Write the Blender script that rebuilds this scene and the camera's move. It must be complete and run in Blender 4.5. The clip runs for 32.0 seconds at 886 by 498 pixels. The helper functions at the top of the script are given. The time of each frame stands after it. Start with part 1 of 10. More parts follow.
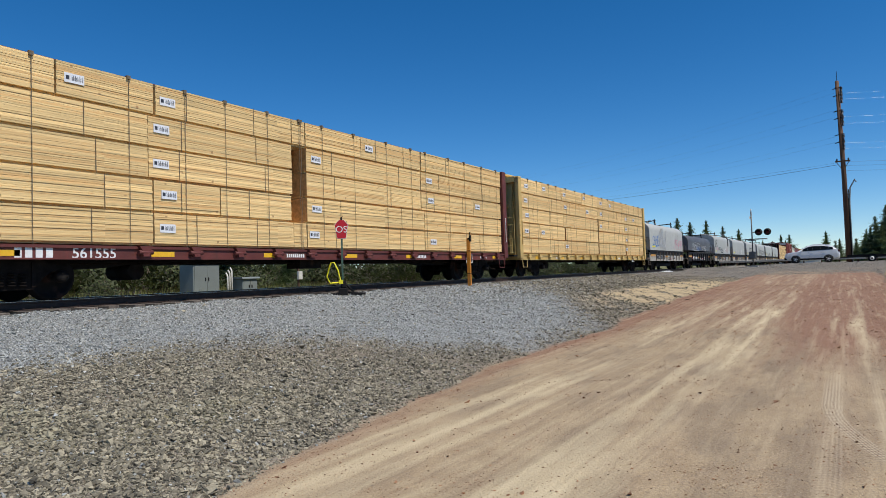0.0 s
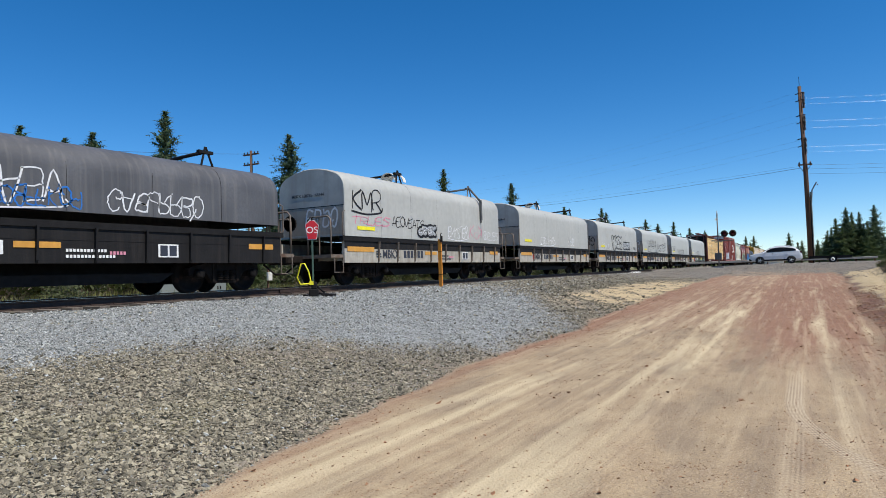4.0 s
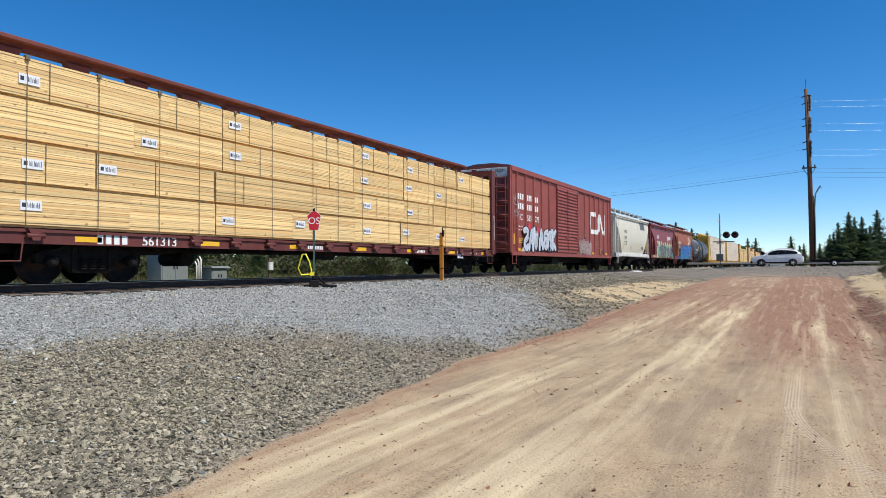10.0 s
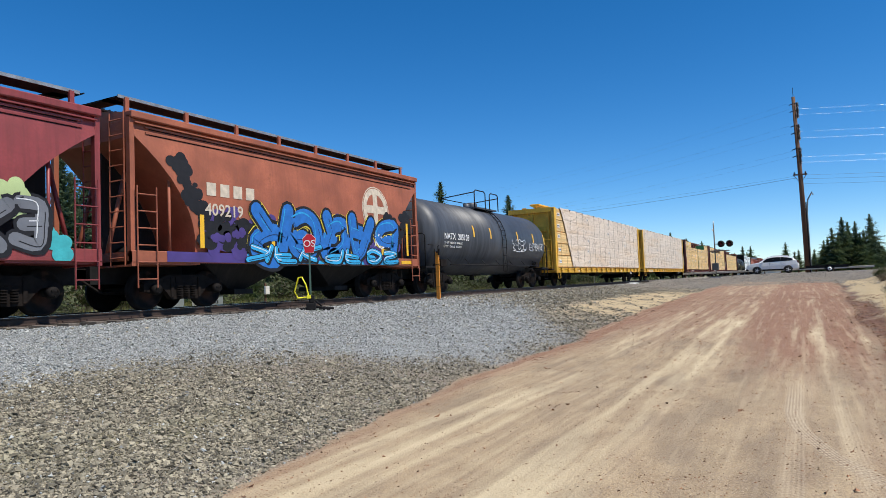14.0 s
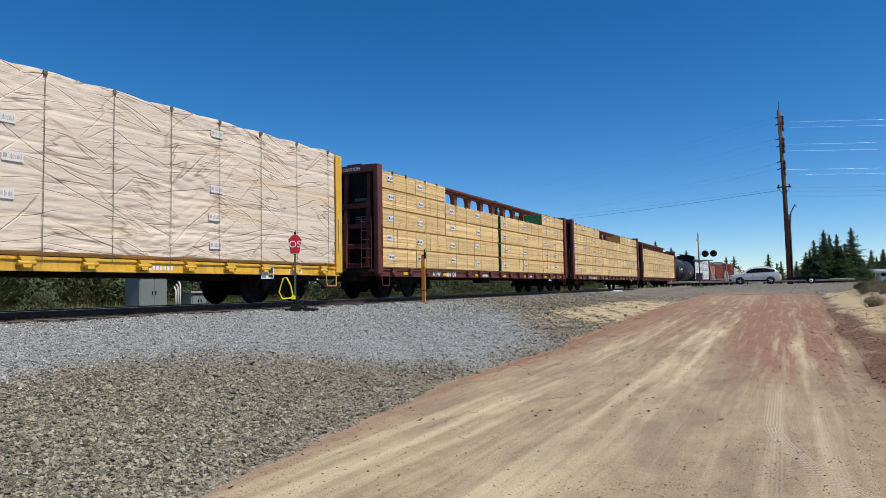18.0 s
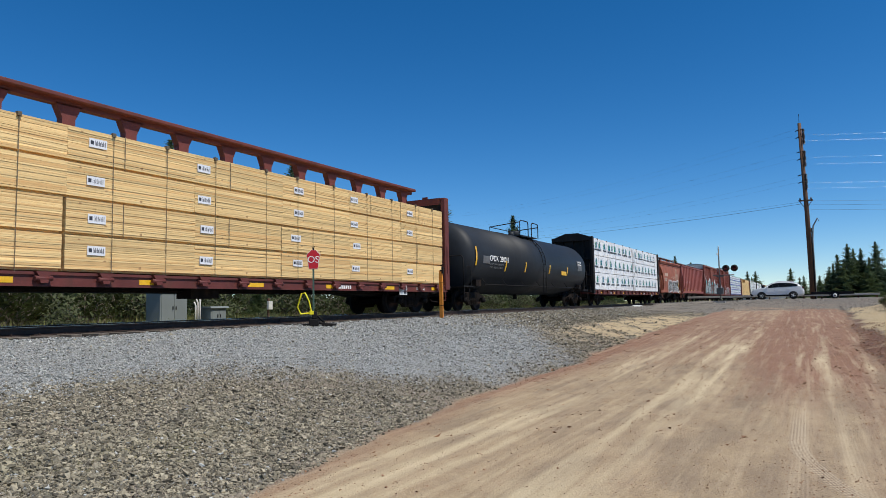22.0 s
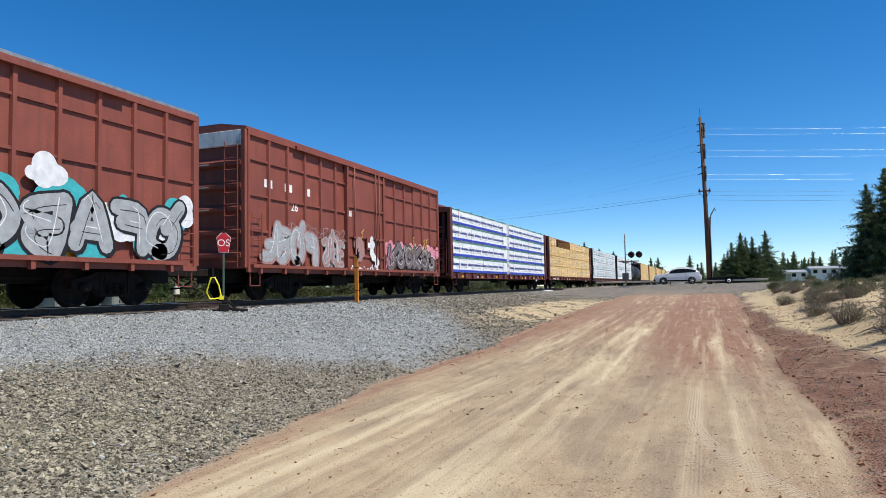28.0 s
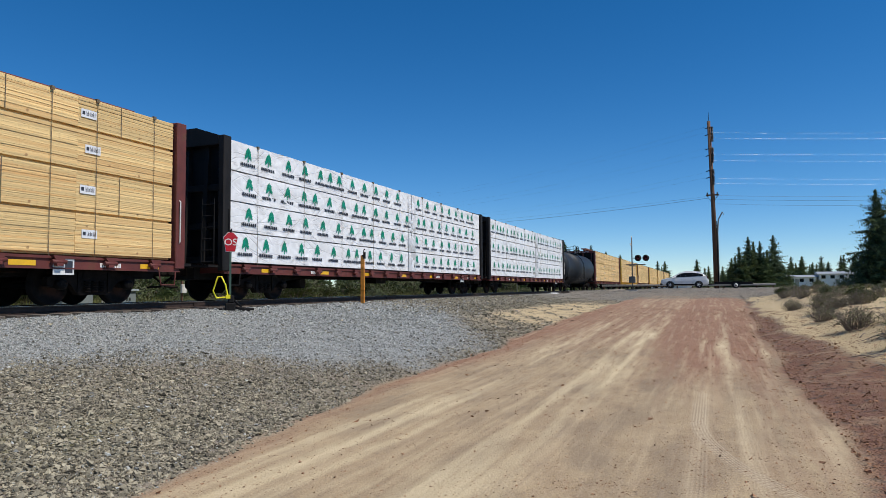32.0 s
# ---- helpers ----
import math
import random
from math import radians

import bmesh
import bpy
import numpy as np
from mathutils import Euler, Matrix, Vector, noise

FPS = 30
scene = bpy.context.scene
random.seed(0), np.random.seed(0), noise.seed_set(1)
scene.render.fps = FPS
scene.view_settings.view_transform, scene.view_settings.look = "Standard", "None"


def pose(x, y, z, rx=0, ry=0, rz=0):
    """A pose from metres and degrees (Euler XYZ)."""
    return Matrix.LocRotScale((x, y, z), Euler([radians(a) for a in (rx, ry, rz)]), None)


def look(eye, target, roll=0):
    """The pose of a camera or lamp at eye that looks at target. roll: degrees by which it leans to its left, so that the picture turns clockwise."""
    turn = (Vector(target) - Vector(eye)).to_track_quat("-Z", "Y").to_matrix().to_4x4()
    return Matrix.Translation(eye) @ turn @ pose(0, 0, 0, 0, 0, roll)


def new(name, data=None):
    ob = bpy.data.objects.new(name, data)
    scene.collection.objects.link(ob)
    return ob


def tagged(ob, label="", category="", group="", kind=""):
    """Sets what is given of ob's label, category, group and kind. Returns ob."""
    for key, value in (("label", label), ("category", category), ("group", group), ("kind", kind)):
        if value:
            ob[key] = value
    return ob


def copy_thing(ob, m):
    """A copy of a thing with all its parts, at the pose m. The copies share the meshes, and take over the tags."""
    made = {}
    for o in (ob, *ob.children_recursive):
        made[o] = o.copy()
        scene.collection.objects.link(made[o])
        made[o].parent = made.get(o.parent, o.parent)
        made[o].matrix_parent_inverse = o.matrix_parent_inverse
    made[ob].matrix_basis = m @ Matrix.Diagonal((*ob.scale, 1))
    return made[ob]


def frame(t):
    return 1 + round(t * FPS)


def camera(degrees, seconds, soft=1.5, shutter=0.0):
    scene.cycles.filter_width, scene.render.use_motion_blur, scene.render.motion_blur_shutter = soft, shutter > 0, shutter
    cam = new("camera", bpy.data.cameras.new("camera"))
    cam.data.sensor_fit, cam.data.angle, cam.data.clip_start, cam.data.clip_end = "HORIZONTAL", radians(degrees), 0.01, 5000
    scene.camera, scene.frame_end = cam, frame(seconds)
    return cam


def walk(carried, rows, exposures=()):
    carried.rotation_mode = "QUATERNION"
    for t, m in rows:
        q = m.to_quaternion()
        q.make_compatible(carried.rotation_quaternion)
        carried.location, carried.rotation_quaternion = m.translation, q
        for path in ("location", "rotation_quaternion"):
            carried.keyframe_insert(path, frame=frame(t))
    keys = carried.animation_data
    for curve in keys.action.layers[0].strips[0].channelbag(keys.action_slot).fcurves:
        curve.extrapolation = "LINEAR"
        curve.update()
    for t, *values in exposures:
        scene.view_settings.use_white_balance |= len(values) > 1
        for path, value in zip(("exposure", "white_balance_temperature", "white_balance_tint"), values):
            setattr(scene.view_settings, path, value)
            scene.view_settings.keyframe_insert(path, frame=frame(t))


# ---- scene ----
cam = camera(66.84, 32.0, soft=0.55)
EYE = 0.30
PATH = [
    (0.0, pose(0, 0, EYE, 92.03, 1.77, 30.92)),
    (0.5, pose(0, 0, EYE, 92.15, 1.86, 30.31)),
    (1.0, pose(0, 0, EYE, 92.01, 1.54, 30.09)),
    (1.5, pose(0, 0, EYE, 91.80, 1.27, 29.82)),
    (2.0, pose(0, 0, EYE, 91.74, 2.23, 28.88)),
    (2.5, pose(0, 0, EYE, 92.01, 2.11, 28.39)),
    (4.5, pose(0, 0, EYE, 92.00, 1.57, 28.52)),
    (5.0, pose(0, 0, EYE, 91.86, 1.01, 28.23)),
    (5.5, pose(0, 0, EYE, 91.61, 0.86, 28.16)),
    (6.0, pose(0, 0, EYE, 91.65, 0.93, 28.23)),
    (6.5, pose(0, 0, EYE, 91.63, 1.06, 28.10)),
    (7.0, pose(0, 0, EYE, 91.71, 0.94, 28.13)),
    (7.5, pose(0, 0, EYE, 91.57, 0.63, 28.25)),
    (8.0, pose(0, 0, EYE, 91.41, 0.48, 28.47)),
    (8.5, pose(0, 0, EYE, 91.50, 0.21, 28.29)),
    (9.0, pose(0, 0, EYE, 91.50, -0.21, 28.35)),
    (9.5, pose(0, 0, EYE, 91.33, -0.09, 28.37)),
    (10.0, pose(0, 0, EYE, 91.53, 0.33, 28.55)),
    (10.5, pose(0, 0, EYE, 91.64, 0.27, 28.65)),
    (11.0, pose(0, 0, EYE, 91.76, 0.57, 28.74)),
    (11.5, pose(0, 0, EYE, 92.14, 0.47, 29.52)),
    (12.0, pose(0, 0, EYE, 92.13, 0.22, 29.35)),
    (12.5, pose(0, 0, EYE, 92.09, 0.34, 29.09)),
    (13.0, pose(0, 0, EYE, 92.22, 0.32, 28.99)),
    (13.5, pose(0, 0, EYE, 92.71, 0.93, 28.85)),
    (14.0, pose(0, 0, EYE, 93.09, 2.26, 28.27)),
    (14.5, pose(0, 0, EYE, 93.04, 3.29, 28.66)),
    (15.0, pose(0, 0, EYE, 93.35, 3.09, 28.54)),
    (15.5, pose(0, 0, EYE, 92.84, 3.10, 27.68)),
    (17.5, pose(0, 0, EYE, 93.16, 1.23, 26.38)),
    (18.0, pose(0, 0, EYE, 93.38, 1.04, 27.03)),
    (18.5, pose(0, 0, EYE, 93.31, 0.69, 27.18)),
    (19.0, pose(0, 0, EYE, 93.34, 0.35, 27.17)),
    (19.5, pose(0, 0, EYE, 93.49, 0.31, 27.13)),
    (20.0, pose(0, 0, EYE, 93.71, 0.34, 26.95)),
    (20.5, pose(0, 0, EYE, 94.39, 0.52, 27.97)),
    (21.0, pose(0, 0, EYE, 94.84, 1.34, 28.77)),
    (21.5, pose(0, 0, EYE, 94.68, 0.91, 28.82)),
    (22.0, pose(0, 0, EYE, 94.69, 1.07, 28.54)),
    (22.5, pose(0, 0, EYE, 94.62, 1.04, 27.56)),
    (23.0, pose(0, 0, EYE, 94.47, 1.18, 26.72)),
    (23.5, pose(0, 0, EYE, 94.37, 1.21, 26.50)),
    (24.0, pose(0, 0, EYE, 94.46, 1.34, 26.67)),
    (24.5, pose(0, 0, EYE, 94.76, 0.91, 26.50)),
    (25.0, pose(0, 0, EYE, 95.01, 0.32, 25.74)),
    (25.5, pose(0, 0, EYE, 94.29, 0.53, 25.05)),
    (26.0, pose(0, 0, EYE, 93.77, 0.90, 23.92)),
    (26.5, pose(0, 0, EYE, 93.18, 1.29, 22.53)),
    (28.5, pose(0, 0, EYE, 93.30, 0.99, 21.27)),
    (29.0, pose(0, 0, EYE, 93.30, 0.79, 21.34)),
    (29.5, pose(0, 0, EYE, 93.25, 0.71, 21.46)),
    (30.0, pose(0, 0, EYE, 93.31, 0.80, 21.36)),
    (30.5, pose(0, 0, EYE, 93.38, 1.19, 21.21)),
    (31.0, pose(0, 0, EYE, 93.25, 0.84, 21.18)),
    (31.5, pose(0, 0, EYE, 93.21, 0.73, 21.23)),
    (32.0, pose(0, 0, EYE, 93.39, 0.44, 21.86)),
]
# the camera's own exposure drifts as bright and dark cars pass
STOPS = [(0, -0.05), (2, 0.12), (4, 0.2), (6, 0.28), (9, 0.29), (11, 0.27), (13, 0.25), (15, 0.26), (17.5, 0.04), (20, 0.0), (21, 0.0), (22, -0.02), (23, 0.22), (24, 0.36), (25, 0.0), (26, 0.22), (28.5, 0.34), (29, 0.36), (30, 0.0), (32, -0.05)]
walk(cam, PATH, exposures=STOPS)

# metres that the train has run since the start
RUN = [(0, 0.0), (4, 65.3), (8, 130.9), (12, 197.3), (16, 264.5), (20, 332.3), (24, 400.2), (28, 467.8), (32, 535.4)]

# world, sun
SUN_EL, SUN_AZ = radians(57), radians(-5)      # azimuth from +x towards +y
world = bpy.data.worlds.new("sky")
scene.world = world
world.use_nodes = True
wn = world.node_tree
sky = wn.nodes.new("ShaderNodeTexSky")
sky.sky_type = "NISHITA"
sky.sun_disc = False
sky.sun_elevation = SUN_EL
sky.sun_rotation = math.pi / 2 - SUN_AZ
sky.altitude = 2700
sky.air_density, sky.dust_density, sky.ozone_density = 1.0, 0.0, 4.0
deep = wn.nodes.new("ShaderNodeHueSaturation")
deep.inputs["Saturation"].default_value = 1.32
wn.links.new(sky.outputs[0], deep.inputs["Color"])
wn.links.new(deep.outputs[0], wn.nodes["Background"].inputs[0])
wn.nodes["Background"].inputs[1].default_value = 0.124
sun_data = bpy.data.lights.new("sun", "SUN")
sun_data.energy, sun_data.angle, sun_data.color = 4.6, radians(0.53), (1.0, 0.95, 0.87)
sun = new("sun", sun_data)
sun.matrix_world = look((0, 0, 60), Vector((0, 0, 60)) - Vector((math.cos(SUN_EL) * math.cos(SUN_AZ), math.cos(SUN_EL) * math.sin(SUN_AZ), math.sin(SUN_EL))))
scene.view_settings.exposure = 0.0


# materials
def mat(name, base, rough=0.7, metal=0.0, grain=0.15, scale=6.0, fine=60.0, bump=0.2, spots=None, spot_at=0.62, spot_scale=2.0, island=0.0, streak=None, stretch=(1, 1, 1), clear=0.0, rand=0.0, spec=0.5):
    """Painted, wooden or stony surface: two scales of tone, optional spots of another colour, vertical streaks, and relief."""
    m = bpy.data.materials.new(name)
    m.use_nodes = True
    nt = m.node_tree
    n, ln = nt.nodes, nt.links
    bs = n["Principled BSDF"]
    bs.inputs["Roughness"].default_value, bs.inputs["Metallic"].default_value = rough, metal
    bs.inputs["Specular IOR Level"].default_value = spec
    if clear:
        bs.inputs["Coat Weight"].default_value = clear
        bs.inputs["Coat Roughness"].default_value = 0.05
    tc = n.new("ShaderNodeTexCoord")
    mp = n.new("ShaderNodeMapping")
    mp.inputs["Scale"].default_value = stretch
    ln.new(tc.outputs["Object"], mp.inputs["Vector"])

    def tex(sc, det=4.0):
        t = n.new("ShaderNodeTexNoise")
        t.inputs["Scale"].default_value, t.inputs["Detail"].default_value = sc, det
        ln.new(mp.outputs[0], t.inputs["Vector"])
        return t.outputs["Fac"]

    def mixc(fac, a, b, mode="MIX"):
        x = n.new("ShaderNodeMix")
        x.data_type, x.blend_type = "RGBA", mode
        for k, val in ((0, fac), (6, a), (7, b)):
            if isinstance(val, (int, float)):
                x.inputs[k].default_value = val
            elif isinstance(val, tuple):
                x.inputs[k].default_value = (*val, 1)
            else:
                ln.new(val, x.inputs[k])
        return x.outputs[2]

    def ramp(v, lo, hi):
        r = n.new("ShaderNodeMapRange")
        r.inputs[1].default_value, r.inputs[2].default_value = lo, hi
        ln.new(v, r.inputs[0])
        return r.outputs[0]

    big, small = tex(scale), tex(fine, 3.0)
    dark = tuple(c * (1 - 1.6 * grain) for c in base)
    light = tuple(min(1.0, c * (1 + grain)) for c in base)
    col = mixc(ramp(big, 0.3, 0.7), dark, light)
    col = mixc(ramp(small, 0.35, 0.65), col, mixc(0.5, col, tuple(c * 0.8 for c in base)))
    if spots:
        col = mixc(ramp(tex(spot_scale, 8.0), spot_at, spot_at + 0.1), col, spots)
    if streak:
        st = n.new("ShaderNodeMapping")
        st.inputs["Scale"].default_value = (3, 5, 0.25)
        ln.new(tc.outputs["Object"], st.inputs["Vector"])
        t = n.new("ShaderNodeTexNoise")
        t.inputs["Scale"].default_value, t.inputs["Detail"].default_value = 1.6, 6.0
        ln.new(st.outputs[0], t.inputs["Vector"])
        r = ramp(t.outputs["Fac"], 0.5, 0.75)
        col = mixc(r, col, mixc(0.55, col, streak))
    if island or rand:
        g = n.new("ShaderNodeNewGeometry") if island else n.new("ShaderNodeObjectInfo")
        a = island or rand
        v = n.new("ShaderNodeMapRange")
        v.inputs[3].default_value, v.inputs[4].default_value = 1 - a, 1 + a
        ln.new(g.outputs["Random Per Island" if island else "Random"], v.inputs[0])
        x = n.new("ShaderNodeVectorMath")
        x.operation = "SCALE"
        ln.new(col, x.inputs[0])
        ln.new(v.outputs[0], x.inputs["Scale"])
        col = x.outputs[0]
    ln.new(col, bs.inputs["Base Color"])
    if bump:
        b = n.new("ShaderNodeBump")
        b.inputs["Strength"].default_value, b.inputs["Distance"].default_value = bump, 0.02
        ln.new(small, b.inputs["Height"])
        ln.new(b.outputs[0], bs.inputs["Normal"])
    return m


def leafy(m, share=0.4):
    """Lets light through thin leaves and needles."""
    n, ln = m.node_tree.nodes, m.node_tree.links
    bs, out = n["Principled BSDF"], n["Material Output"]
    tr = n.new("ShaderNodeBsdfTranslucent")
    ln.new(bs.inputs["Base Color"].links[0].from_socket, tr.inputs["Color"])
    mx = n.new("ShaderNodeMixShader")
    mx.inputs[0].default_value = share
    ln.new(bs.outputs[0], mx.inputs[1])
    ln.new(tr.outputs[0], mx.inputs[2])
    ln.new(mx.outputs[0], out.inputs["Surface"])
    return m


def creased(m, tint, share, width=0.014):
    """Sharp slanting folds: thin ridges with the folds' shade tinted into the colour, and relief."""
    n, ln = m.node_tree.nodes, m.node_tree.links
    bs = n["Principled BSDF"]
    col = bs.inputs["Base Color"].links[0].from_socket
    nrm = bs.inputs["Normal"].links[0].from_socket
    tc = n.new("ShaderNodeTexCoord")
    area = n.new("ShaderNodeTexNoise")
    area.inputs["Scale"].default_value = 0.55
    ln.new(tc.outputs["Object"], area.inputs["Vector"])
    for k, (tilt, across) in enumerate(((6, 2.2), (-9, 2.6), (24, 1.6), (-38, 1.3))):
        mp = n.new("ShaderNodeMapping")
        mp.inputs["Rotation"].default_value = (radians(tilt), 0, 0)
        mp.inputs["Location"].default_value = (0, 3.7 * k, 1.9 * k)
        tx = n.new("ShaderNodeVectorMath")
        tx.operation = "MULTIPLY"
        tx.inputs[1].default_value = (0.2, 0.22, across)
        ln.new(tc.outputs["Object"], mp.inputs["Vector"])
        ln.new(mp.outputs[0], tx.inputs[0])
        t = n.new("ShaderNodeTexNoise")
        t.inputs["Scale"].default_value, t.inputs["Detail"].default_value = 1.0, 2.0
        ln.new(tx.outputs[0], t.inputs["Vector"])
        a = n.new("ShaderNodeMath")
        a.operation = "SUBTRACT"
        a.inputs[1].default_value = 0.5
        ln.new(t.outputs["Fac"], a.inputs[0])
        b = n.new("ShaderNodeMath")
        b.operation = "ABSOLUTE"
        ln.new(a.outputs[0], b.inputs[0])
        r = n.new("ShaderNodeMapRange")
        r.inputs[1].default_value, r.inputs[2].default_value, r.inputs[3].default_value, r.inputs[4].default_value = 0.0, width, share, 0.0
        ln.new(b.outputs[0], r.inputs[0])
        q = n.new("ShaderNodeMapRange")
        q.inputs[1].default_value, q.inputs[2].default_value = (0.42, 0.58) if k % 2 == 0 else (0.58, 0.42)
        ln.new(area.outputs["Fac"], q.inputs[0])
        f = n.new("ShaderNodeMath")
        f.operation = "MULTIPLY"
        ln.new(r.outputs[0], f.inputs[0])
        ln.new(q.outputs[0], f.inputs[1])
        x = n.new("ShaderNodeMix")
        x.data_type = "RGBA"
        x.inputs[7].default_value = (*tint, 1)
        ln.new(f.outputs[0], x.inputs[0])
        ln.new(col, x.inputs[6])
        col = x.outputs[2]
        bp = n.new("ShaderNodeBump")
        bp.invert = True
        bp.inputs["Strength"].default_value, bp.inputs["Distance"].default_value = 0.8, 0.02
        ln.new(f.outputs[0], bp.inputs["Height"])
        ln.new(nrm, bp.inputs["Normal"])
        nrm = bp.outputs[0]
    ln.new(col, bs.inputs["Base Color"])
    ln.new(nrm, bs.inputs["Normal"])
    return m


RUST = (0.12, 0.045, 0.022)


def boards_material():
    """Sawn boards: each course and length of board takes its own tone."""
    m = mat("pine boards", (0.80, 0.565, 0.255), 0.75, grain=0.08, scale=3, fine=22, bump=0.35, rand=0.09, stretch=(1, 0.12, 2.5))
    n, ln = m.node_tree.nodes, m.node_tree.links
    bs = n["Principled BSDF"]
    col = bs.inputs["Base Color"].links[0].from_socket
    tc = n.new("ShaderNodeTexCoord")
    mp = n.new("ShaderNodeMapping")
    mp.inputs["Scale"].default_value = (0.0, 0.27, 24.0)
    ln.new(tc.outputs["Object"], mp.inputs["Vector"])
    fl = n.new("ShaderNodeVectorMath")
    fl.operation = "FLOOR"
    ln.new(mp.outputs[0], fl.inputs[0])
    oi = n.new("ShaderNodeObjectInfo")
    ad = n.new("ShaderNodeVectorMath")
    ad.operation = "ADD"
    ln.new(fl.outputs[0], ad.inputs[0])
    ln.new(oi.outputs["Random"], ad.inputs[1])
    wh = n.new("ShaderNodeTexWhiteNoise")
    ln.new(ad.outputs[0], wh.inputs["Vector"])
    r = n.new("ShaderNodeMapRange")
    r.inputs[3].default_value, r.inputs[4].default_value = 0.78, 1.12
    ln.new(wh.outputs["Value"], r.inputs[0])
    x = n.new("ShaderNodeVectorMath")
    x.operation = "SCALE"
    ln.new(col, x.inputs[0])
    ln.new(r.outputs[0], x.inputs["Scale"])
    # some boards are redder heartwood, and knots show as small dark spots
    hue = n.new("ShaderNodeSeparateColor")
    ln.new(wh.outputs["Color"], hue.inputs[0])
    hr = n.new("ShaderNodeMapRange")
    hr.inputs[1].default_value, hr.inputs[2].default_value, hr.inputs[4].default_value = 0.55, 1.0, 0.65
    ln.new(hue.outputs[1], hr.inputs[0])
    mx = n.new("ShaderNodeMix")
    mx.data_type = "RGBA"
    mx.inputs[7].default_value = (0.62, 0.345, 0.125, 1)
    ln.new(hr.outputs[0], mx.inputs[0])
    ln.new(x.outputs[0], mx.inputs[6])
    kp = n.new("ShaderNodeMapping")
    kp.inputs["Scale"].default_value = (1, 5.0, 11.0)
    ln.new(tc.outputs["Object"], kp.inputs["Vector"])
    kn = n.new("ShaderNodeTexNoise")
    kn.inputs["Scale"].default_value, kn.inputs["Detail"].default_value = 1.0, 1.0
    ln.new(kp.outputs[0], kn.inputs["Vector"])
    kr = n.new("ShaderNodeMapRange")
    kr.inputs[1].default_value, kr.inputs[2].default_value, kr.inputs[4].default_value = 0.72, 0.78, 0.7
    ln.new(kn.outputs["Fac"], kr.inputs[0])
    mk = n.new("ShaderNodeMix")
    mk.data_type = "RGBA"
    mk.inputs[7].default_value = (0.26, 0.12, 0.05, 1)
    ln.new(kr.outputs[0], mk.inputs[0])
    ln.new(mx.outputs[2], mk.inputs[6])
    ln.new(mk.outputs[2], bs.inputs["Base Color"])
    return m


PINE = boards_material()
PINE_END = mat("sawn board ends", (0.50, 0.27, 0.10), 0.85, grain=0.25, scale=9, fine=30, island=0.25)
GREEN_PAINT = mat("green end paint", (0.01, 0.14, 0.06), 0.6, grain=0.2)
STRAP = mat("dark strapping", (0.20, 0.15, 0.09), 0.5, grain=0.2, metal=0.3)
TAG_DIM = mat("tag under wrap", (0.74, 0.69, 0.63), 0.5, grain=0.05, bump=0)
INK_DIM = mat("print under wrap", (0.42, 0.37, 0.34), 0.5, bump=0)
TAG = mat("white paper tag", (0.75, 0.76, 0.78), 0.6, grain=0.05, bump=0)
INK = mat("dark print", (0.03, 0.035, 0.05), 0.6, bump=0)
# creased() darkens the fold lines of both wraps: shade put into the colour
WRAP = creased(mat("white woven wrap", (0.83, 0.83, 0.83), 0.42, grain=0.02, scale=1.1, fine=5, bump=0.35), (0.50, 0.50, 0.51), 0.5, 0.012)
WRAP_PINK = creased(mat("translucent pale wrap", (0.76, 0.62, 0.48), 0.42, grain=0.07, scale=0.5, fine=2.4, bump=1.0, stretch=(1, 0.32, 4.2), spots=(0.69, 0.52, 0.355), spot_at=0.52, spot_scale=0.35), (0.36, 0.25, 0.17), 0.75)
WRAP_NAVY = mat("dark navy print", (0.04, 0.052, 0.24), 0.5, bump=0)
WRAP_BLUE = mat("blue print on wrap", (0.03, 0.05, 0.42), 0.45, grain=0.1, bump=0.3)
WRAP_GREEN = mat("green print on wrap", (0.0, 0.24, 0.14), 0.45, grain=0.1, bump=0)
WRAP_GREEN2 = mat("blue-green print on wrap", (0.0, 0.13, 0.26), 0.45, grain=0.1, bump=0)
WRAP_GREY = mat("grey wrap end", (0.60, 0.61, 0.62), 0.38, grain=0.10, scale=3, fine=8, bump=0.6)
RED_CAR = mat("brown-red car paint", (0.135, 0.030, 0.024), 0.65, grain=0.25, scale=2, fine=25, spots=RUST, streak=(0.08, 0.03, 0.02))
BOX_BROWN = mat("brown-red boxcar paint", (0.235, 0.058, 0.035), 0.65, grain=0.15, scale=1.2, fine=20, streak=(0.12, 0.036, 0.026), spots=(0.10, 0.035, 0.028), spot_at=0.68)
MAROON = mat("maroon hopper paint", (0.245, 0.042, 0.040), 0.5, grain=0.15, scale=1.5, fine=18, streak=(0.12, 0.025, 0.02))
BOX_RED = mat("oxide red boxcar paint", (0.275, 0.064, 0.048), 0.6, grain=0.12, scale=1.5, fine=20, streak=(0.17, 0.045, 0.034), spots=(0.14, 0.045, 0.035), spot_at=0.70)
RIB_RED = mat("faded red hopper paint", (0.285, 0.070, 0.050), 0.6, grain=0.14, scale=0.8, fine=20, streak=(0.19, 0.05, 0.038))
ORANGE_CAR = mat("faded orange-brown paint", (0.34, 0.10, 0.050), 0.65, grain=0.22, scale=1.3, fine=16, streak=(0.22, 0.07, 0.035), spots=(0.22, 0.07, 0.03))
YELLOW_FADED = mat("faded tan-yellow car paint", (0.60, 0.415, 0.145), 0.65, grain=0.15, scale=2, fine=20, streak=(0.30, 0.19, 0.08), spots=(0.2, 0.1, 0.04), spot_at=0.66)
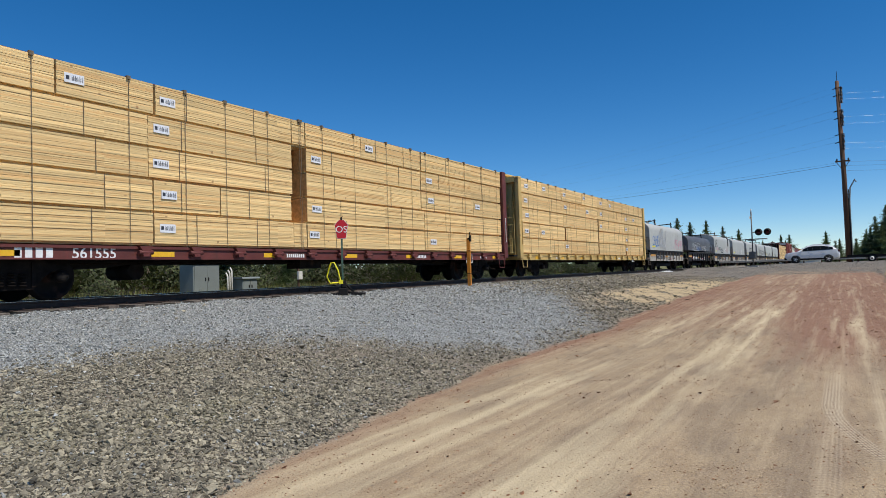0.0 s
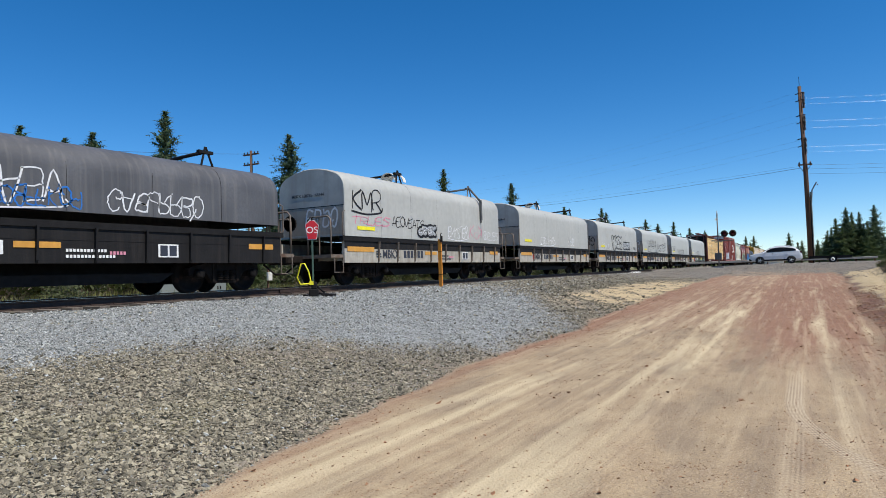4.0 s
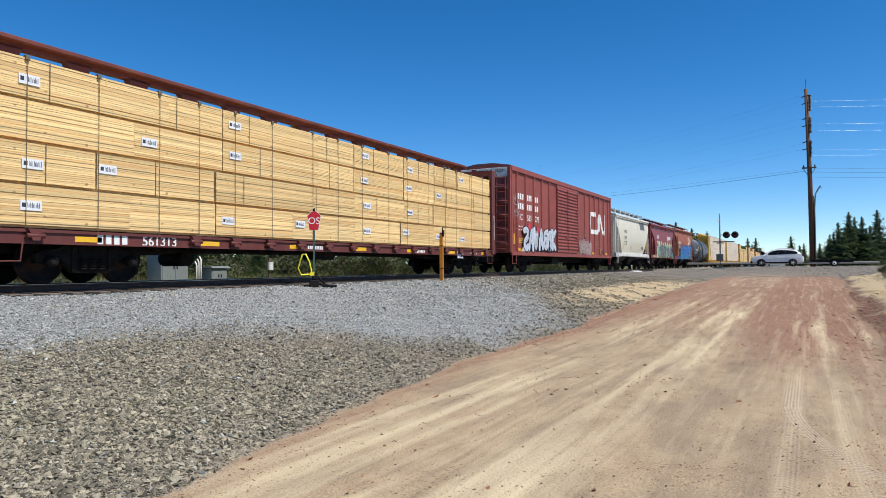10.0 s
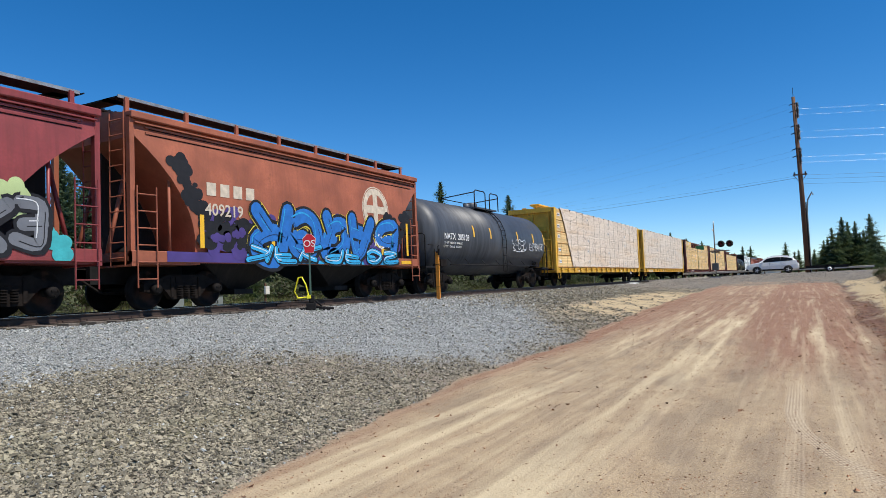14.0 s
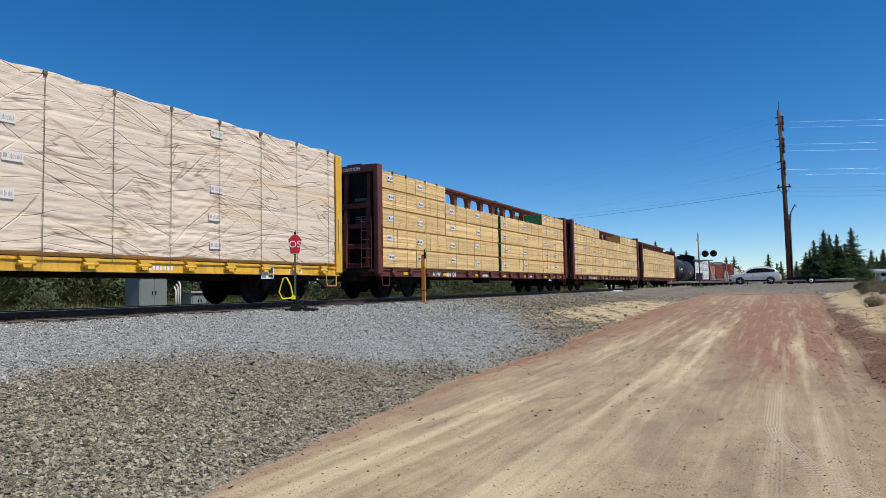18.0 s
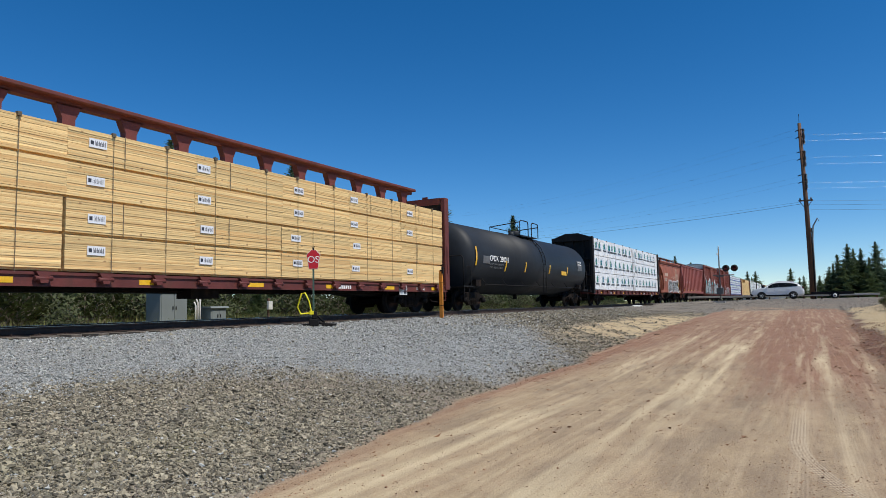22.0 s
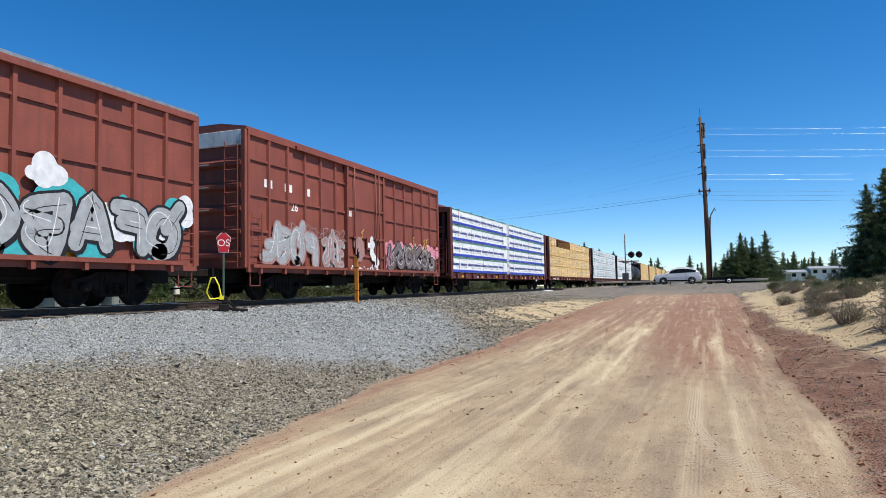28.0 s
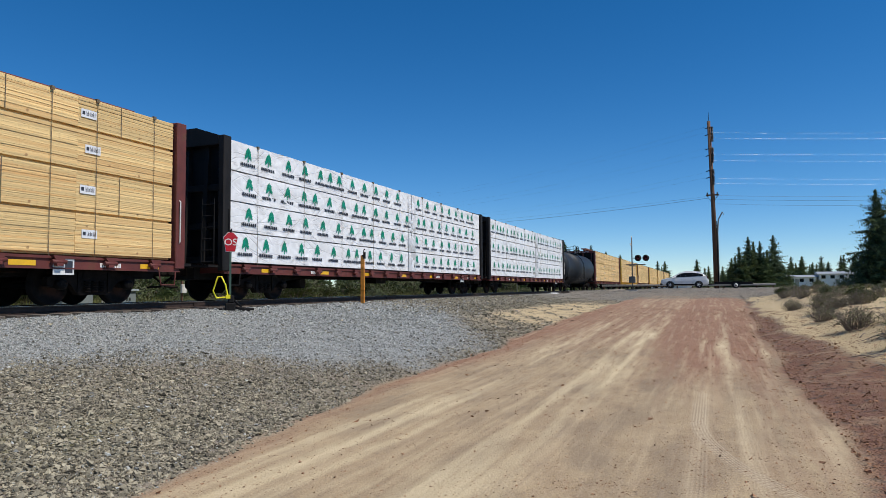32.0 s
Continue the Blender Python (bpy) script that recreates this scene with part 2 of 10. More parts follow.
YELLOW_CAR = mat("yellow car paint", (0.75, 0.42, 0.04), 0.6, grain=0.15, scale=2, fine=20, streak=(0.25, 0.13, 0.04), spots=(0.2, 0.1, 0.04), spot_at=0.68)
BLACK_CAR = mat("black car paint", (0.012, 0.011, 0.011), 0.7, grain=0.25, scale=2, fine=20, streak=(0.032, 0.026, 0.022), spec=0.25)
TANK_BLACK = mat("black tank paint", (0.021, 0.025, 0.030), 0.55, grain=0.12, scale=0.8, fine=6, streak=(0.027, 0.031, 0.036), bump=0.03, spec=0.24)
TANK_DUSTY = mat("dusty black tank paint", (0.062, 0.068, 0.079), 0.50, grain=0.25, scale=1.0, fine=5, streak=(0.014, 0.015, 0.018), stretch=(1.6, 5, 0.22), bump=0.04, spec=0.5)
HOOD_GREY = mat("weathered aluminium-grey hood", (0.425, 0.425, 0.39), 0.55, grain=0.05, scale=0.5, fine=5, streak=(0.36, 0.35, 0.315), bump=0.05, rand=0.06)
HOOD_END = mat("grimy grey hood end", (0.42, 0.41, 0.375), 0.65, grain=0.14, scale=0.8, fine=6, streak=(0.28, 0.25, 0.22))
END_BROWN = mat("rust-stained end sheet", (0.36, 0.32, 0.27), 0.7, grain=0.18, scale=0.8, fine=6, streak=(0.22, 0.17, 0.13))
HOOD_DARK = mat("dark grey hood", (0.09, 0.09, 0.095), 0.55, grain=0.2, scale=1, fine=14, streak=(0.16, 0.15, 0.14))
SILL_GREY = mat("dirty white sill", (0.40, 0.37, 0.31), 0.65, grain=0.18, scale=3, fine=25, streak=(0.2, 0.16, 0.12), spots=(0.2, 0.13, 0.09), spot_at=0.66)
CREAM = mat("cream hopper paint", (0.655, 0.61, 0.48), 0.5, grain=0.04, scale=0.8, fine=14, streak=(0.62, 0.56, 0.43), bump=0.1)
PALE_RAIL = mat("pale weathered rail", (0.46, 0.42, 0.35), 0.8, grain=0.2, streak=(0.3, 0.25, 0.2))
GALV = mat("galvanised grating", (0.35, 0.36, 0.36), 0.45, metal=0.6, grain=0.2)
WHITE_STEEL = mat("white painted steel", (0.70, 0.69, 0.64), 0.5, grain=0.12, streak=(0.35, 0.28, 0.2))
TRUCK = mat("grimy cast steel", (0.016, 0.012, 0.010), 0.85, grain=0.35, scale=6, fine=40, spots=(0.045, 0.026, 0.018), spot_at=0.62, bump=0.4, spec=0.12)
WHEEL = mat("wheel steel", (0.012, 0.010, 0.009), 0.8, metal=0.0, grain=0.3, spots=(0.04, 0.02, 0.014), spot_at=0.58, spec=0.15)
REFLECT = mat("yellow reflector", (0.80, 0.45, 0.02), 0.35, grain=0.08, bump=0)
WHITE_PRINT = mat("white lettering paint", (0.78, 0.77, 0.74), 0.55, grain=0.1, bump=0)
GREY_PRINT = mat("grey lettering paint", (0.12, 0.12, 0.12), 0.55, grain=0.15, bump=0)
FADED_PRINT = mat("worn cream lettering", (0.42, 0.28, 0.19), 0.65, grain=0.3, scale=2, bump=0)
CREAM_PRINT = mat("faded cream lettering", (0.60, 0.50, 0.38), 0.6, grain=0.2, bump=0)
SPRAY_BLACK = mat("black spray paint", (0.016, 0.016, 0.019), 0.7, bump=0, spec=0.25)
SPRAY_WHITE = mat("white spray paint", (0.72, 0.72, 0.72), 0.5, bump=0)
SPRAY_TAUPE = mat("taupe spray paint", (0.17, 0.13, 0.12), 0.5, grain=0.2, bump=0)
SPRAY_PALE = mat("pale blue-grey spray paint", (0.52, 0.56, 0.62), 0.5, grain=0.12, scale=1.5, bump=0)
SPRAY_FAINT = mat("faint pinkish spray paint", (0.36, 0.20, 0.18), 0.6, grain=0.15, bump=0)
SPRAY_RED = mat("red spray paint", (0.55, 0.03, 0.045), 0.5, grain=0.1, bump=0)
SPRAY_SLATE = mat("slate grey spray paint", (0.16, 0.165, 0.18), 0.5, grain=0.15, scale=2, bump=0)
SPRAY_LIME = mat("pale lime spray paint", (0.48, 0.58, 0.26), 0.5, grain=0.15, scale=2, bump=0)
SPRAY_UMBER = mat("dark umber spray paint", (0.07, 0.055, 0.05), 0.5, grain=0.25, scale=2, bump=0)
SPRAY_GREY = mat("grey spray paint", (0.35, 0.36, 0.36), 0.5, bump=0)
SPRAY_BLUE = mat("blue spray paint", (0.02, 0.15, 0.48), 0.5, bump=0)
SPRAY_PINK = mat("pink spray paint", (0.65, 0.25, 0.32), 0.5, bump=0)
SPRAY_TEAL = mat("teal spray paint", (0.05, 0.40, 0.42), 0.5, bump=0)
SPRAY_PURPLE2 = mat("purple spray paint", (0.075, 0.045, 0.20), 0.5, grain=0.25, scale=1.5, bump=0)
SPRAY_CYAN = mat("light blue spray paint", (0.03, 0.36, 0.66), 0.5, bump=0)
SPRAY_YELLOW = mat("yellow spray paint", (0.75, 0.60, 0.05), 0.5, bump=0)
RAIL = mat("rusty rail", (0.055, 0.034, 0.026), 0.7, metal=0.3, grain=0.3, fine=50)
RAIL_TOP = mat("shiny rail head", (0.55, 0.53, 0.50), 0.25, metal=1.0, grain=0.1, bump=0)
TIE = mat("old wooden tie", (0.15, 0.122, 0.098), 0.9, grain=0.35, scale=5, fine=30, stretch=(0.3, 2, 2), bump=0.6, rand=0.25)
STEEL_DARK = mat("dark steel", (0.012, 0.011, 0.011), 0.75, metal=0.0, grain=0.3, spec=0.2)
SIGN_RED = mat("red sign sheet", (0.50, 0.012, 0.02), 0.4, grain=0.06, bump=0)
SIGN_POST = mat("green-grey steel post", (0.05, 0.10, 0.075), 0.6, grain=0.2)
LIME = mat("bright yellow paint", (0.85, 0.75, 0.02), 0.45, grain=0.05, bump=0)
ORANGE_POST = mat("orange marker post", (0.75, 0.28, 0.03), 0.55, grain=0.15, streak=(0.4, 0.15, 0.05))
POLE_WOOD = mat("brown creosoted pole", (0.13, 0.065, 0.035), 0.85, grain=0.25, scale=2, fine=30, stretch=(4, 4, 0.3), bump=0.5)
WIRE = mat("aluminium wire", (0.36, 0.38, 0.40), 0.4, metal=0.6, grain=0.05, bump=0)
WIRE_DARK = mat("dark wire", (0.05, 0.05, 0.055), 0.5, bump=0)
INSUL = mat("brown porcelain", (0.05, 0.035, 0.03), 0.3, bump=0)
CAR_SILVER = mat("pale silver car paint", (0.80, 0.785, 0.755), 0.35, grain=0.02, bump=0, clear=0.4)
GLASS_DARK = mat("tinted car glass", (0.008, 0.009, 0.010), 0.15, bump=0, spec=0.12)
TYRE = mat("tyre rubber", (0.02, 0.02, 0.02), 0.85, grain=0.2)
ALLOY = mat("alloy rim", (0.75, 0.75, 0.75), 0.4, metal=0.2, grain=0.1, bump=0)
LAMP_RED = mat("red lens", (0.10, 0.010, 0.016), 0.2, bump=0)
LAMP_CLEAR = mat("clear lens", (0.7, 0.7, 0.7), 0.15, bump=0)
RAIL_BROWN = mat("brown grimy steel", (0.16, 0.125, 0.095), 0.7, grain=0.25, scale=4, fine=25, spots=(0.09, 0.05, 0.03), spot_at=0.6)
ORANGE_STRIPE = mat("faded orange reflector", (0.62, 0.30, 0.05), 0.4, grain=0.12, bump=0)
CABINET = mat("pale grey cabinet paint", (0.20, 0.225, 0.22), 0.5, grain=0.08, scale=1.5)
MAST = mat("weathered grey steel", (0.13, 0.13, 0.125), 0.6, metal=0.3, grain=0.2)
CONC = mat("concrete", (0.42, 0.40, 0.37), 0.85, grain=0.15)
BARK = mat("bark", (0.09, 0.06, 0.042), 0.9, grain=0.35, scale=4, fine=25, stretch=(3, 3, 0.6), bump=0.8)
NEEDLE = leafy(mat("conifer needles", (0.150, 0.200, 0.082), 0.75, grain=0.3, island=0.5, bump=0))
NEEDLE2 = leafy(mat("bluish conifer needles", (0.135, 0.185, 0.100), 0.75, grain=0.3, island=0.5, bump=0))
SHRUB = leafy(mat("green shrub leaves", (0.066, 0.082, 0.024), 0.7, grain=0.3, island=0.4, bump=0), 0.3)
TWIG = mat("dry grey-brown twigs", (0.23, 0.185, 0.145), 0.85, grain=0.25, island=0.35, bump=0)
SAGE = leafy(mat("dull sage leaves", (0.14, 0.15, 0.06), 0.8, grain=0.25, island=0.35, bump=0), 0.3)
GRASS = leafy(mat("dry grass", (0.22, 0.22, 0.07), 0.8, grain=0.3, island=0.4, bump=0), 0.3)
STONE_DARK = mat("dark basalt stones", (0.240, 0.210, 0.148), 0.85, grain=0.2, scale=12, fine=70, spots=(0.238, 0.212, 0.142), spot_at=0.55, spot_scale=0.45, island=0.75, bump=0.3)
STONE_RISE = mat("grey-brown gravel stones", (0.275, 0.250, 0.212), 0.9, grain=0.15, scale=12, fine=70, island=0.35, bump=0.2)
STONE_LIGHT = mat("pale grey crushed stone", (0.342, 0.346, 0.322), 0.85, grain=0.15, scale=12, fine=70, island=0.5, bump=0.3)
STONE_RED = mat("reddish pebbles", (0.265, 0.135, 0.072), 0.9, grain=0.2, scale=12, fine=70, island=0.5, bump=0.2)
HOUSE_WALL = mat("white house siding", (0.75, 0.75, 0.73), 0.6, grain=0.06)
HOUSE_ROOF = mat("grey metal roof", (0.35, 0.36, 0.38), 0.5, grain=0.1)


# building blocks
class Shape:
    """Collects faces, each with its own material slot and shading, for one mesh."""

    def __init__(self):
        self.v, self.f, self.m, self.s = [], [], [], []

    def add(self, verts, faces, slot=0, smooth=False):
        o = len(self.v)
        self.v.extend(verts)
        self.f.extend([tuple(i + o for i in q) for q in faces])
        self.m.extend([slot] * len(faces))
        self.s.extend([smooth] * len(faces))
        return self

    def box(self, x0, x1, y0, y1, z0, z1, slot=0, c=0.0):
        if c <= 0:
            v = [(x, y, z) for x in (x0, x1) for y in (y0, y1) for z in (z0, z1)]
            return self.add(v, [(0, 1, 3, 2), (4, 6, 7, 5), (0, 4, 5, 1), (2, 3, 7, 6), (0, 2, 6, 4), (1, 5, 7, 3)], slot)
        lo, hi = (x0, y0, z0), (x1, y1, z1)
        v, at = [], {}
        for s in ((a, b, d) for a in (0, 1) for b in (0, 1) for d in (0, 1)):
            for ax in range(3):
                at[s, ax] = len(v)
                v.append(tuple((hi[k] - (0 if k == ax else c)) if s[k] else (lo[k] + (0 if k == ax else c)) for k in range(3)))
        f = []
        for ax in range(3):
            b, d = [k for k in range(3) if k != ax]
            for side in (0, 1):
                ring = []
                for p, q in ((0, 0), (1, 0), (1, 1), (0, 1)):
                    s = [0, 0, 0]
                    s[ax], s[b], s[d] = side, p, q
                    ring.append(at[tuple(s), ax])
                f.append(tuple(ring) if (side == 1) != (ax == 1) else tuple(ring[::-1]))
            for p in (0, 1):
                for q in (0, 1):
                    s0, s1 = [0, 0, 0], [0, 0, 0]
                    s0[b] = s1[b] = p
                    s0[d] = s1[d] = q
                    s1[ax] = 1
                    s0, s1 = tuple(s0), tuple(s1)
                    f.append((at[s0, b], at[s1, b], at[s1, d], at[s0, d]))
        for s in ((a, b, d) for a in (0, 1) for b in (0, 1) for d in (0, 1)):
            f.append((at[s, 0], at[s, 1], at[s, 2]))
        return self.add(v, f, slot)

    def prism(self, outline, axis, a, b, slot=0, smooth=False):
        """An outline of (p, q) pushed along axis from a to b; x: (y, z), y: (x, z), z: (x, y)."""
        n = len(outline)
        put = {"x": lambda p, q, t: (t, p, q), "y": lambda p, q, t: (p, t, q), "z": lambda p, q, t: (p, q, t)}[axis]
        v = [put(p, q, t) for t in (a, b) for p, q in outline]
        self.add(v, [(i, (i + 1) % n, n + (i + 1) % n, n + i) for i in range(n)], slot, smooth)
        o = len(self.v) - 2 * n
        self.f += [tuple(o + i for i in range(n))[::-1], tuple(o + n + i for i in range(n))]
        self.m += [slot, slot]
        self.s += [False, False]
        return self

    def rod(self, pts, r, n=6, slot=0, r2=None):
        """A round bar along points; r2: its radius at the far end."""
        pts = [Vector(p) for p in pts]
        v, k = [], len(pts)
        for i, p in enumerate(pts):
            d = (pts[min(i + 1, k - 1)] - pts[max(i - 1, 0)]).normalized()
            a = d.orthogonal().normalized() if i == 0 else (a - d * a.dot(d)).normalized()
            b = d.cross(a)
            rr = r if r2 is None else r + (r2 - r) * i / (k - 1)
            v += [tuple(p + (a * math.cos(t) + b * math.sin(t)) * rr) for t in (2 * math.pi * j / n for j in range(n))]
        f = [(i * n + j, i * n + (j + 1) % n, (i + 1) * n + (j + 1) % n, (i + 1) * n + j) for i in range(k - 1) for j in range(n)]
        self.add(v, f, slot, n > 5)
        o = len(self.v) - len(v)
        self.f += [tuple(o + j for j in range(n))[::-1], tuple(o + (k - 1) * n + j for j in range(n))]
        self.m += [slot, slot]
        self.s += [False, False]
        return self

    def lathe(self, profile, centre, axis, n=24, slot=0):
        """A profile of (along, radius) turned about an axis through centre."""
        v = []
        cx, cy, cz = centre
        for a, r in profile:
            for j in range(n):
                t = 2 * math.pi * j / n
                c, s = r * math.cos(t), r * math.sin(t)
                v.append({"x": (cx + a, cy + c, cz + s), "y": (cx + c, cy + a, cz + s), "z": (cx + c, cy + s, cz + a)}[axis])
        k = len(profile)
        self.add(v, [(i * n + j, i * n + (j + 1) % n, (i + 1) * n + (j + 1) % n, (i + 1) * n + j) for i in range(k - 1) for j in range(n)], slot, True)
        o = len(self.v) - len(v)
        self.f += [tuple(o + j for j in range(n))[::-1], tuple(o + (k - 1) * n + j for j in range(n))]
        self.m += [slot, slot]
        self.s += [False, False]
        return self

    def mesh(self, name, mats):
        me = bpy.data.meshes.new(name)
        me.from_pydata(self.v, [], self.f)
        for mm in mats if isinstance(mats, (list, tuple)) else [mats]:
            me.materials.append(mm)
        me.polygons.foreach_set("material_index", self.m)
        me.polygons.foreach_set("use_smooth", self.s)
        bm = bmesh.new()
        bm.from_mesh(me)
        bmesh.ops.recalc_face_normals(bm, faces=bm.faces)
        bm.to_mesh(me)
        bm.free()
        return me


def part(name, shape, mats, parent, label="", at=None):
    """One mesh object under a thing or a part."""
    me = shape if isinstance(shape, bpy.types.Mesh) else shape.mesh(name, mats)
    ob = new(name, me)
    ob.parent = parent
    if at is not None:
        ob.location = at
    if label:
        ob["label"] = label
    return ob


def thing(name, label, category, at=(0, 0, 0), group="", kind=""):
    ob = new(name)
    ob.location = at
    return tagged(ob, label, category, group, kind)


def solid(name, shape, mats, label, category, at=(0, 0, 0), group="", kind=""):
    ob = new(name, shape.mesh(name, mats))
    ob.location = at
    return tagged(ob, label, category, group, kind)


def smooth(a, b, x):
    t = np.clip((x - a) / (b - a), 0, 1)
    return t * t * (3 - 2 * t)


# ground: one sheet; heights and kinds of soil are functions of the plan
XC = -14.2                                     # middle of the track
ROAD_Y = [-60, 12, 20, 30, 42, 54, 61, 68, 100, 140]
ROAD_Z = [-1.28, -1.28, -1.12, -0.90, -0.68, -0.48, -0.12, 0.12, 0.14, 0.10]


def road_z(y):
    return np.interp(y, ROAD_Y, ROAD_Z)


def left_edge(y):
    return -4.1 - 1.1 * smooth(3, 10, y) - 0.4 * smooth(14, 26, y) + 0.06 * np.sin(y * 0.9) + 0.04 * np.sin(y * 2.3 + 1)


def right_edge(y):
    return 1.04 + 0.10 * smooth(6, 14, y) + 0.5 * smooth(20, 45, y) + 0.06 * np.sin(y * 0.7 + 2)


def lumps(x, y, s, k):
    return (np.sin(x * s + 1.3 * k) * np.cos(y * s * 0.83 + 2.1 * k) + 0.6 * np.sin(x * s * 2.3 + y * s * 1.7 + k) + 0.35 * np.cos(x * s * 4.9 - y * s * 4.1 + k)) / 1.95


def ground_z(x, y):
    x, y = np.asarray(x, float), np.asarray(y, float)
    zr, le, re = road_z(y), left_edge(y), right_edge(y)
    near_cross = smooth(52, 63, y) * (1 - smooth(95, 120, y))
    bench = -0.21 + 0 * y
    # slope from the bench down to the road
    brk = np.interp(y, [-20, 4, 12, 22, 40], [-8.6, -8.4, -8.0, -9.0, -8.5])
    zbrk = np.minimum(-0.58, zr + 0.6)
    zbrk = np.where(y > 45, (bench + zr) / 2, zbrk)
    up = np.where(x < brk, bench + (zbrk - bench) * smooth(-12.2, brk, x) ** 1.0, zbrk + (zr - zbrk) * np.clip((x - brk) / (le - brk), 0, 1))
    z = np.where(x < le, up, zr)
    # road: slightly crowned with wheel ruts
    u = (x - le) / (re - le)
    inside = (u > 0) & (u < 1)
    z = np.where(inside, z + 0.03 * np.sin(np.pi * np.clip(u, 0, 1)) - 0.025 * (np.exp(-((u - 0.30) / 0.05) ** 2) + np.exp(-((u - 0.62) / 0.05) ** 2) + 0.7 * np.exp(-((u - 0.85) / 0.04) ** 2)), z)
    # bank beyond the right edge
    bank = (0.15 * smooth(re, re + 1.2, x) + 0.55 * smooth(re + 1.3, re + 3.4, x) * smooth(10, 17, y) + 0.15 * smooth(re + 4, re + 10, x)) * (1 - smooth(46, 60, y))
    z = np.where(x > re, zr + bank, z)
    far = smooth(14, 40, x)
    z = np.where(x > re, z * (1 - far) + np.maximum(z, 0.05) * far, z)
    # behind the track: low shoulder, ditch, meadow
    z = np.where(x < -16.6, bench - 0.55 * smooth(-16.6, -18.6, x) + 0.25 * smooth(-19.5, -25, x), z)
    z = z + near_cross * np.where((x < -9) & (x > -16.4), 0.16 * smooth(63, 66, y) * (1 - smooth(76, 79, y)), 0)
    z = z - 0.055 * (1 - smooth(1.35, 1.85, np.abs(x - XC))) * (1 - smooth(60, 63, y) * (1 - smooth(77, 80, y)))
    rough = np.where((x > -12.4) & (x < le), 0.05, np.where(inside, 0.014, 0.05))
    rough = np.where((x < -12.4) & (x > -16.8), 0.012, rough)
    z = z + rough * (lumps(x, y, 1.1, 1) + 0.5 * lumps(x, y, 3.7, 2))
    return z


def soil(x, y):
    """Shares of pale ballast, sand, red earth, pale dust of the wheel tracks, and grass."""
    le, re = left_edge(y), right_edge(y)
    u = (x - le) / (re - le)
    wob = 0.7 * lumps(x, y, 0.9, 3)
    tongue = np.interp(y, [-30, 3, 6, 9, 12, 16, 24, 40], [-8.9, -8.7, -8.6, -7.6, -5.2, -5.6, -8.8, -9.4])
    pale = (1 - smooth(-1.5, 1.5, x + 0.6 * wob - tongue)) * (1 - 0.75 * smooth(17, 30, y))
    road = smooth(-0.03, 0.05, u + 0.03 * wob) * (1 - smooth(0.97, 1.05, u + 0.03 * wob))
    road = road * (1 - smooth(44, 62, y + 5 * wob + 3 * lumps(x, y, 2.1, 5)))
    sand = np.exp(-(((x + 6.75 + 0.35 * wob) / 1.75) ** 4 + ((y - 33) / 11.5) ** 4)) * (0.85 + 0.45 * lumps(x, y, 2.3, 8))
    sand = np.maximum(sand, smooth(-0.4, 0.4, x - re - np.interp(y, [8, 14, 22, 34], [2.3, 1.5, 0.8, 0.35]) + 0.5 * wob) * smooth(9, 14, y) * (1 - smooth(46, 56, y)))
    edges = np.exp(-((u - 0.02) / 0.06) ** 2) + 0.8 * np.exp(-((u - 0.80) / 0.09) ** 2) * smooth(9, 18, y)
    red = np.clip(road * (0.22 * smooth(-0.8, 0.2, x) + 0.72 * smooth(9, 24, y) + 0.36 * smooth(5, 16, y) * (np.exp(-((x + 0.85) / 0.5) ** 2) + np.exp(-((x - 0.72) / 0.18) ** 2)) + 0.85 * edges * (0.6 + 0.4 * smooth(4, 14, y))), 0, 1)
    wid = np.interp(y, [8, 14, 22, 34], [2.3, 1.5, 0.8, 0.35])
    side = smooth(re - 0.7, re - 0.3, x) * (1 - smooth(-0.4, 0.4, x - re - wid + 0.4 * wob)) * (1 - smooth(44, 56, y))
    side = np.maximum(side, smooth(re + 1, re + 2, x) * (1 - smooth(8, 15, y)) * smooth(-8, -2, y))
    way = x + 0.06 * np.sin(y * 0.45) + 0.03 * np.sin(y * 1.1 + 1)
    tr = sum(a * np.exp(-((way - c) / w) ** 2) for c, w, a in ((-1.70, 0.20, 0.85), (-2.15, 0.19, 0.80), (-2.65, 0.14, 0.5), (-3.05, 0.10, 0.4), (-3.50, 0.24, 0.7), (-3.95, 0.15, 0.5), (0.23, 0.19, 0.65), (-0.15, 0.08, 0.35), (1.12, 0.12, 0.6)))
    dust = np.clip(road * tr * (0.80 + 0.22 * np.sin(0.31 * y + 3 * u) + 0.15 * np.sin(0.77 * y + 9 * u)) * (0.84 - 0.40 * smooth(14, 34, y)), 0, 1)
    grass = smooth(-18.5, -21, x + wob) + smooth(re + 5, re + 9, x + wob) * smooth(20, 30, y) + smooth(125, 150, y)
    weed = 0.55 * np.exp(-(((x + 5.6) / 0.7) ** 2 + ((y - 4.4) / 2.2) ** 2))
    return [np.clip(a, 0, 1) for a in (pale, road, sand, red, dust, np.maximum(grass, weed), side)]


def axis_steps(parts):
    out = []
    for a, b, s in parts:
        out += list(np.arange(a, b - 1e-6, s))
    return np.array(out + [parts[-1][1]])


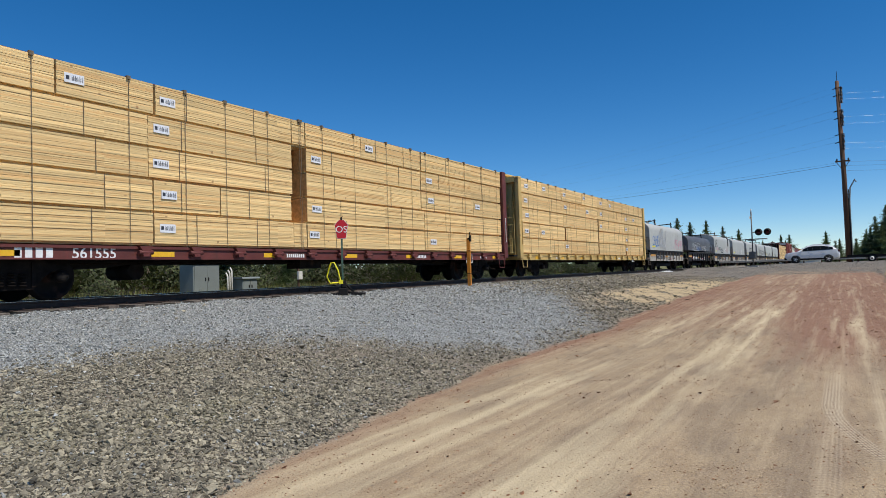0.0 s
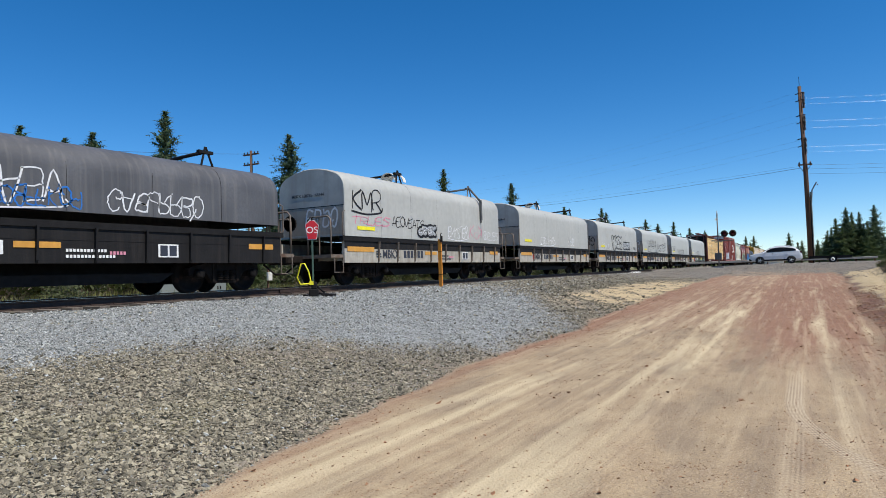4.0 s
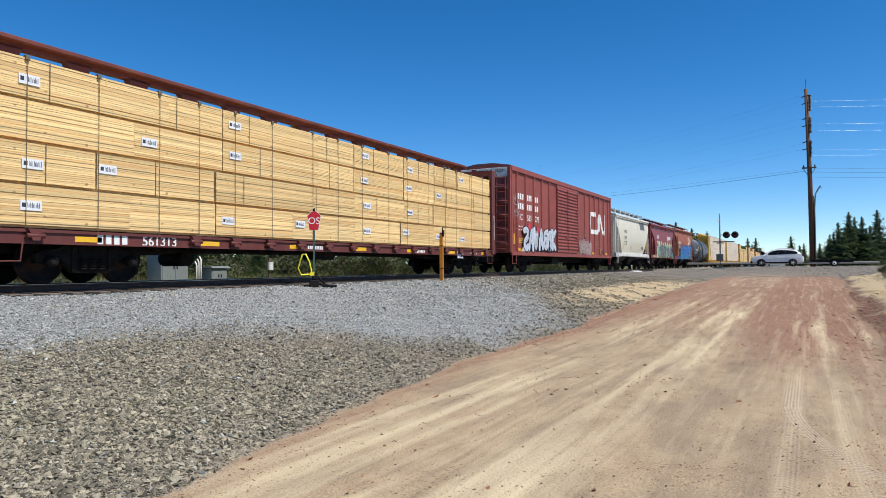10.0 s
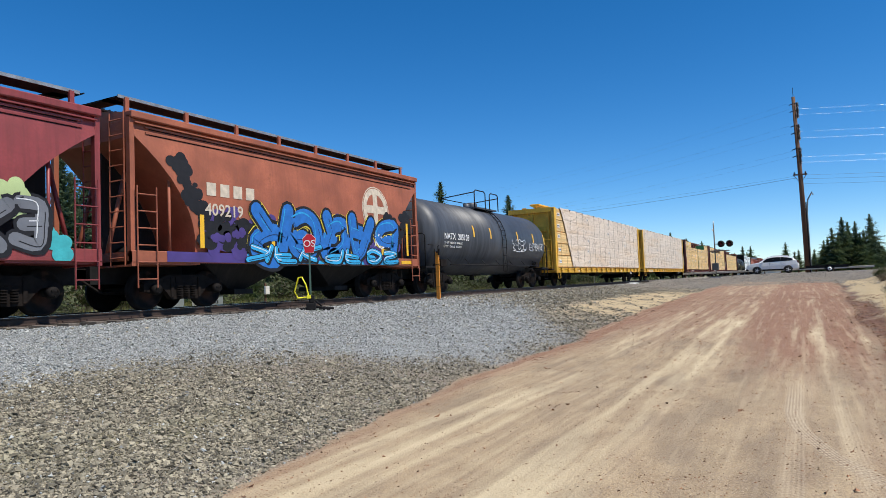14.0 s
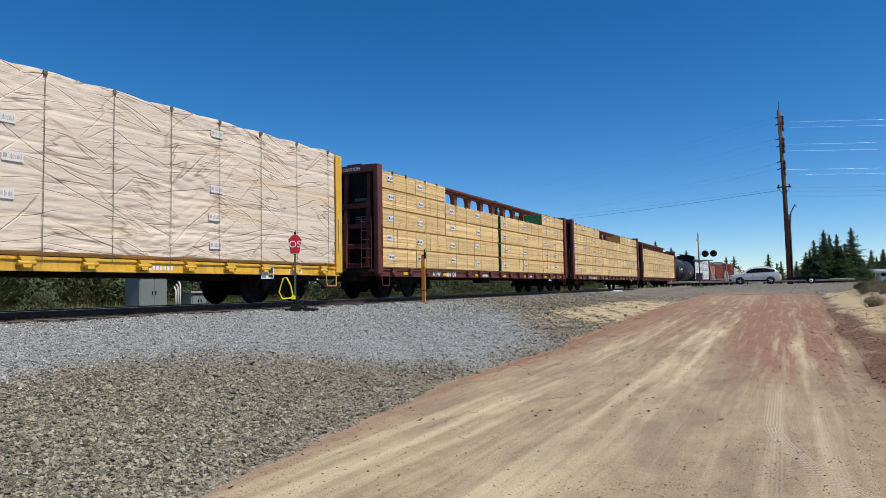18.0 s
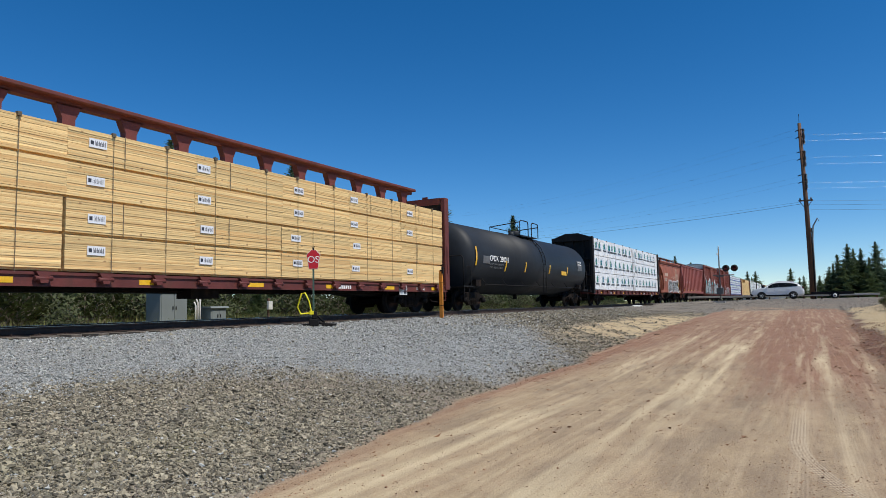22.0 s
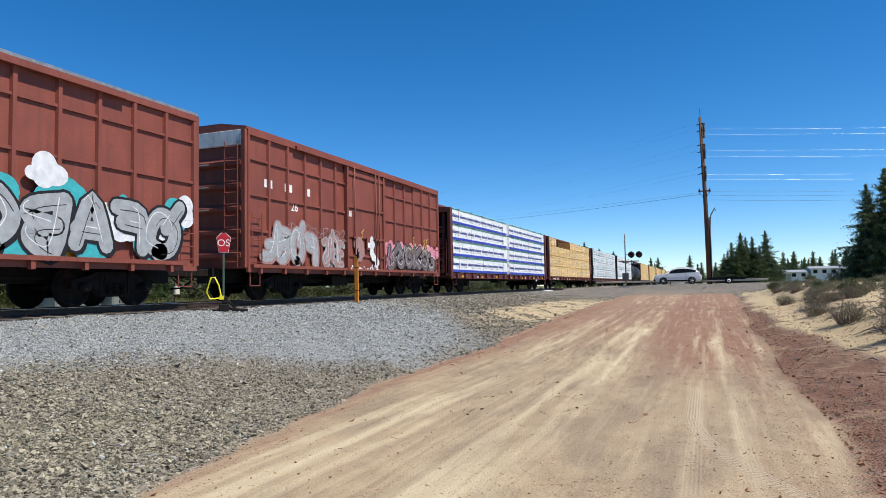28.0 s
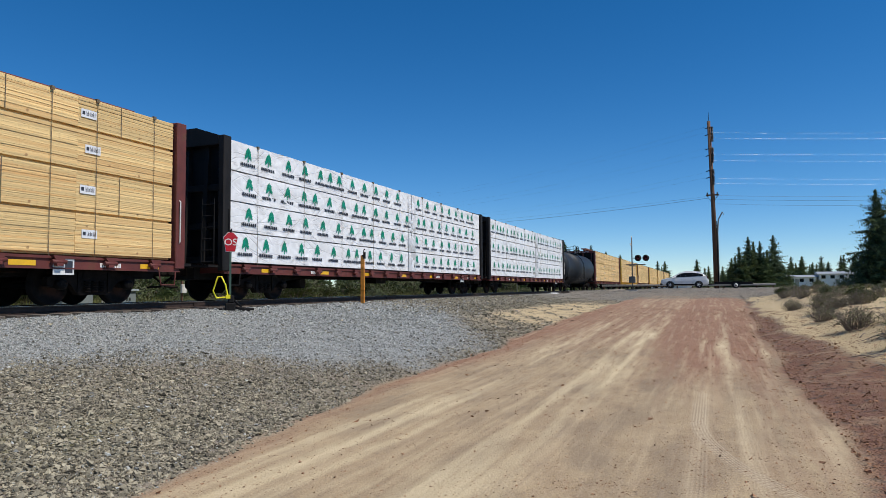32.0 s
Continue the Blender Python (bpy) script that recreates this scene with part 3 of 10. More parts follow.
def build_ground():
    xs = axis_steps([(-1500, -300, 240), (-300, -60, 40), (-60, -24, 4), (-24, -17, 0.7), (-17, -12.6, 0.4), (-12.6, 5.5, 0.13), (5.5, 14, 0.45), (14, 60, 4), (60, 300, 40), (300, 1500, 240)])
    ys = axis_steps([(-1500, -700, 200), (-700, -20, 40), (-20, 1.5, 1.5), (1.5, 16, 0.13), (16, 34, 0.26), (34, 80, 0.6), (80, 150, 5), (150, 400, 25), (400, 900, 100), (900, 3500, 650)])
    X, Y = np.meshgrid(xs, ys)
    Z = ground_z(X, Y)
    n, m = len(xs), len(ys)
    me = bpy.data.meshes.new("ground")
    i = np.arange((m - 1) * n).reshape(m - 1, n)[:, :-1].ravel()
    quads = np.stack([i, i + 1, i + n + 1, i + n], 1)
    me.vertices.add(n * m)
    me.vertices.foreach_set("co", np.stack([X, Y, Z], -1).ravel())
    me.loops.add(quads.size)
    me.loops.foreach_set("vertex_index", quads.ravel().astype(np.int32))
    me.polygons.add(len(quads))
    me.polygons.foreach_set("loop_start", (np.arange(len(quads)) * 4).astype(np.int32))
    me.polygons.foreach_set("use_smooth", np.ones(len(quads), bool))
    me.update(calc_edges=True)
    for name, vals in zip(("pale", "road", "sand", "red", "dust", "grass", "side"), soil(X, Y)):
        me.attributes.new(name, "FLOAT", "POINT").data.foreach_set("value", vals.ravel())
    me.materials.append(ground_material())
    return tagged(new("ground", me), "gravel, red dirt road, sand and dry grass ground", "ground", kind="structure")


def ground_material():
    m = bpy.data.materials.new("ground soil")
    m.use_nodes = True
    nt = m.node_tree
    n, ln = nt.nodes, nt.links
    bs = n["Principled BSDF"]
    bs.inputs["Roughness"].default_value = 0.92
    tc = n.new("ShaderNodeTexCoord")

    def noise_tex(sc, det=5.0, stretch=None):
        t = n.new("ShaderNodeTexNoise")
        t.inputs["Scale"].default_value, t.inputs["Detail"].default_value = sc, det
        src = tc.outputs["Object"]
        if stretch:
            mp = n.new("ShaderNodeMapping")
            mp.inputs["Scale"].default_value = stretch
            ln.new(src, mp.inputs["Vector"])
            src = mp.outputs[0]
        ln.new(src, t.inputs["Vector"])
        return t.outputs["Fac"]

    def rng(v, a, b, c=0.0, d=1.0):
        r = n.new("ShaderNodeMapRange")
        for k, val in enumerate((a, b, c, d), 1):
            r.inputs[k].default_value = val
        ln.new(v, r.inputs[0])
        return r.outputs[0]

    def mixc(fac, a, b):
        x = n.new("ShaderNodeMix")
        x.data_type = "RGBA"
        for k, val in ((0, fac), (6, a), (7, b)):
            if isinstance(val, float):
                x.inputs[k].default_value = val
            elif isinstance(val, tuple):
                x.inputs[k].default_value = (*val, 1)
            else:
                ln.new(val, x.inputs[k])
        return x.outputs[2]

    def mask(name, spread=0.5, by=None):
        a = n.new("ShaderNodeAttribute")
        a.attribute_name = name
        k = n.new("ShaderNodeMath")
        k.operation = "MULTIPLY_ADD"
        ln.new(by or edge, k.inputs[0])
        k.inputs[1].default_value = spread
        ln.new(a.outputs["Fac"], k.inputs[2])
        return rng(k.outputs[0], spread / 2 + 0.15, spread / 2 + 0.85)

    edge = noise_tex(2.2, 9.0)
    along = noise_tex(1.0, 9.0, (5.5, 0.35, 1))
    vor = n.new("ShaderNodeTexVoronoi")
    vor.inputs["Scale"].default_value = 36
    ln.new(tc.outputs["Object"], vor.inputs["Vector"])
    vor2 = n.new("ShaderNodeTexVoronoi")
    vor2.inputs["Scale"].default_value = 44
    ln.new(tc.outputs["Object"], vor2.inputs["Vector"])
    tone = n.new("ShaderNodeSeparateColor")
    ln.new(vor.outputs["Color"], tone.inputs[0])
    tone2 = n.new("ShaderNodeSeparateColor")
    ln.new(vor2.outputs["Color"], tone2.inputs[0])
    big, mid, fine = noise_tex(0.35), noise_tex(3.0), noise_tex(45.0, 3.0)
    dark = mixc(tone.outputs[0], (0.08, 0.07, 0.054), (0.34, 0.305, 0.245))
    dark = mixc(rng(big, 0.4, 0.7), dark, mixc(0.4, dark, (0.20, 0.15, 0.10)))
    dark = mixc(rng(noise_tex(0.9, 8.0), 0.45, 0.62), dark, mixc(0.45, dark, (0.30, 0.235, 0.17)))
    dark = mixc(rng(noise_tex(9.0, 6.0), 0.52, 0.68), dark, mixc(0.5, dark, (0.09, 0.08, 0.07)))
    pale = mixc(tone2.outputs[0], (0.15, 0.155, 0.150), (0.41, 0.42, 0.405))
    sand = mixc(fine, (0.46, 0.34, 0.18), (0.60, 0.47, 0.28))
    grit = noise_tex(130.0, 2.0)
    dirt = mixc(rng(mid, 0.35, 0.65), (0.343, 0.244, 0.136), (0.435, 0.322, 0.182))
    dirt = mixc(rng(fine, 0.40, 0.66), dirt, mixc(0.45, dirt, (0.215, 0.155, 0.105)))
    dirt = mixc(rng(grit, 0.56, 0.64), dirt, (0.155, 0.11, 0.075))
    dirt = mixc(rng(noise_tex(90.0, 2.0), 0.60, 0.66), dirt, (0.55, 0.43, 0.29))
    dirt = mixc(rng(noise_tex(38.0, 2.0), 0.66, 0.72), dirt, (0.14, 0.10, 0.075))
    dirt = mixc(rng(noise_tex(1.0, 7.0, (1.9, 0.55, 1)), 0.46, 0.62), dirt, mixc(0.42, dirt, (0.15, 0.11, 0.075)))
    red = mixc(rng(fine, 0.3, 0.7), (0.198, 0.096, 0.056), (0.312, 0.172, 0.099))
    red = mixc(rng(grit, 0.58, 0.68), red, (0.11, 0.055, 0.036))
    red = mixc(rng(noise_tex(5.0, 7.0), 0.55, 0.72), red, mixc(0.5, red, (0.36, 0.25, 0.16)))
    dust = mixc(mid, (0.53, 0.425, 0.256), (0.62, 0.508, 0.325))
    grass = mixc(rng(mid, 0.35, 0.65), (0.10, 0.11, 0.03), (0.30, 0.25, 0.11))
    col = mixc(mask("pale"), dark, pale)
    col = mixc(mask("sand", 0.8), col, sand)
    col = mixc(mask("grass"), col, grass)
    clod = mixc(0.5, red, (0.155, 0.062, 0.033))
    clod = mixc(rng(noise_tex(1.6, 8.0), 0.50, 0.66), clod, (0.30, 0.195, 0.115))
    clod = mixc(rng(noise_tex(7.0, 6.0), 0.52, 0.66), clod, (0.10, 0.062, 0.042))
    col = mixc(mask("side", 0.9), col, clod)
    rd = mixc(mask("red", 1.0, along), dirt, red)
    rd = mixc(rng(noise_tex(1.0, 9.0, (7.0, 0.22, 1)), 0.54, 0.68), rd, mixc(0.30, rd, (0.55, 0.43, 0.27)))
    rd = mixc(rng(noise_tex(1.0, 9.0, (11.0, 0.30, 1)), 0.54, 0.72), rd, mixc(0.26, rd, (0.17, 0.115, 0.08)))
    rd = mixc(rng(noise_tex(1.0, 6.0, (30.0, 1.6, 1)), 0.50, 0.70), rd, mixc(0.14, rd, (0.50, 0.40, 0.27)))
    rd = mixc(mask("dust", 1.6, along), rd, dust)
    # tyre prints: two curving bands of fine ribs in the dust
    sep = n.new("ShaderNodeSeparateXYZ")
    ln.new(tc.outputs["Object"], sep.inputs[0])

    def calc(op, p, q=0.0, r=0.0):
        k = n.new("ShaderNodeMath")
        k.operation = op
        for i, val in enumerate((p, q, r)):
            if isinstance(val, (int, float)):
                k.inputs[i].default_value = val
            else:
                ln.new(val, k.inputs[i])
        return k.outputs[0]

    for x0, y0, bend in ((-0.20, 8.6, 0.088), (0.28, 9.2, 0.004), (-0.17, 8.8, 0.0)):
        dy = calc("MINIMUM", calc("SUBTRACT", sep.outputs[1], y0), 0.0)
        off = calc("SUBTRACT", sep.outputs[0], calc("MULTIPLY_ADD", calc("MULTIPLY", dy, dy), bend, x0))
        near = calc("MULTIPLY", rng(calc("ABSOLUTE", off), 0.075, 0.10, 1.0, 0.0), rng(sep.outputs[1], y0 + 0.6, y0 + 2.4, 1.0, 0.0))
        ribs = calc("SINE", calc("MULTIPLY", off, 190.0))
        lugs = calc("SINE", calc("MULTIPLY_ADD", calc("ABSOLUTE", off), 60.0, calc("MULTIPLY", sep.outputs[1], 95.0)))
        print_ = rng(calc("ADD", ribs, lugs), -0.6, 0.9)
        rd = mixc(calc("MULTIPLY", near, 0.75 if bend > 0.05 else 0.28), rd, mixc(print_, mixc(0.35, rd, (0.16, 0.115, 0.08)), (0.50, 0.40, 0.27)))
    col = mixc(mask("road", 0.35), col, rd)
    a = n.new("ShaderNodeAttribute")
    a.attribute_name = "road"
    ln.new(col, bs.inputs["Base Color"])
    h = n.new("ShaderNodeMix")
    h.data_type = "FLOAT"
    ln.new(a.outputs["Fac"], h.inputs[0])
    ln.new(rng(vor.outputs["Distance"], 0.0, 0.6, 1.0, 0.0), h.inputs[2])
    ln.new(rng(fine, 0.2, 0.8, 0.0, 0.28), h.inputs[3])
    b = n.new("ShaderNodeBump")
    b.inputs["Strength"].default_value, b.inputs["Distance"].default_value = 0.9, 0.03
    ln.new(h.outputs[0], b.inputs["Height"])
    ln.new(b.outputs[0], bs.inputs["Normal"])
    return m


build_ground()


# track
def build_track():
    y0, y1 = -620.0, 1100.0
    ta = thing("railway_track", "straight railway track of rusty rails on old wooden ties", "track", kind="structure")
    for side in (-1, 1):
        x = XC + side * 0.755
        s = Shape()
        s.prism([(x - 0.07, -0.17), (x + 0.07, -0.17), (x + 0.07, -0.155), (x + 0.012, -0.13), (x + 0.012, -0.045), (x + 0.036, -0.035), (x + 0.036, -0.006), (x - 0.036, -0.006), (x - 0.036, -0.035), (x - 0.012, -0.045), (x - 0.012, -0.13), (x - 0.07, -0.155)], "y", y0, y1)
        s.box(x - 0.034, x + 0.034, y0, y1, -0.0062, 0.0, 1)
        part("rail", s, [RAIL, RAIL_TOP], ta, "rusty steel rail with a shiny head")
    tie = Shape().box(-1.3, 1.3, -0.115, 0.115, -0.33, -0.168, c=0.012).mesh("tie", [TIE])
    rng = random.Random(5)
    for k in range(200):
        o = new("tie", tie)
        o.parent = ta
        o.location = (XC + rng.uniform(-0.02, 0.13), 2.0 + 0.53 * k, rng.uniform(-0.006, 0.006))
        o.rotation_euler = (0, 0, rng.uniform(-0.015, 0.015))
    far = Shape()
    for k in range(900):
        y = 2.0 + 0.53 * (200 + k)
        far.box(XC - 1.3, XC + 1.3, y - 0.115, y + 0.115, -0.33, -0.168)
    tagged(part("far_ties", far, [TIE], ta), kind="stuff")
    plate = Shape().box(-0.19, 0.19, -0.09, 0.09, -0.168, -0.155)
    plate.rod([(0.11, 0.05, -0.16), (0.11, 0.05, -0.12)], 0.018, 5)
    plate.rod([(-0.11, -0.05, -0.16), (-0.11, -0.05, -0.12)], 0.018, 5)
    pm = plate.mesh("tie_plate", [RAIL])
    for k in range(60):
        o = new("tie_plate", pm)
        o.parent = ta
        o.location = (XC + 0.755, 5.0 + 0.53 * k - (5.0 - 2.0) % 0.53, 0)
    bar = Shape()
    for j in range(40):
        bar.box(XC + 0.77, XC + 0.80, 11.9 * j - 9, 11.9 * j - 8.1, -0.12, -0.05)
    part("joint_bars", bar, [RAIL], ta)


# lettering and paint on the sides (near side faces +x)
FACE = Matrix(((0, 0, 1, 0), (1, 0, 0, 0), (0, 1, 0, 0), (0, 0, 0, 1)))
WORDS = {}


def words(text, size, y, z, x, m, parent, name="lettering"):
    key = (text, m.name)
    if key not in WORDS:
        c = bpy.data.curves.new("lettering", "FONT")
        c.body, c.size, c.extrude, c.resolution_u, c.offset = text, 1.0, 0.002, 3, 0.013
        tmp = bpy.data.objects.new("tmp", c)
        scene.collection.objects.link(tmp)
        me = bpy.data.meshes.new_from_object(tmp.evaluated_get(bpy.context.evaluated_depsgraph_get()))
        bpy.data.objects.remove(tmp)
        me.materials.clear()
        me.materials.append(m)
        WORDS[key] = me
    ob = new(name, WORDS[key])
    ob.parent = parent
    ob.matrix_basis = Matrix.Translation((x + 0.004, y, z)) @ FACE @ Matrix.Diagonal((size, size, 1, 1))
    return ob


def bars(parent, y, z, x, w, h, n, m, name="print", slope=0.0):
    """Unreadable print: n short upright bars in a row w wide."""
    s = Shape()
    step = w / n
    for i in range(n):
        s.box(x, x + 0.004, y + i * step, y + i * step + step * 0.68, z + slope * i * step, z + h + slope * i * step)
    return tagged(part(name, s, [m], parent), kind="stuff")


def panel(parent, y0, y1, z0, z1, x, m, name="stripe", label=""):
    return part(name, Shape().box(x, x + 0.005, y0, y1, z0, z1), [m], parent, label)


def flat_stroke(s, pts, w, x, slot=0):
    """A painted line of width w through (y, z) points, just proud of the side at x."""
    n = len(pts)
    v = []
    for i, (y, z) in enumerate(pts):
        ay, az = pts[max(i - 1, 0)]
        by, bz = pts[min(i + 1, n - 1)]
        d = math.hypot(by - ay, bz - az) or 1
        ny, nz = -(bz - az) / d * w / 2, (by - ay) / d * w / 2
        xx = x(z) if callable(x) else x
        v += [(xx, y + ny, z + nz), (xx, y - ny, z - nz)]
    s.add(v, [(2 * i, 2 * i + 1, 2 * i + 3, 2 * i + 2) for i in range(n - 1)], slot)


# letters as brush strokes on a ten by ten square
STROKES = {"A": "0 0,4 10,9 0|1 3,8 4", "B": "0 0,1 10,7 9,7 6,1 5|1 5,8 4,8 1,0 0", "C": "9 8,6 10,2 9,0 5,2 1,6 0,9 2", "E": "9 10,1 9,0 5,1 0,9 1|0 5,7 5", "F": "0 0,1 9,9 10|0 5,7 6", "G": "9 8,5 10,1 8,0 4,3 0,8 1,9 4,5 4", "H": "0 10,1 0|9 10,9 0|0 5,9 5",
           "I": "4 10,5 0", "K": "0 10,1 0|8 10,1 5,9 0", "L": "0 10,1 1,8 0", "M": "0 0,1 10,5 3,9 10,10 0", "N": "0 0,1 10,8 0,9 10", "O": "5 10,1 8,0 4,3 0,7 1,9 5,8 9,4 10", "P": "0 0,1 10,7 10,9 7,6 5,1 5", "R": "0 0,1 10,7 10,9 7,5 5,1 5|4 5,10 0",
           "S": "9 9,5 10,1 8,3 6,8 4,9 1,5 0,0 1", "T": "0 9,10 10|5 10,4 0", "U": "0 10,1 2,4 0,8 2,9 10", "W": "0 10,2 0,5 7,7 0,10 10", "Y": "0 10,4 5,9 10|4 5,3 0", "Z": "0 10,9 9,1 0,10 1", "*": "5 10,5 0|0 5,10 5|1 9,9 1", "'": "2 10,0 7|6 10,4 7", "-": "0 5,8 5", "Q": "5 10,1 8,0 4,3 0,7 1,9 5,8 9,4 10|6 4,10 -2", "V": "0 10,4 0,9 10", "X": "0 10,9 0|9 10,0 0"}


FORMS = "ABEGKRSPFQ"


def curve(pts, k=4):
    """Rounds a stroke's corners."""
    out = []
    for i in range(len(pts) - 1):
        p0, p1, p2, p3 = (pts[max(0, min(len(pts) - 1, i + q))] for q in (-1, 0, 1, 2))
        for j in range(k):
            t = j / k
            out.append(tuple(0.5 * (2 * b + (c - a) * t + (2 * a - 5 * b + 4 * c - d) * t * t + (3 * b - a - 3 * c + d) * t ** 3) for a, b, c, d in zip(p0, p1, p2, p3)))
    return out + [pts[-1]]


def letter_strokes(text, rng, y0, y1, z0, z1, fat=0.86):
    st = (y1 - y0) / len(text)
    for i, ch in enumerate(text):
        flip = ch == "~"
        if flip:
            # an unreadable unit: a brushed shape turned over or mirrored
            ch = rng.choice(FORMS)
            fx, fy = rng.choice(((True, False), (False, True), (True, True)))
        if ch not in STROKES:
            continue
        lean, dz, tall = rng.uniform(-0.05, 0.28), rng.uniform(-0.07, 0.07), rng.uniform(0.85, 1.08)
        for line in STROKES[ch].split("|"):
            pts = [tuple(float(q) / 10 for q in p.split()) for p in line.split(",")]
            if flip:
                pts = [(1 - p if fx else p, 1 - q if fy else q) for p, q in pts]
            pts = [(p + lean * (q - 0.5) + rng.uniform(-0.05, 0.05), q * tall + dz + rng.uniform(-0.05, 0.05)) for p, q in pts]
            yield i, curve([(y0 + st * (i + 0.07 + fat * p), z0 + (z1 - z0) * q) for p, q in pts])


def some_letters(rng, n):
    return "~" * n


def tag_scrawl(parent, seed, y0, y1, z0, z1, x, m, w=0.034, text=None):
    """A quick sprayed tag in brush strokes, with a flourish."""
    rng = random.Random(seed)
    s = Shape()
    text = text or some_letters(rng, max(3, int((y1 - y0) / ((z1 - z0) * 0.62))))
    for i, pts in letter_strokes(text, rng, y0, y1, z0, z1, 1.12):
        pts = [(y + rng.gauss(0, 0.010), z + rng.gauss(0, 0.010)) for y, z in pts]
        flat_stroke(s, pts, w * rng.uniform(0.6, 1.25), x)
    if seed % 3 == 0:
        flat_stroke(s, curve([(y0, z0 - 0.05), ((y0 + y1) / 2, z0 - 0.12), (y1, z0 - 0.02), (y1 + 0.1, z0 + 0.15)]), w, x)
    return tagged(part("sprayed_scrawl", s, [m], parent), kind="stuff")


def fat_stroke(s, pts, w, x, dy=0.0, dz=0.0):
    """A painted line with round ends."""
    pts = [(y + dy, z + dz) for y, z in pts]
    flat_stroke(s, pts, w, x)
    for (y, z), (py, pz) in ((pts[0], pts[1]), (pts[-1], pts[-2])):
        a0 = math.atan2(z - pz, y - py)
        ring = [(y + w / 2 * math.cos(a0 + q), z + w / 2 * math.sin(a0 + q)) for q in (-1.57, -0.94, -0.31, 0.31, 0.94, 1.57)]
        s.add([(x(zz) if callable(x) else x, yy, zz) for yy, zz in ring], [tuple(range(6))])


def burner(parent, seed, y0, y1, z0, z1, x, fill, edge_m, glow_m=None, n=6, rim=0.075, shine=None, rich=True):
    """A large sprayed piece: swollen shapes in a heavy outline, with a cast edge, a cloud behind and thin highlights."""
    rng = random.Random(seed)
    xf = x if callable(x) else (lambda z: x)
    h = z1 - z0
    st = (y1 - y0) / n
    fat = min(0.25 * h, 0.36 * st)
    inset = fat / 2 + rim
    strokes = list(letter_strokes("~" * n, rng, y0 + inset, y1 - inset, z0 + inset, z1 - inset, 0.80))
    layers = [("sprayed_cloud", glow_m, fat + 0.26 * h, 0.003, 0.0, 0.0), ("sprayed_outline", edge_m, fat + 2 * rim, 0.006, 0.0, 0.0), ("sprayed_shade", edge_m, fat + rim, 0.0065, 0.06, -0.05), ("sprayed_fill", fill, fat, 0.0105, 0.0, 0.0)]
    for name, m, w, off, dy, dz in layers:
        if m is None or (name == "sprayed_shade" and not rich):
            continue
        s = Shape()
        for k, (i, pts) in enumerate(strokes):
            fat_stroke(s, pts, w * (1.0 if k % 3 else 1.12), lambda z, o=off + 0.0004 * (k % 7): xf(z) + o, dy, dz)
        tagged(part(name, s, [m], parent), kind="stuff")
    s, d = Shape(), Shape()
    for k, (i, pts) in enumerate(strokes):
        lit = [(y - fat * 0.30, z + fat * 0.22) for y, z in pts[: len(pts) * 3 // 4]]
        flat_stroke(s, lit, 0.022, lambda z: xf(z) + 0.0145)
        if rich:
            cut = [(y + fat * 0.24, z - fat * 0.16) for y, z in pts[len(pts) // 3:]]
            flat_stroke(d, cut, 0.018, lambda z: xf(z) + 0.0142)
    tagged(part("sprayed_highlight", s, [shine or SPRAY_WHITE], parent), kind="stuff")
    if d.f:
        tagged(part("sprayed_detail", d, [edge_m], parent), kind="stuff")


def blots(parent, seed, spots, xf, m, name="sprayed_cloud", r=0.3, spread=0.12, n=6):
    """Soft-edged patches of paint: clusters of overlapping rounds at (y, z)."""
    rng = random.Random(seed)
    s = Shape()
    for k, (y, z) in enumerate(spots):
        for q in range(n):
            rr = r * rng.uniform(0.35, 1.0)
            disc(s, y + rng.gauss(0, spread), z + rng.gauss(0, spread), rr * rng.uniform(0.8, 1.4), rr, lambda zz, o=0.0003 * ((k * n + q) % 9): xf(zz) + o, q=16)
    tagged(part(name, s, [m], parent), kind="stuff")


def disc(s, yc, zc, ry, rz, xf, slot=0, r0=0.0, q=28, floor=1.07):
    """A round patch, or a ring where r0 is above 0, laid on a side of profile xf(z)."""
    v = []
    for k in range(4):
        r = r0 + (1 - r0) * k / 3
        for j in range(q):
            t = 2 * math.pi * j / q
            z = max(floor, zc + rz * r * math.sin(t))
            v.append((xf(z), yc + ry * r * math.cos(t), z))
    s.add(v, [(k * q + j, k * q + (j + 1) % q, (k + 1) * q + (j + 1) % q, (k + 1) * q + j) for k in range(3) for j in range(q)], slot)


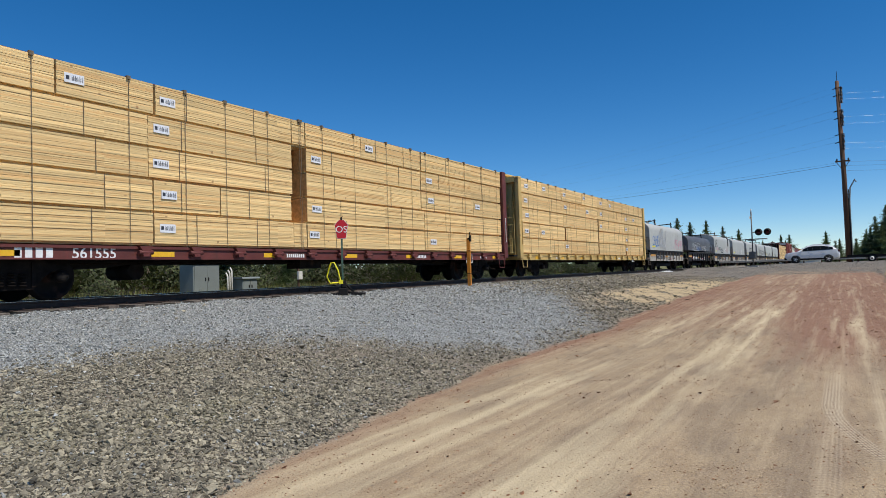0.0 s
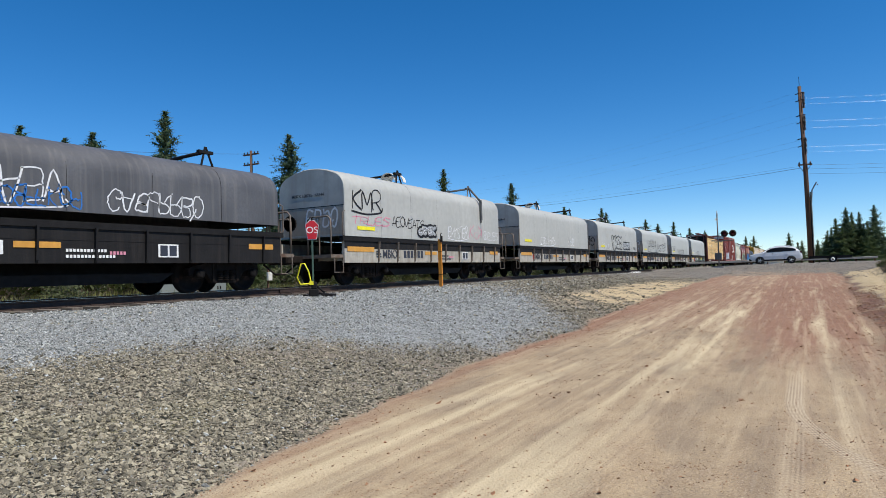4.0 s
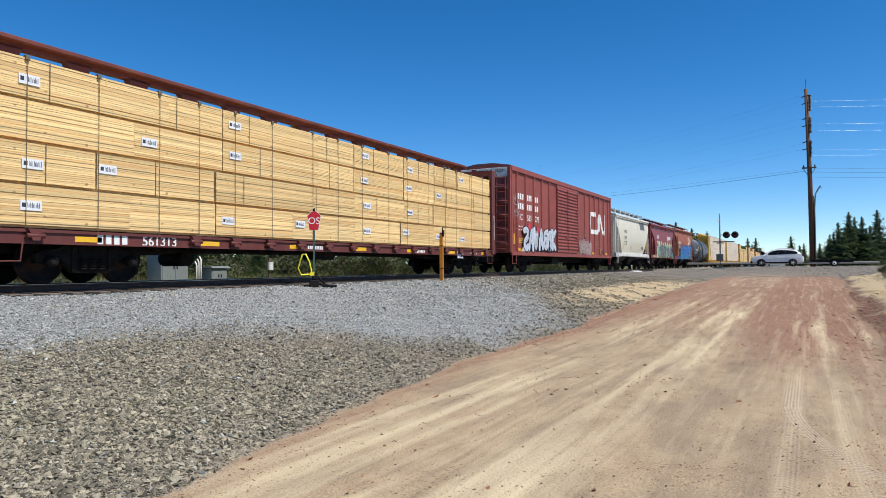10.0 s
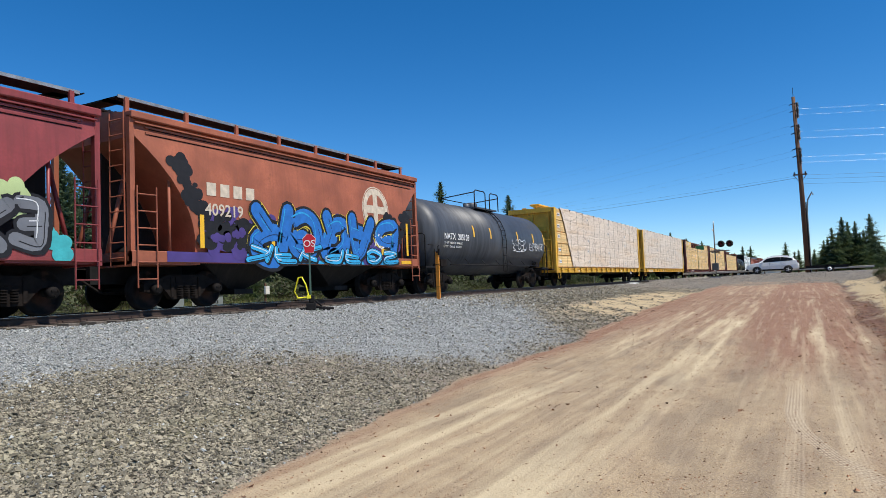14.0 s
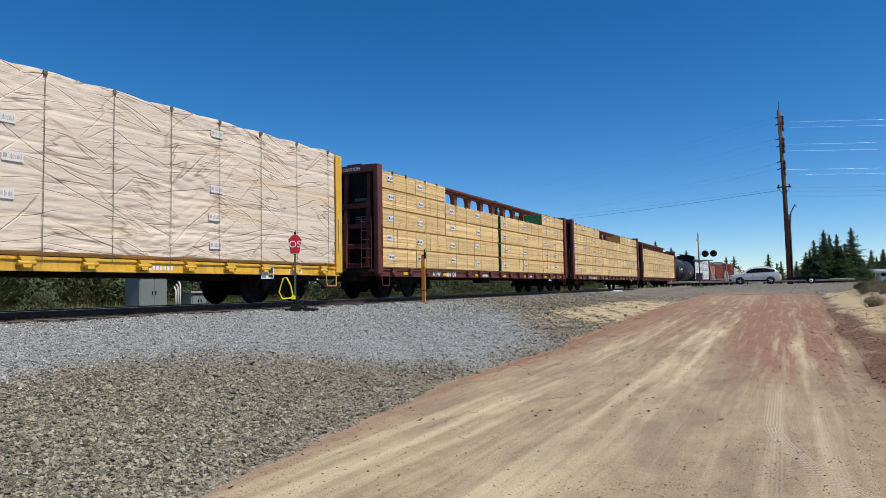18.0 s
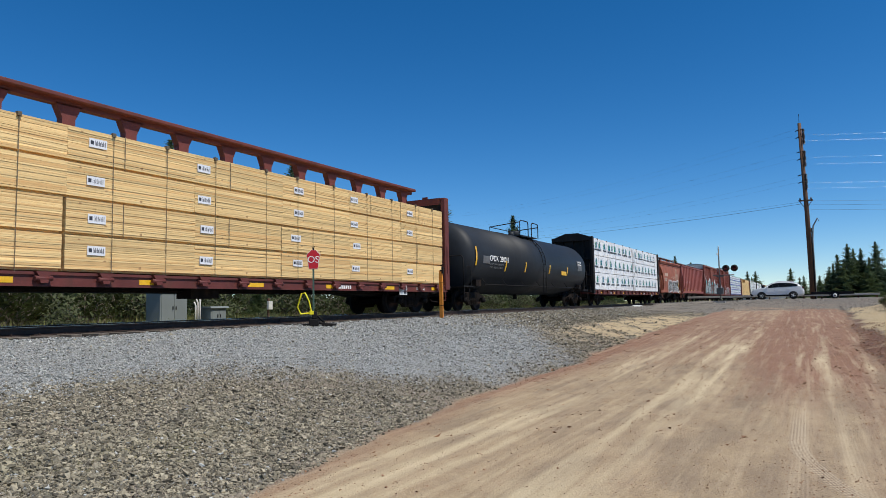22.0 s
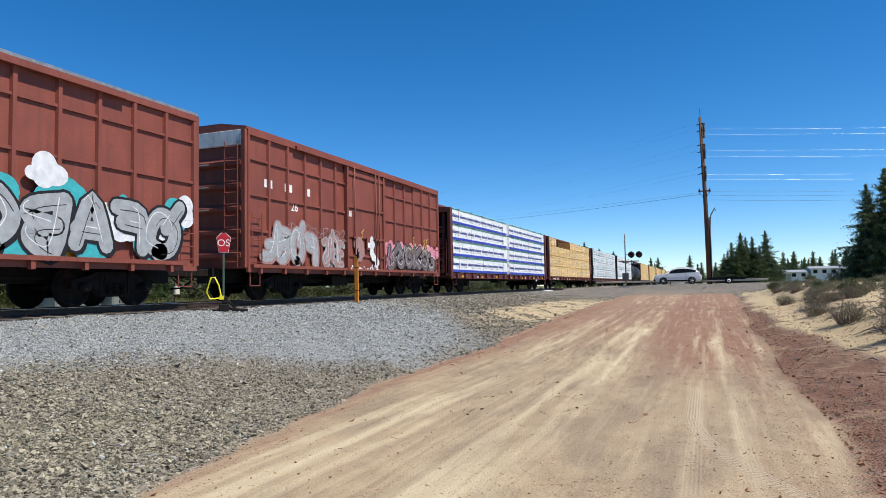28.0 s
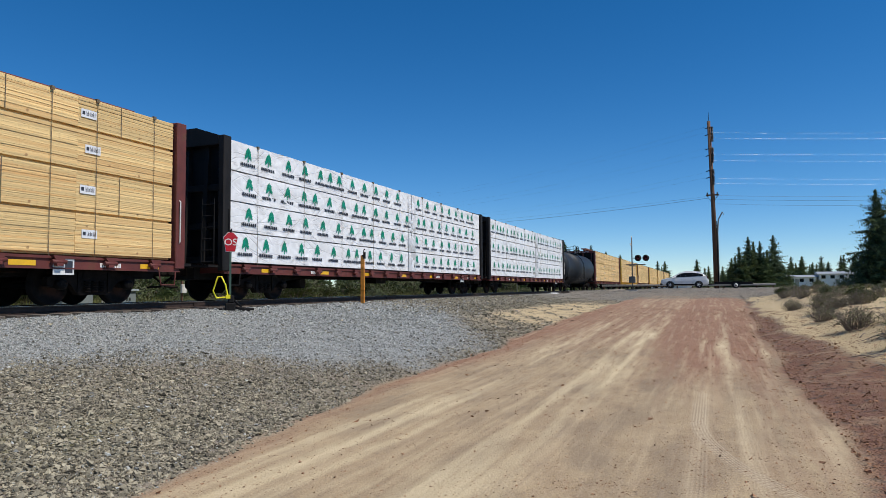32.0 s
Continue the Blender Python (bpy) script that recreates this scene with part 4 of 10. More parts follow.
def bubbles(parent, seed, y0, y1, z0, z1, xf, fill, edge_m, n):
    """Fat round letters: dark swollen shapes in broad pale outlines with loose lines inside."""
    rng = random.Random(seed)
    e, f, g = Shape(), Shape(), Shape()
    w, zm, h = (y1 - y0) / n, (z0 + z1) / 2, (z1 - z0) / 2
    for k in range(n):
        yc = y0 + w * (k + 0.5)
        for q in range(2):
            up = h * (0.42 if q else -0.45) + rng.uniform(-0.06, 0.06)
            ry, rz = w * rng.uniform(0.44, 0.60), h * rng.uniform(0.50, 0.64)
            dy, o = rng.uniform(-0.1, 0.1), 0.0005 * (2 * k + q)
            disc(e, yc + dy, zm + up, ry + 0.06, rz + 0.06, lambda z: xf(z) + o)
            disc(f, yc + dy, zm + up, ry - 0.05, rz - 0.05, lambda z: xf(z) + 0.012 + o)
            disc(g, yc + dy + 0.05, zm + up, ry * 0.34, rz * 0.30, lambda z: xf(z) + 0.024 + o, 0, 0.75)
    for k in range(2 * n):
        y = rng.uniform(y0, y1 - 0.4)
        flat_stroke(g, curve([(y, z0 + rng.uniform(0.1, 0.5)), (y + 0.15, z1 - rng.uniform(0.2, 0.5)), (y + 0.3, z0 + rng.uniform(0.1, 0.4)), (y + 0.42, zm)]), rng.choice((0.02, 0.03, 0.07)), lambda z: xf(z) + 0.026)
    for name, s, m in (("sprayed_outline", e, edge_m), ("sprayed_fill", f, fill), ("sprayed_highlight", g, edge_m)):
        tagged(part(name, s, [m], parent), kind="stuff")


# running gear
def wheelset_mesh():
    s = Shape()
    s.rod([(-1.19, 0, 0), (1.19, 0, 0)], 0.085, 10)
    for d in (-1, 1):
        prof = [(0.66, 0.10), (0.66, 0.43), (0.675, 0.485), (0.70, 0.485), (0.712, 0.457), (0.80, 0.452), (0.80, 0.39), (0.765, 0.37), (0.745, 0.17), (0.79, 0.13), (0.79, 0.09)]
        s.lathe([(d * a, r) for a, r in prof], (0, 0, 0), "x", 28)
        s.lathe([(d * 1.07, 0.0), (d * 1.07, 0.125), (d * 1.20, 0.115), (d * 1.22, 0.06), (d * 1.22, 0.0)], (0, 0, 0), "x", 12)
        for j in range(3):
            t = 2 * math.pi * j / 3
            s.rod([(d * 1.21, 0.07 * math.cos(t), 0.07 * math.sin(t)), (d * 1.24, 0.07 * math.cos(t), 0.07 * math.sin(t))], 0.02, 5)
    return s.mesh("wheelset", [WHEEL])


WHEELSET = wheelset_mesh()
SIDE_FRAME = Shape()
_arch = [(-1.16, 0.42), (-1.16, 0.60), (-1.02, 0.66), (-0.80, 0.68), (-0.52, 0.80), (0.52, 0.80), (0.80, 0.68), (1.02, 0.66), (1.16, 0.60), (1.16, 0.42), (1.02, 0.40), (0.98, 0.56), (0.74, 0.55), (0.62, 0.47), (0.40, 0.22), (-0.40, 0.22), (-0.62, 0.47), (-0.74, 0.55), (-0.98, 0.56), (-1.02, 0.40)]
SIDE_FRAME.prism(_arch, "x", -0.08, 0.08)
SIDE_FRAME.box(0.08, 0.10, -0.30, 0.30, 0.60, 0.74).box(0.08, 0.11, -0.44, -0.36, 0.27, 0.74).box(0.08, 0.11, 0.36, 0.44, 0.27, 0.74)
SIDE_FRAME = SIDE_FRAME.mesh("side_frame", [TRUCK])
SPRING = Shape()
for _j in range(3):
    for _k in range(5):
        SPRING.rod([(0.10, -0.2 + 0.2 * _j, 0.29 + 0.055 * _k), (0.10, -0.2 + 0.2 * _j, 0.315 + 0.055 * _k)], 0.075, 8)
SPRING = SPRING.mesh("spring_group", [TRUCK])
BOLSTER = Shape().box(-0.95, 0.95, -0.2, 0.2, 0.45, 0.72, c=0.03).box(-0.6, 0.6, -0.55, -0.45, 0.36, 0.48).box(-0.6, 0.6, 0.45, 0.55, 0.36, 0.48).mesh("bolster", [TRUCK])
COUPLER = Shape().box(-0.16, 0.16, -0.1, 0.75, 0.74, 0.98, c=0.03).box(-0.2, 0.22, 0.75, 0.98, 0.70, 1.02, c=0.05).rod([(0.25, 0.1, 0.7), (0.3, 0.5, 0.42), (0.3, 0.95, 0.40)], 0.03, 6).mesh("coupler", [TRUCK])
WHEELS = {-0.89: [], 0.89: []}


def running_gear(car, half, inset, ends):
    """Two trucks at +-(half - inset) and couplers at the ends."""
    for d in (-1, 1):
        t = new("truck")
        t.parent = car
        t.location = (0, d * (half - inset), 0)
        t["label"] = "grimy cast steel truck with two wheelsets"
        for x in (-0.98, 0.98):
            o = part("side_frame", SIDE_FRAME, None, t, at=(x, 0, 0))
            g = part("spring_group", SPRING, None, t, at=(x, 0, 0))
            if x < 0:
                o.rotation_euler = g.rotation_euler = (0, 0, math.pi)
        part("bolster", BOLSTER, None, t)
        for a in (-0.89, 0.89):
            WHEELS[a].append(part("wheelset", WHEELSET, None, t, at=(0, a, 0.457)))
        c = part("coupler", COUPLER, None, car, at=(0, d * ends, 0))
        c.rotation_euler = (0, 0, 0 if d > 0 else math.pi)


def rungs(s, x, y0, y1, z0, z1, n, r=0.016):
    """A ladder in the plane x: two stiles and n rungs."""
    for y in (y0, y1):
        s.rod([(x, y, z0), (x, y, z1)], r, 5)
    for i in range(n):
        z = z0 + (z1 - z0) * (i + 0.5) / n
        s.rod([(x, y0, z), (x, y1, z)], r, 5)


def end_ladder(s, y, x0, x1, z0, z1, n, r=0.016):
    for x in (x0, x1):
        s.rod([(x, y, z0), (x, y, z1)], r, 5)
    for i in range(n):
        z = z0 + (z1 - z0) * (i + 0.5) / n
        s.rod([(x0, y, z), (x1, y, z)], r, 5)


# lumber and wrapped loads
PACKS = {}


def lumber_mesh(length, height, variant):
    """One strapped pack: its courses show as ledges of uneven depth."""
    key = ("lumber", round(length, 2), round(height, 2), variant)
    if key not in PACKS:
        rng = random.Random(len(PACKS) * 13 + variant)
        n = max(4, round((height - 0.05) / 0.0417))
        h = (height - 0.05) / n
        out = [(0.04, 0.0), (1.10, 0.0), (1.10, 0.045)]
        for i in range(n):
            z, a = 0.045 + i * h, rng.uniform(0.0, 0.014)
            g = rng.choice((0.001, 0.001, 0.002, 0.004, 0.007)) if i < n - 1 else 0.002
            b = 1.20 - a - (0.004 if g < 0.002 else 0.016)
            out += [(1.20 - a, z), (1.20 - a, z + h - g), (b, z + h - g * 0.8), (b, z + h)]
        out += [(0.0, height)]
        s = Shape().prism(out, "y", 0.0, length)
        PACKS[key] = s.mesh("lumber_pack", [PINE])
    return PACKS[key]


TAG_MESH = Shape().box(0, 0.004, 0, 0.40, 0, 0.19).mesh("tag", [TAG])
TAG_PRINT = Shape().box(0.004, 0.006, 0.03, 0.10, 0.06, 0.14)
for _i in range(11):
    TAG_PRINT.box(0.004, 0.006, 0.13 + 0.022 * _i, 0.13 + 0.022 * _i + (0.013 if _i % 3 else 0.006), 0.05, 0.15 - 0.03 * (_i % 2))
TAG_PRINT = TAG_PRINT.mesh("print", [INK])


def paper_tag(car, label, at, plate=None, print_=None):
    t = part("tag", plate or TAG_MESH, None, car, label, at=at)
    tagged(part("print", print_ or TAG_PRINT, None, t), kind="stuff")


def strap_mesh(height):
    key = ("strap", round(height, 2))
    if key not in PACKS:
        s = Shape().box(1.374, 1.379, -0.006, 0.006, -0.1, height + 0.004).box(0.2, 1.38, -0.006, 0.006, height + 0.004, height + 0.010)
        s.box(1.31, 1.392, -0.04, 0.04, height - 0.06, height + 0.02)
        PACKS[key] = s.mesh("strap", [STRAP])
    return PACKS[key]


def band_mesh(height):
    key = ("band", round(height, 2))
    if key not in PACKS:
        PACKS[key] = Shape().box(1.368, 1.373, -0.007, 0.007, 0.0, height).mesh("band", [STRAP])
    return PACKS[key]


def lumber_load(car, half, columns, tags=True, far=True, z0=1.09, gaps=(), ends=None, painted=(), detail=True, back=False):
    """columns: (start, end, tier heights); both sides of the beam carry the same piles, their joints a little out of line."""
    last = len(columns) - 1

    def joint(ci, ti):
        if not detail or ci < 0 or ci >= last or columns[ci][1] - columns[ci][0] < 1.5 or columns[ci + 1][1] - columns[ci + 1][0] < 1.5 or any(h < 0 for h in columns[ci][2] + columns[ci + 1][2]):
            return 0.0
        reach = 0.06 if columns[ci][1] - columns[ci][0] < 3.4 else 0.30
        return random.Random(int(half * 100) + 17 * ci + ti // 2 * 5).uniform(-reach, reach)

    for k in range(0, len(columns) if far else 0, 3):
        run = columns[k:k + 3]
        for ti in range(min(len(c[2]) for c in run)):
            h = abs(run[0][2][ti])
            part("lumber_pack", lumber_mesh(round(run[-1][1] - run[0][0] - 0.05, 1), h - 0.01, ti % 3), None, car, at=(-1.365, run[0][0] + 0.02, z0 + sum(abs(q) for q in run[0][2][:ti])))
    for ci, (a, b, tiers) in enumerate(columns):
        z = z0
        for ti, h in enumerate(tiers):
            rng = random.Random(ci * 31 + ti * 7 + int(half * 10))
            if h > 0:
                lone = ti >= len(columns[ci - 1][2]) if ci else True
                p = a if lone else a + joint(ci - 1, ti)
                q = b if ci < last and ti >= len(columns[ci + 1][2]) else b + joint(ci, ti)
                cuts = [p, q]
                if detail and q - p > 4.2 and rng.random() < 0.30 and (ci, ti) not in gaps:
                    cuts = [p, p + (q - p) * rng.uniform(0.35, 0.65), q]
                for k in range(len(cuts) - 1):
                    for side in (1,):
                        g = 0.20 if (ci, ti) in gaps and side > 0 else 0.0
                        o = part("lumber_pack", lumber_mesh(round(cuts[k + 1] - cuts[k] - 0.03 - g, 1), h - 0.01, (ci + ti + k) % 3), None, car, at=((0.165 if side > 0 else -1.365) + (0.0 if side < 0 else rng.uniform(-0.012, 0.0)), cuts[k] + 0.015 + g, z))
                        if side > 0:
                            o["label"] = "strapped pack of pale sawn pine boards"
                    if tags and b - a > 1.0 and rng.random() < (0.93 if b - a < 3.4 else 0.8):
                        paper_tag(car, "white paper tag with dark print", (1.368, cuts[k] + (0.12 if ci % 2 else 0.40 if k == 0 else 0.10) + rng.uniform(-0.06, 0.10), z + h * rng.uniform(0.34, 0.5)))
                    if detail:
                        w = cuts[k + 1] - cuts[k]
                        for f in (0.22, 0.72) if w > 3.4 else (0.4,) if ti % 2 else ():
                            part("band", band_mesh(h), None, car, at=(0, cuts[k] + w * (f + rng.uniform(-0.06, 0.06)), z))
            z += abs(h)
        if back and ci and len(tiers) < len(columns[ci - 1][2]):
            for k in range(3):
                w = (b - a) / 3
                part("lumber_pack", lumber_mesh(round(w - 0.05, 1), 0.52, k), None, car, at=(-1.365, a + w * k + 0.02, z))
        zt = z0
        for ti, h in enumerate(tiers):
            gone = ci and ti < len(columns[ci - 1][2]) and columns[ci - 1][2][ti] < 0
            if h > 0 and (gone or (ci, ti) in gaps or ci in painted):
                g = a + (0.205 if (ci, ti) in gaps else 0.004) + (0.0 if ci == 0 else joint(ci - 1, ti))
                part("pack_end", Shape().box(0.20, 1.355, g, g + 0.009, zt + 0.05, zt + h - 0.02), [GREEN_PAINT if ci in painted else PINE_END], car, "sawn board ends of a pack")
            zt += abs(h)
        if ci and len(tiers) > len(columns[ci - 1][2]):
            if ends:
                part("pack_end", Shape().box(0.20, 1.355, a + 0.004, a + 0.013, z - tiers[-1] + 0.03, z - 0.02), [ends], car, "sawn board ends of an upper pack")
            else:
                s, rows = Shape(), 16
                for r in range(rows):
                    zz, x = z - tiers[-1] + 0.03 + (tiers[-1] - 0.05) * r / rows, 0.20
                    rr = random.Random(r)
                    while x < 1.30:
                        w = rr.choice((0.09, 0.14, 0.14, 0.19))
                        s.box(x, min(x + w - 0.006, 1.355), a + 0.004 - rr.uniform(0, 0.012), a + 0.014, zz, zz + (tiers[-1] - 0.05) / rows - 0.004)
                        x += w
                part("pack_end", s, [PINE_END], car, "sawn board ends of an upper pack")
        top = sum(h for h in tiers if h > 0) if all(h > 0 for h in tiers) else sum(abs(h) for h in tiers)
        n = max(2, round((b - a) / 1.45))
        rng = random.Random(ci * 7 + int(half * 10))
        for k in range(n):
            y = a + (b - a) * (k + 0.5) / n + rng.uniform(-0.25, 0.25)
            part("strap", strap_mesh(top), None, car, "dark load strap with corner protector", at=(0.004, y, z0))


def fold(y, z, seed):
    """How far slack wrap stands out: broad waves less sharp slanting creases."""
    d = 0.8 * noise.noise(Vector((y * 1.7 + seed, z * 2.3, seed * 0.37))) + 0.4 * noise.noise(Vector((y * 4 + seed, z * 1.2 + y * 1.5, 3.1)))
    for q, (p, k) in enumerate(((1.3, 5.0), (-1.1, 4.2), (0.5, 7.5), (0.15, 6.0))):
        f = noise.noise(Vector(((z + p * y) * k * 0.8 + seed, (y - p * z) * 0.5, 5.0 + q + seed)))
        d -= 1.5 * max(0.0, 0.13 - abs(f)) / 0.13 * max(0.0, noise.noise(Vector((y * 0.9, z * 1.1 + seed, 9.0 + q))) + 0.15)
    return min(d, 0.6)


def crumple(s, x, y0, y1, z0, z1, seed, slot=0, ny=None, amp=0.02):
    """A slack sheet of wrap over one side; gives back its surface as a function of y and z."""
    ny = ny or max(4, int((y1 - y0) / 0.07))
    nz = max(6, int((z1 - z0) / 0.065))
    grid = [[x + amp * min(i, ny - i, 3) / 3 * fold(y0 + (y1 - y0) * i / ny, z0 + (z1 - z0) * j / nz, seed) for i in range(ny + 1)] for j in range(nz + 1)]
    v = [(grid[j][i], y0 + (y1 - y0) * i / ny, z0 + (z1 - z0) * j / nz) for j in range(nz + 1) for i in range(ny + 1)]
    s.add(v, [(j * (ny + 1) + i, j * (ny + 1) + i + 1, (j + 1) * (ny + 1) + i + 1, (j + 1) * (ny + 1) + i) for j in range(nz) for i in range(ny)], slot, True)

    def surface(y, z):
        p, q = min(max((y - y0) / (y1 - y0) * ny, 0), ny - 1e-6), min(max((z - z0) / (z1 - z0) * nz, 0), nz - 1e-6)
        i, j = int(p), int(q)
        p, q = p - i, q - j
        return (grid[j][i] * (1 - p) + grid[j][i + 1] * p) * (1 - q) + (grid[j + 1][i] * (1 - p) + grid[j + 1][i + 1] * p) * q
    return surface


def pressed(s, quads, surface, lift=0.021):
    """Print that lies on slack wrap: quads of (y, z) corners and a slot."""
    for pts, slot in quads:
        p = (list(pts) + [pts[-1]])[:4]
        ny = max(1, math.ceil(math.dist(p[0], p[1]) / 0.035))
        nz = max(1, math.ceil(math.dist(p[0], p[3]) / 0.033))
        v = []
        for j in range(nz + 1):
            for i in range(ny + 1):
                u, w = i / ny, j / nz
                y, z = ((p[0][k] * (1 - u) + p[1][k] * u) * (1 - w) + (p[3][k] * (1 - u) + p[2][k] * u) * w for k in (0, 1))
                v.append((surface(y, z) + lift, y, z))
        s.add(v, [(j * (ny + 1) + i, j * (ny + 1) + i + 1, (j + 1) * (ny + 1) + i + 1, (j + 1) * (ny + 1) + i) for j in range(nz) for i in range(ny)], slot, True)


WRAP_AMP = 0.030


def wrapped_pack(car, a, b, z0, h, seed, m=WRAP, label="white wrapped lumber pack with printed marks"):
    s = Shape()
    s.box(0.165, 1.345, a + 0.02, b - 0.02, z0 + 0.03, z0 + h - 0.01)
    s.box(-1.36, -0.165, a + 0.02, b - 0.02, z0 + 0.03, z0 + h - 0.01)
    surface = crumple(s, 1.366, a + 0.015, b - 0.015, z0 + 0.03, z0 + h - 0.008, seed, amp=WRAP_AMP)
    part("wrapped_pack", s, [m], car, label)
    return surface


def fir_marks(car, a, b, z0, h, seed, surface, house=False):
    """Green peaked emblem over a row of dark bars, repeated along one tier."""
    rng = random.Random(seed)
    k = 0.93 if house else 0.72
    step = 1.30 if house else 0.98
    y = a + rng.uniform(0.05, 0.45)
    word = (0.05, 0.12, 0.11, 0.10, 0.11, 0.10, 0.13, 0.11)
    while y + 0.98 * k < b:
        s, c, z, quads = Shape(), y + 0.49 * k, z0 + h * (0.45 if house else 0.40), []
        if house:
            rows = [(0.215 * k, z + (0.118 * q) * k, 0.088 * k, 0.17 * k) for q in range(3)]
        else:
            rows = [((0.21 - 0.035 * q) * k, z + (0.08 + 0.125 * q) * k, (0.15 - 0.015 * q) * k, 0.155 * k) for q in range(3)]
            quads.append((((c - 0.02, z), (c + 0.02, z), (c + 0.02, z + 0.2 * k), (c - 0.02, z + 0.2 * k)), 0))
        for w, zz, t, up in rows:
            for sg in (-1, 1):
                low = 0.03 * k if house and zz == z else up
                quads.append((((c + sg * w, zz), (c + sg * 0.003, zz + low), (c + sg * 0.003, zz + up + t), (c + sg * w, zz + t)), 1 if sg > 0 else 0))
        yy = y
        for w in word:
            quads.append((((yy, z - 0.19 * k), (yy + w * k * 0.86, z - 0.19 * k), (yy + w * k * 0.86, z - 0.055 * k), (yy, z - 0.055 * k)), 2))
            yy += (w + 0.018) * k
        pressed(s, quads, surface)
        tagged(part("printed_emblem", s, [WRAP_GREEN, WRAP_GREEN2 if house else WRAP_GREEN, INK], car), kind="stuff")
        y += step * rng.choice((1, 1, 1, 1.0, 0.66, 1.1))


def band_marks(car, a, b, z0, h, seed, surface):
    """Blue band below, green line above, and rows of slanting navy blocks between."""
    rng = random.Random(seed)
    y = a + 0.02
    while y < b - 0.1:
        e = min(b - 0.02, y + 1.55)
        n = max(2, int((e - y) / 0.1))
        for name, za, zb, m in (("printed_band", z0 + 0.045, z0 + h * 0.205, WRAP_BLUE), ("printed_stripe", z0 + h * 0.925, z0 + h * 0.975, WRAP_GREEN)):
            s = Shape()
            zm = (za + zb) / 2
            st = (e - 0.02 - y) / n
            pressed(s, [(((y + st * i, p), (y + st * (i + 1), p), (y + st * (i + 1), q), (y + st * i, q)), 0) for i in range(n) for p, q in ((za, zm), (zm, zb))], surface)
            tagged(part(name, s, [m], car), kind="stuff")
        y = e
    y, t = a + rng.uniform(0.0, 0.3), h * 0.14
    while y + 1.12 < b:
        s, quads, z, yy = Shape(), [], z0 + h * 0.47, y
        for w in (0.135, 0.045, 0.135, 0.12, 0.135, 0.125, 0.045, 0.135, 0.115):
            quads.append((((yy, z), (yy + w * 0.82, z), (yy + w * 0.82 + 0.045, z + t), (yy + 0.045, z + t)), 0))
            yy += w + 0.014
        quads.append((((y + 0.155, z + t * 1.15), (y + 0.255, z + t * 1.15), (y + 0.225, z + t * 1.75)), 1))
        quads.append((((y + 0.35, z - t * 0.80), (y + 0.85, z - t * 0.80), (y + 0.85, z - t * 0.72), (y + 0.35, z - t * 0.72)), 2))
        quads.append((((y + 0.92, z - t * 0.95), (y + 1.08, z - t * 0.95), (y + 1.08, z - t * 0.6), (y + 0.92, z - t * 0.6)), 2))
        pressed(s, quads, surface)
        tagged(part("word_mark", s, [WRAP_NAVY, WRAP_GREEN, GREY_PRINT], car), kind="stuff")
        y += 1.28 * rng.choice((1, 1, 1, 0.93))


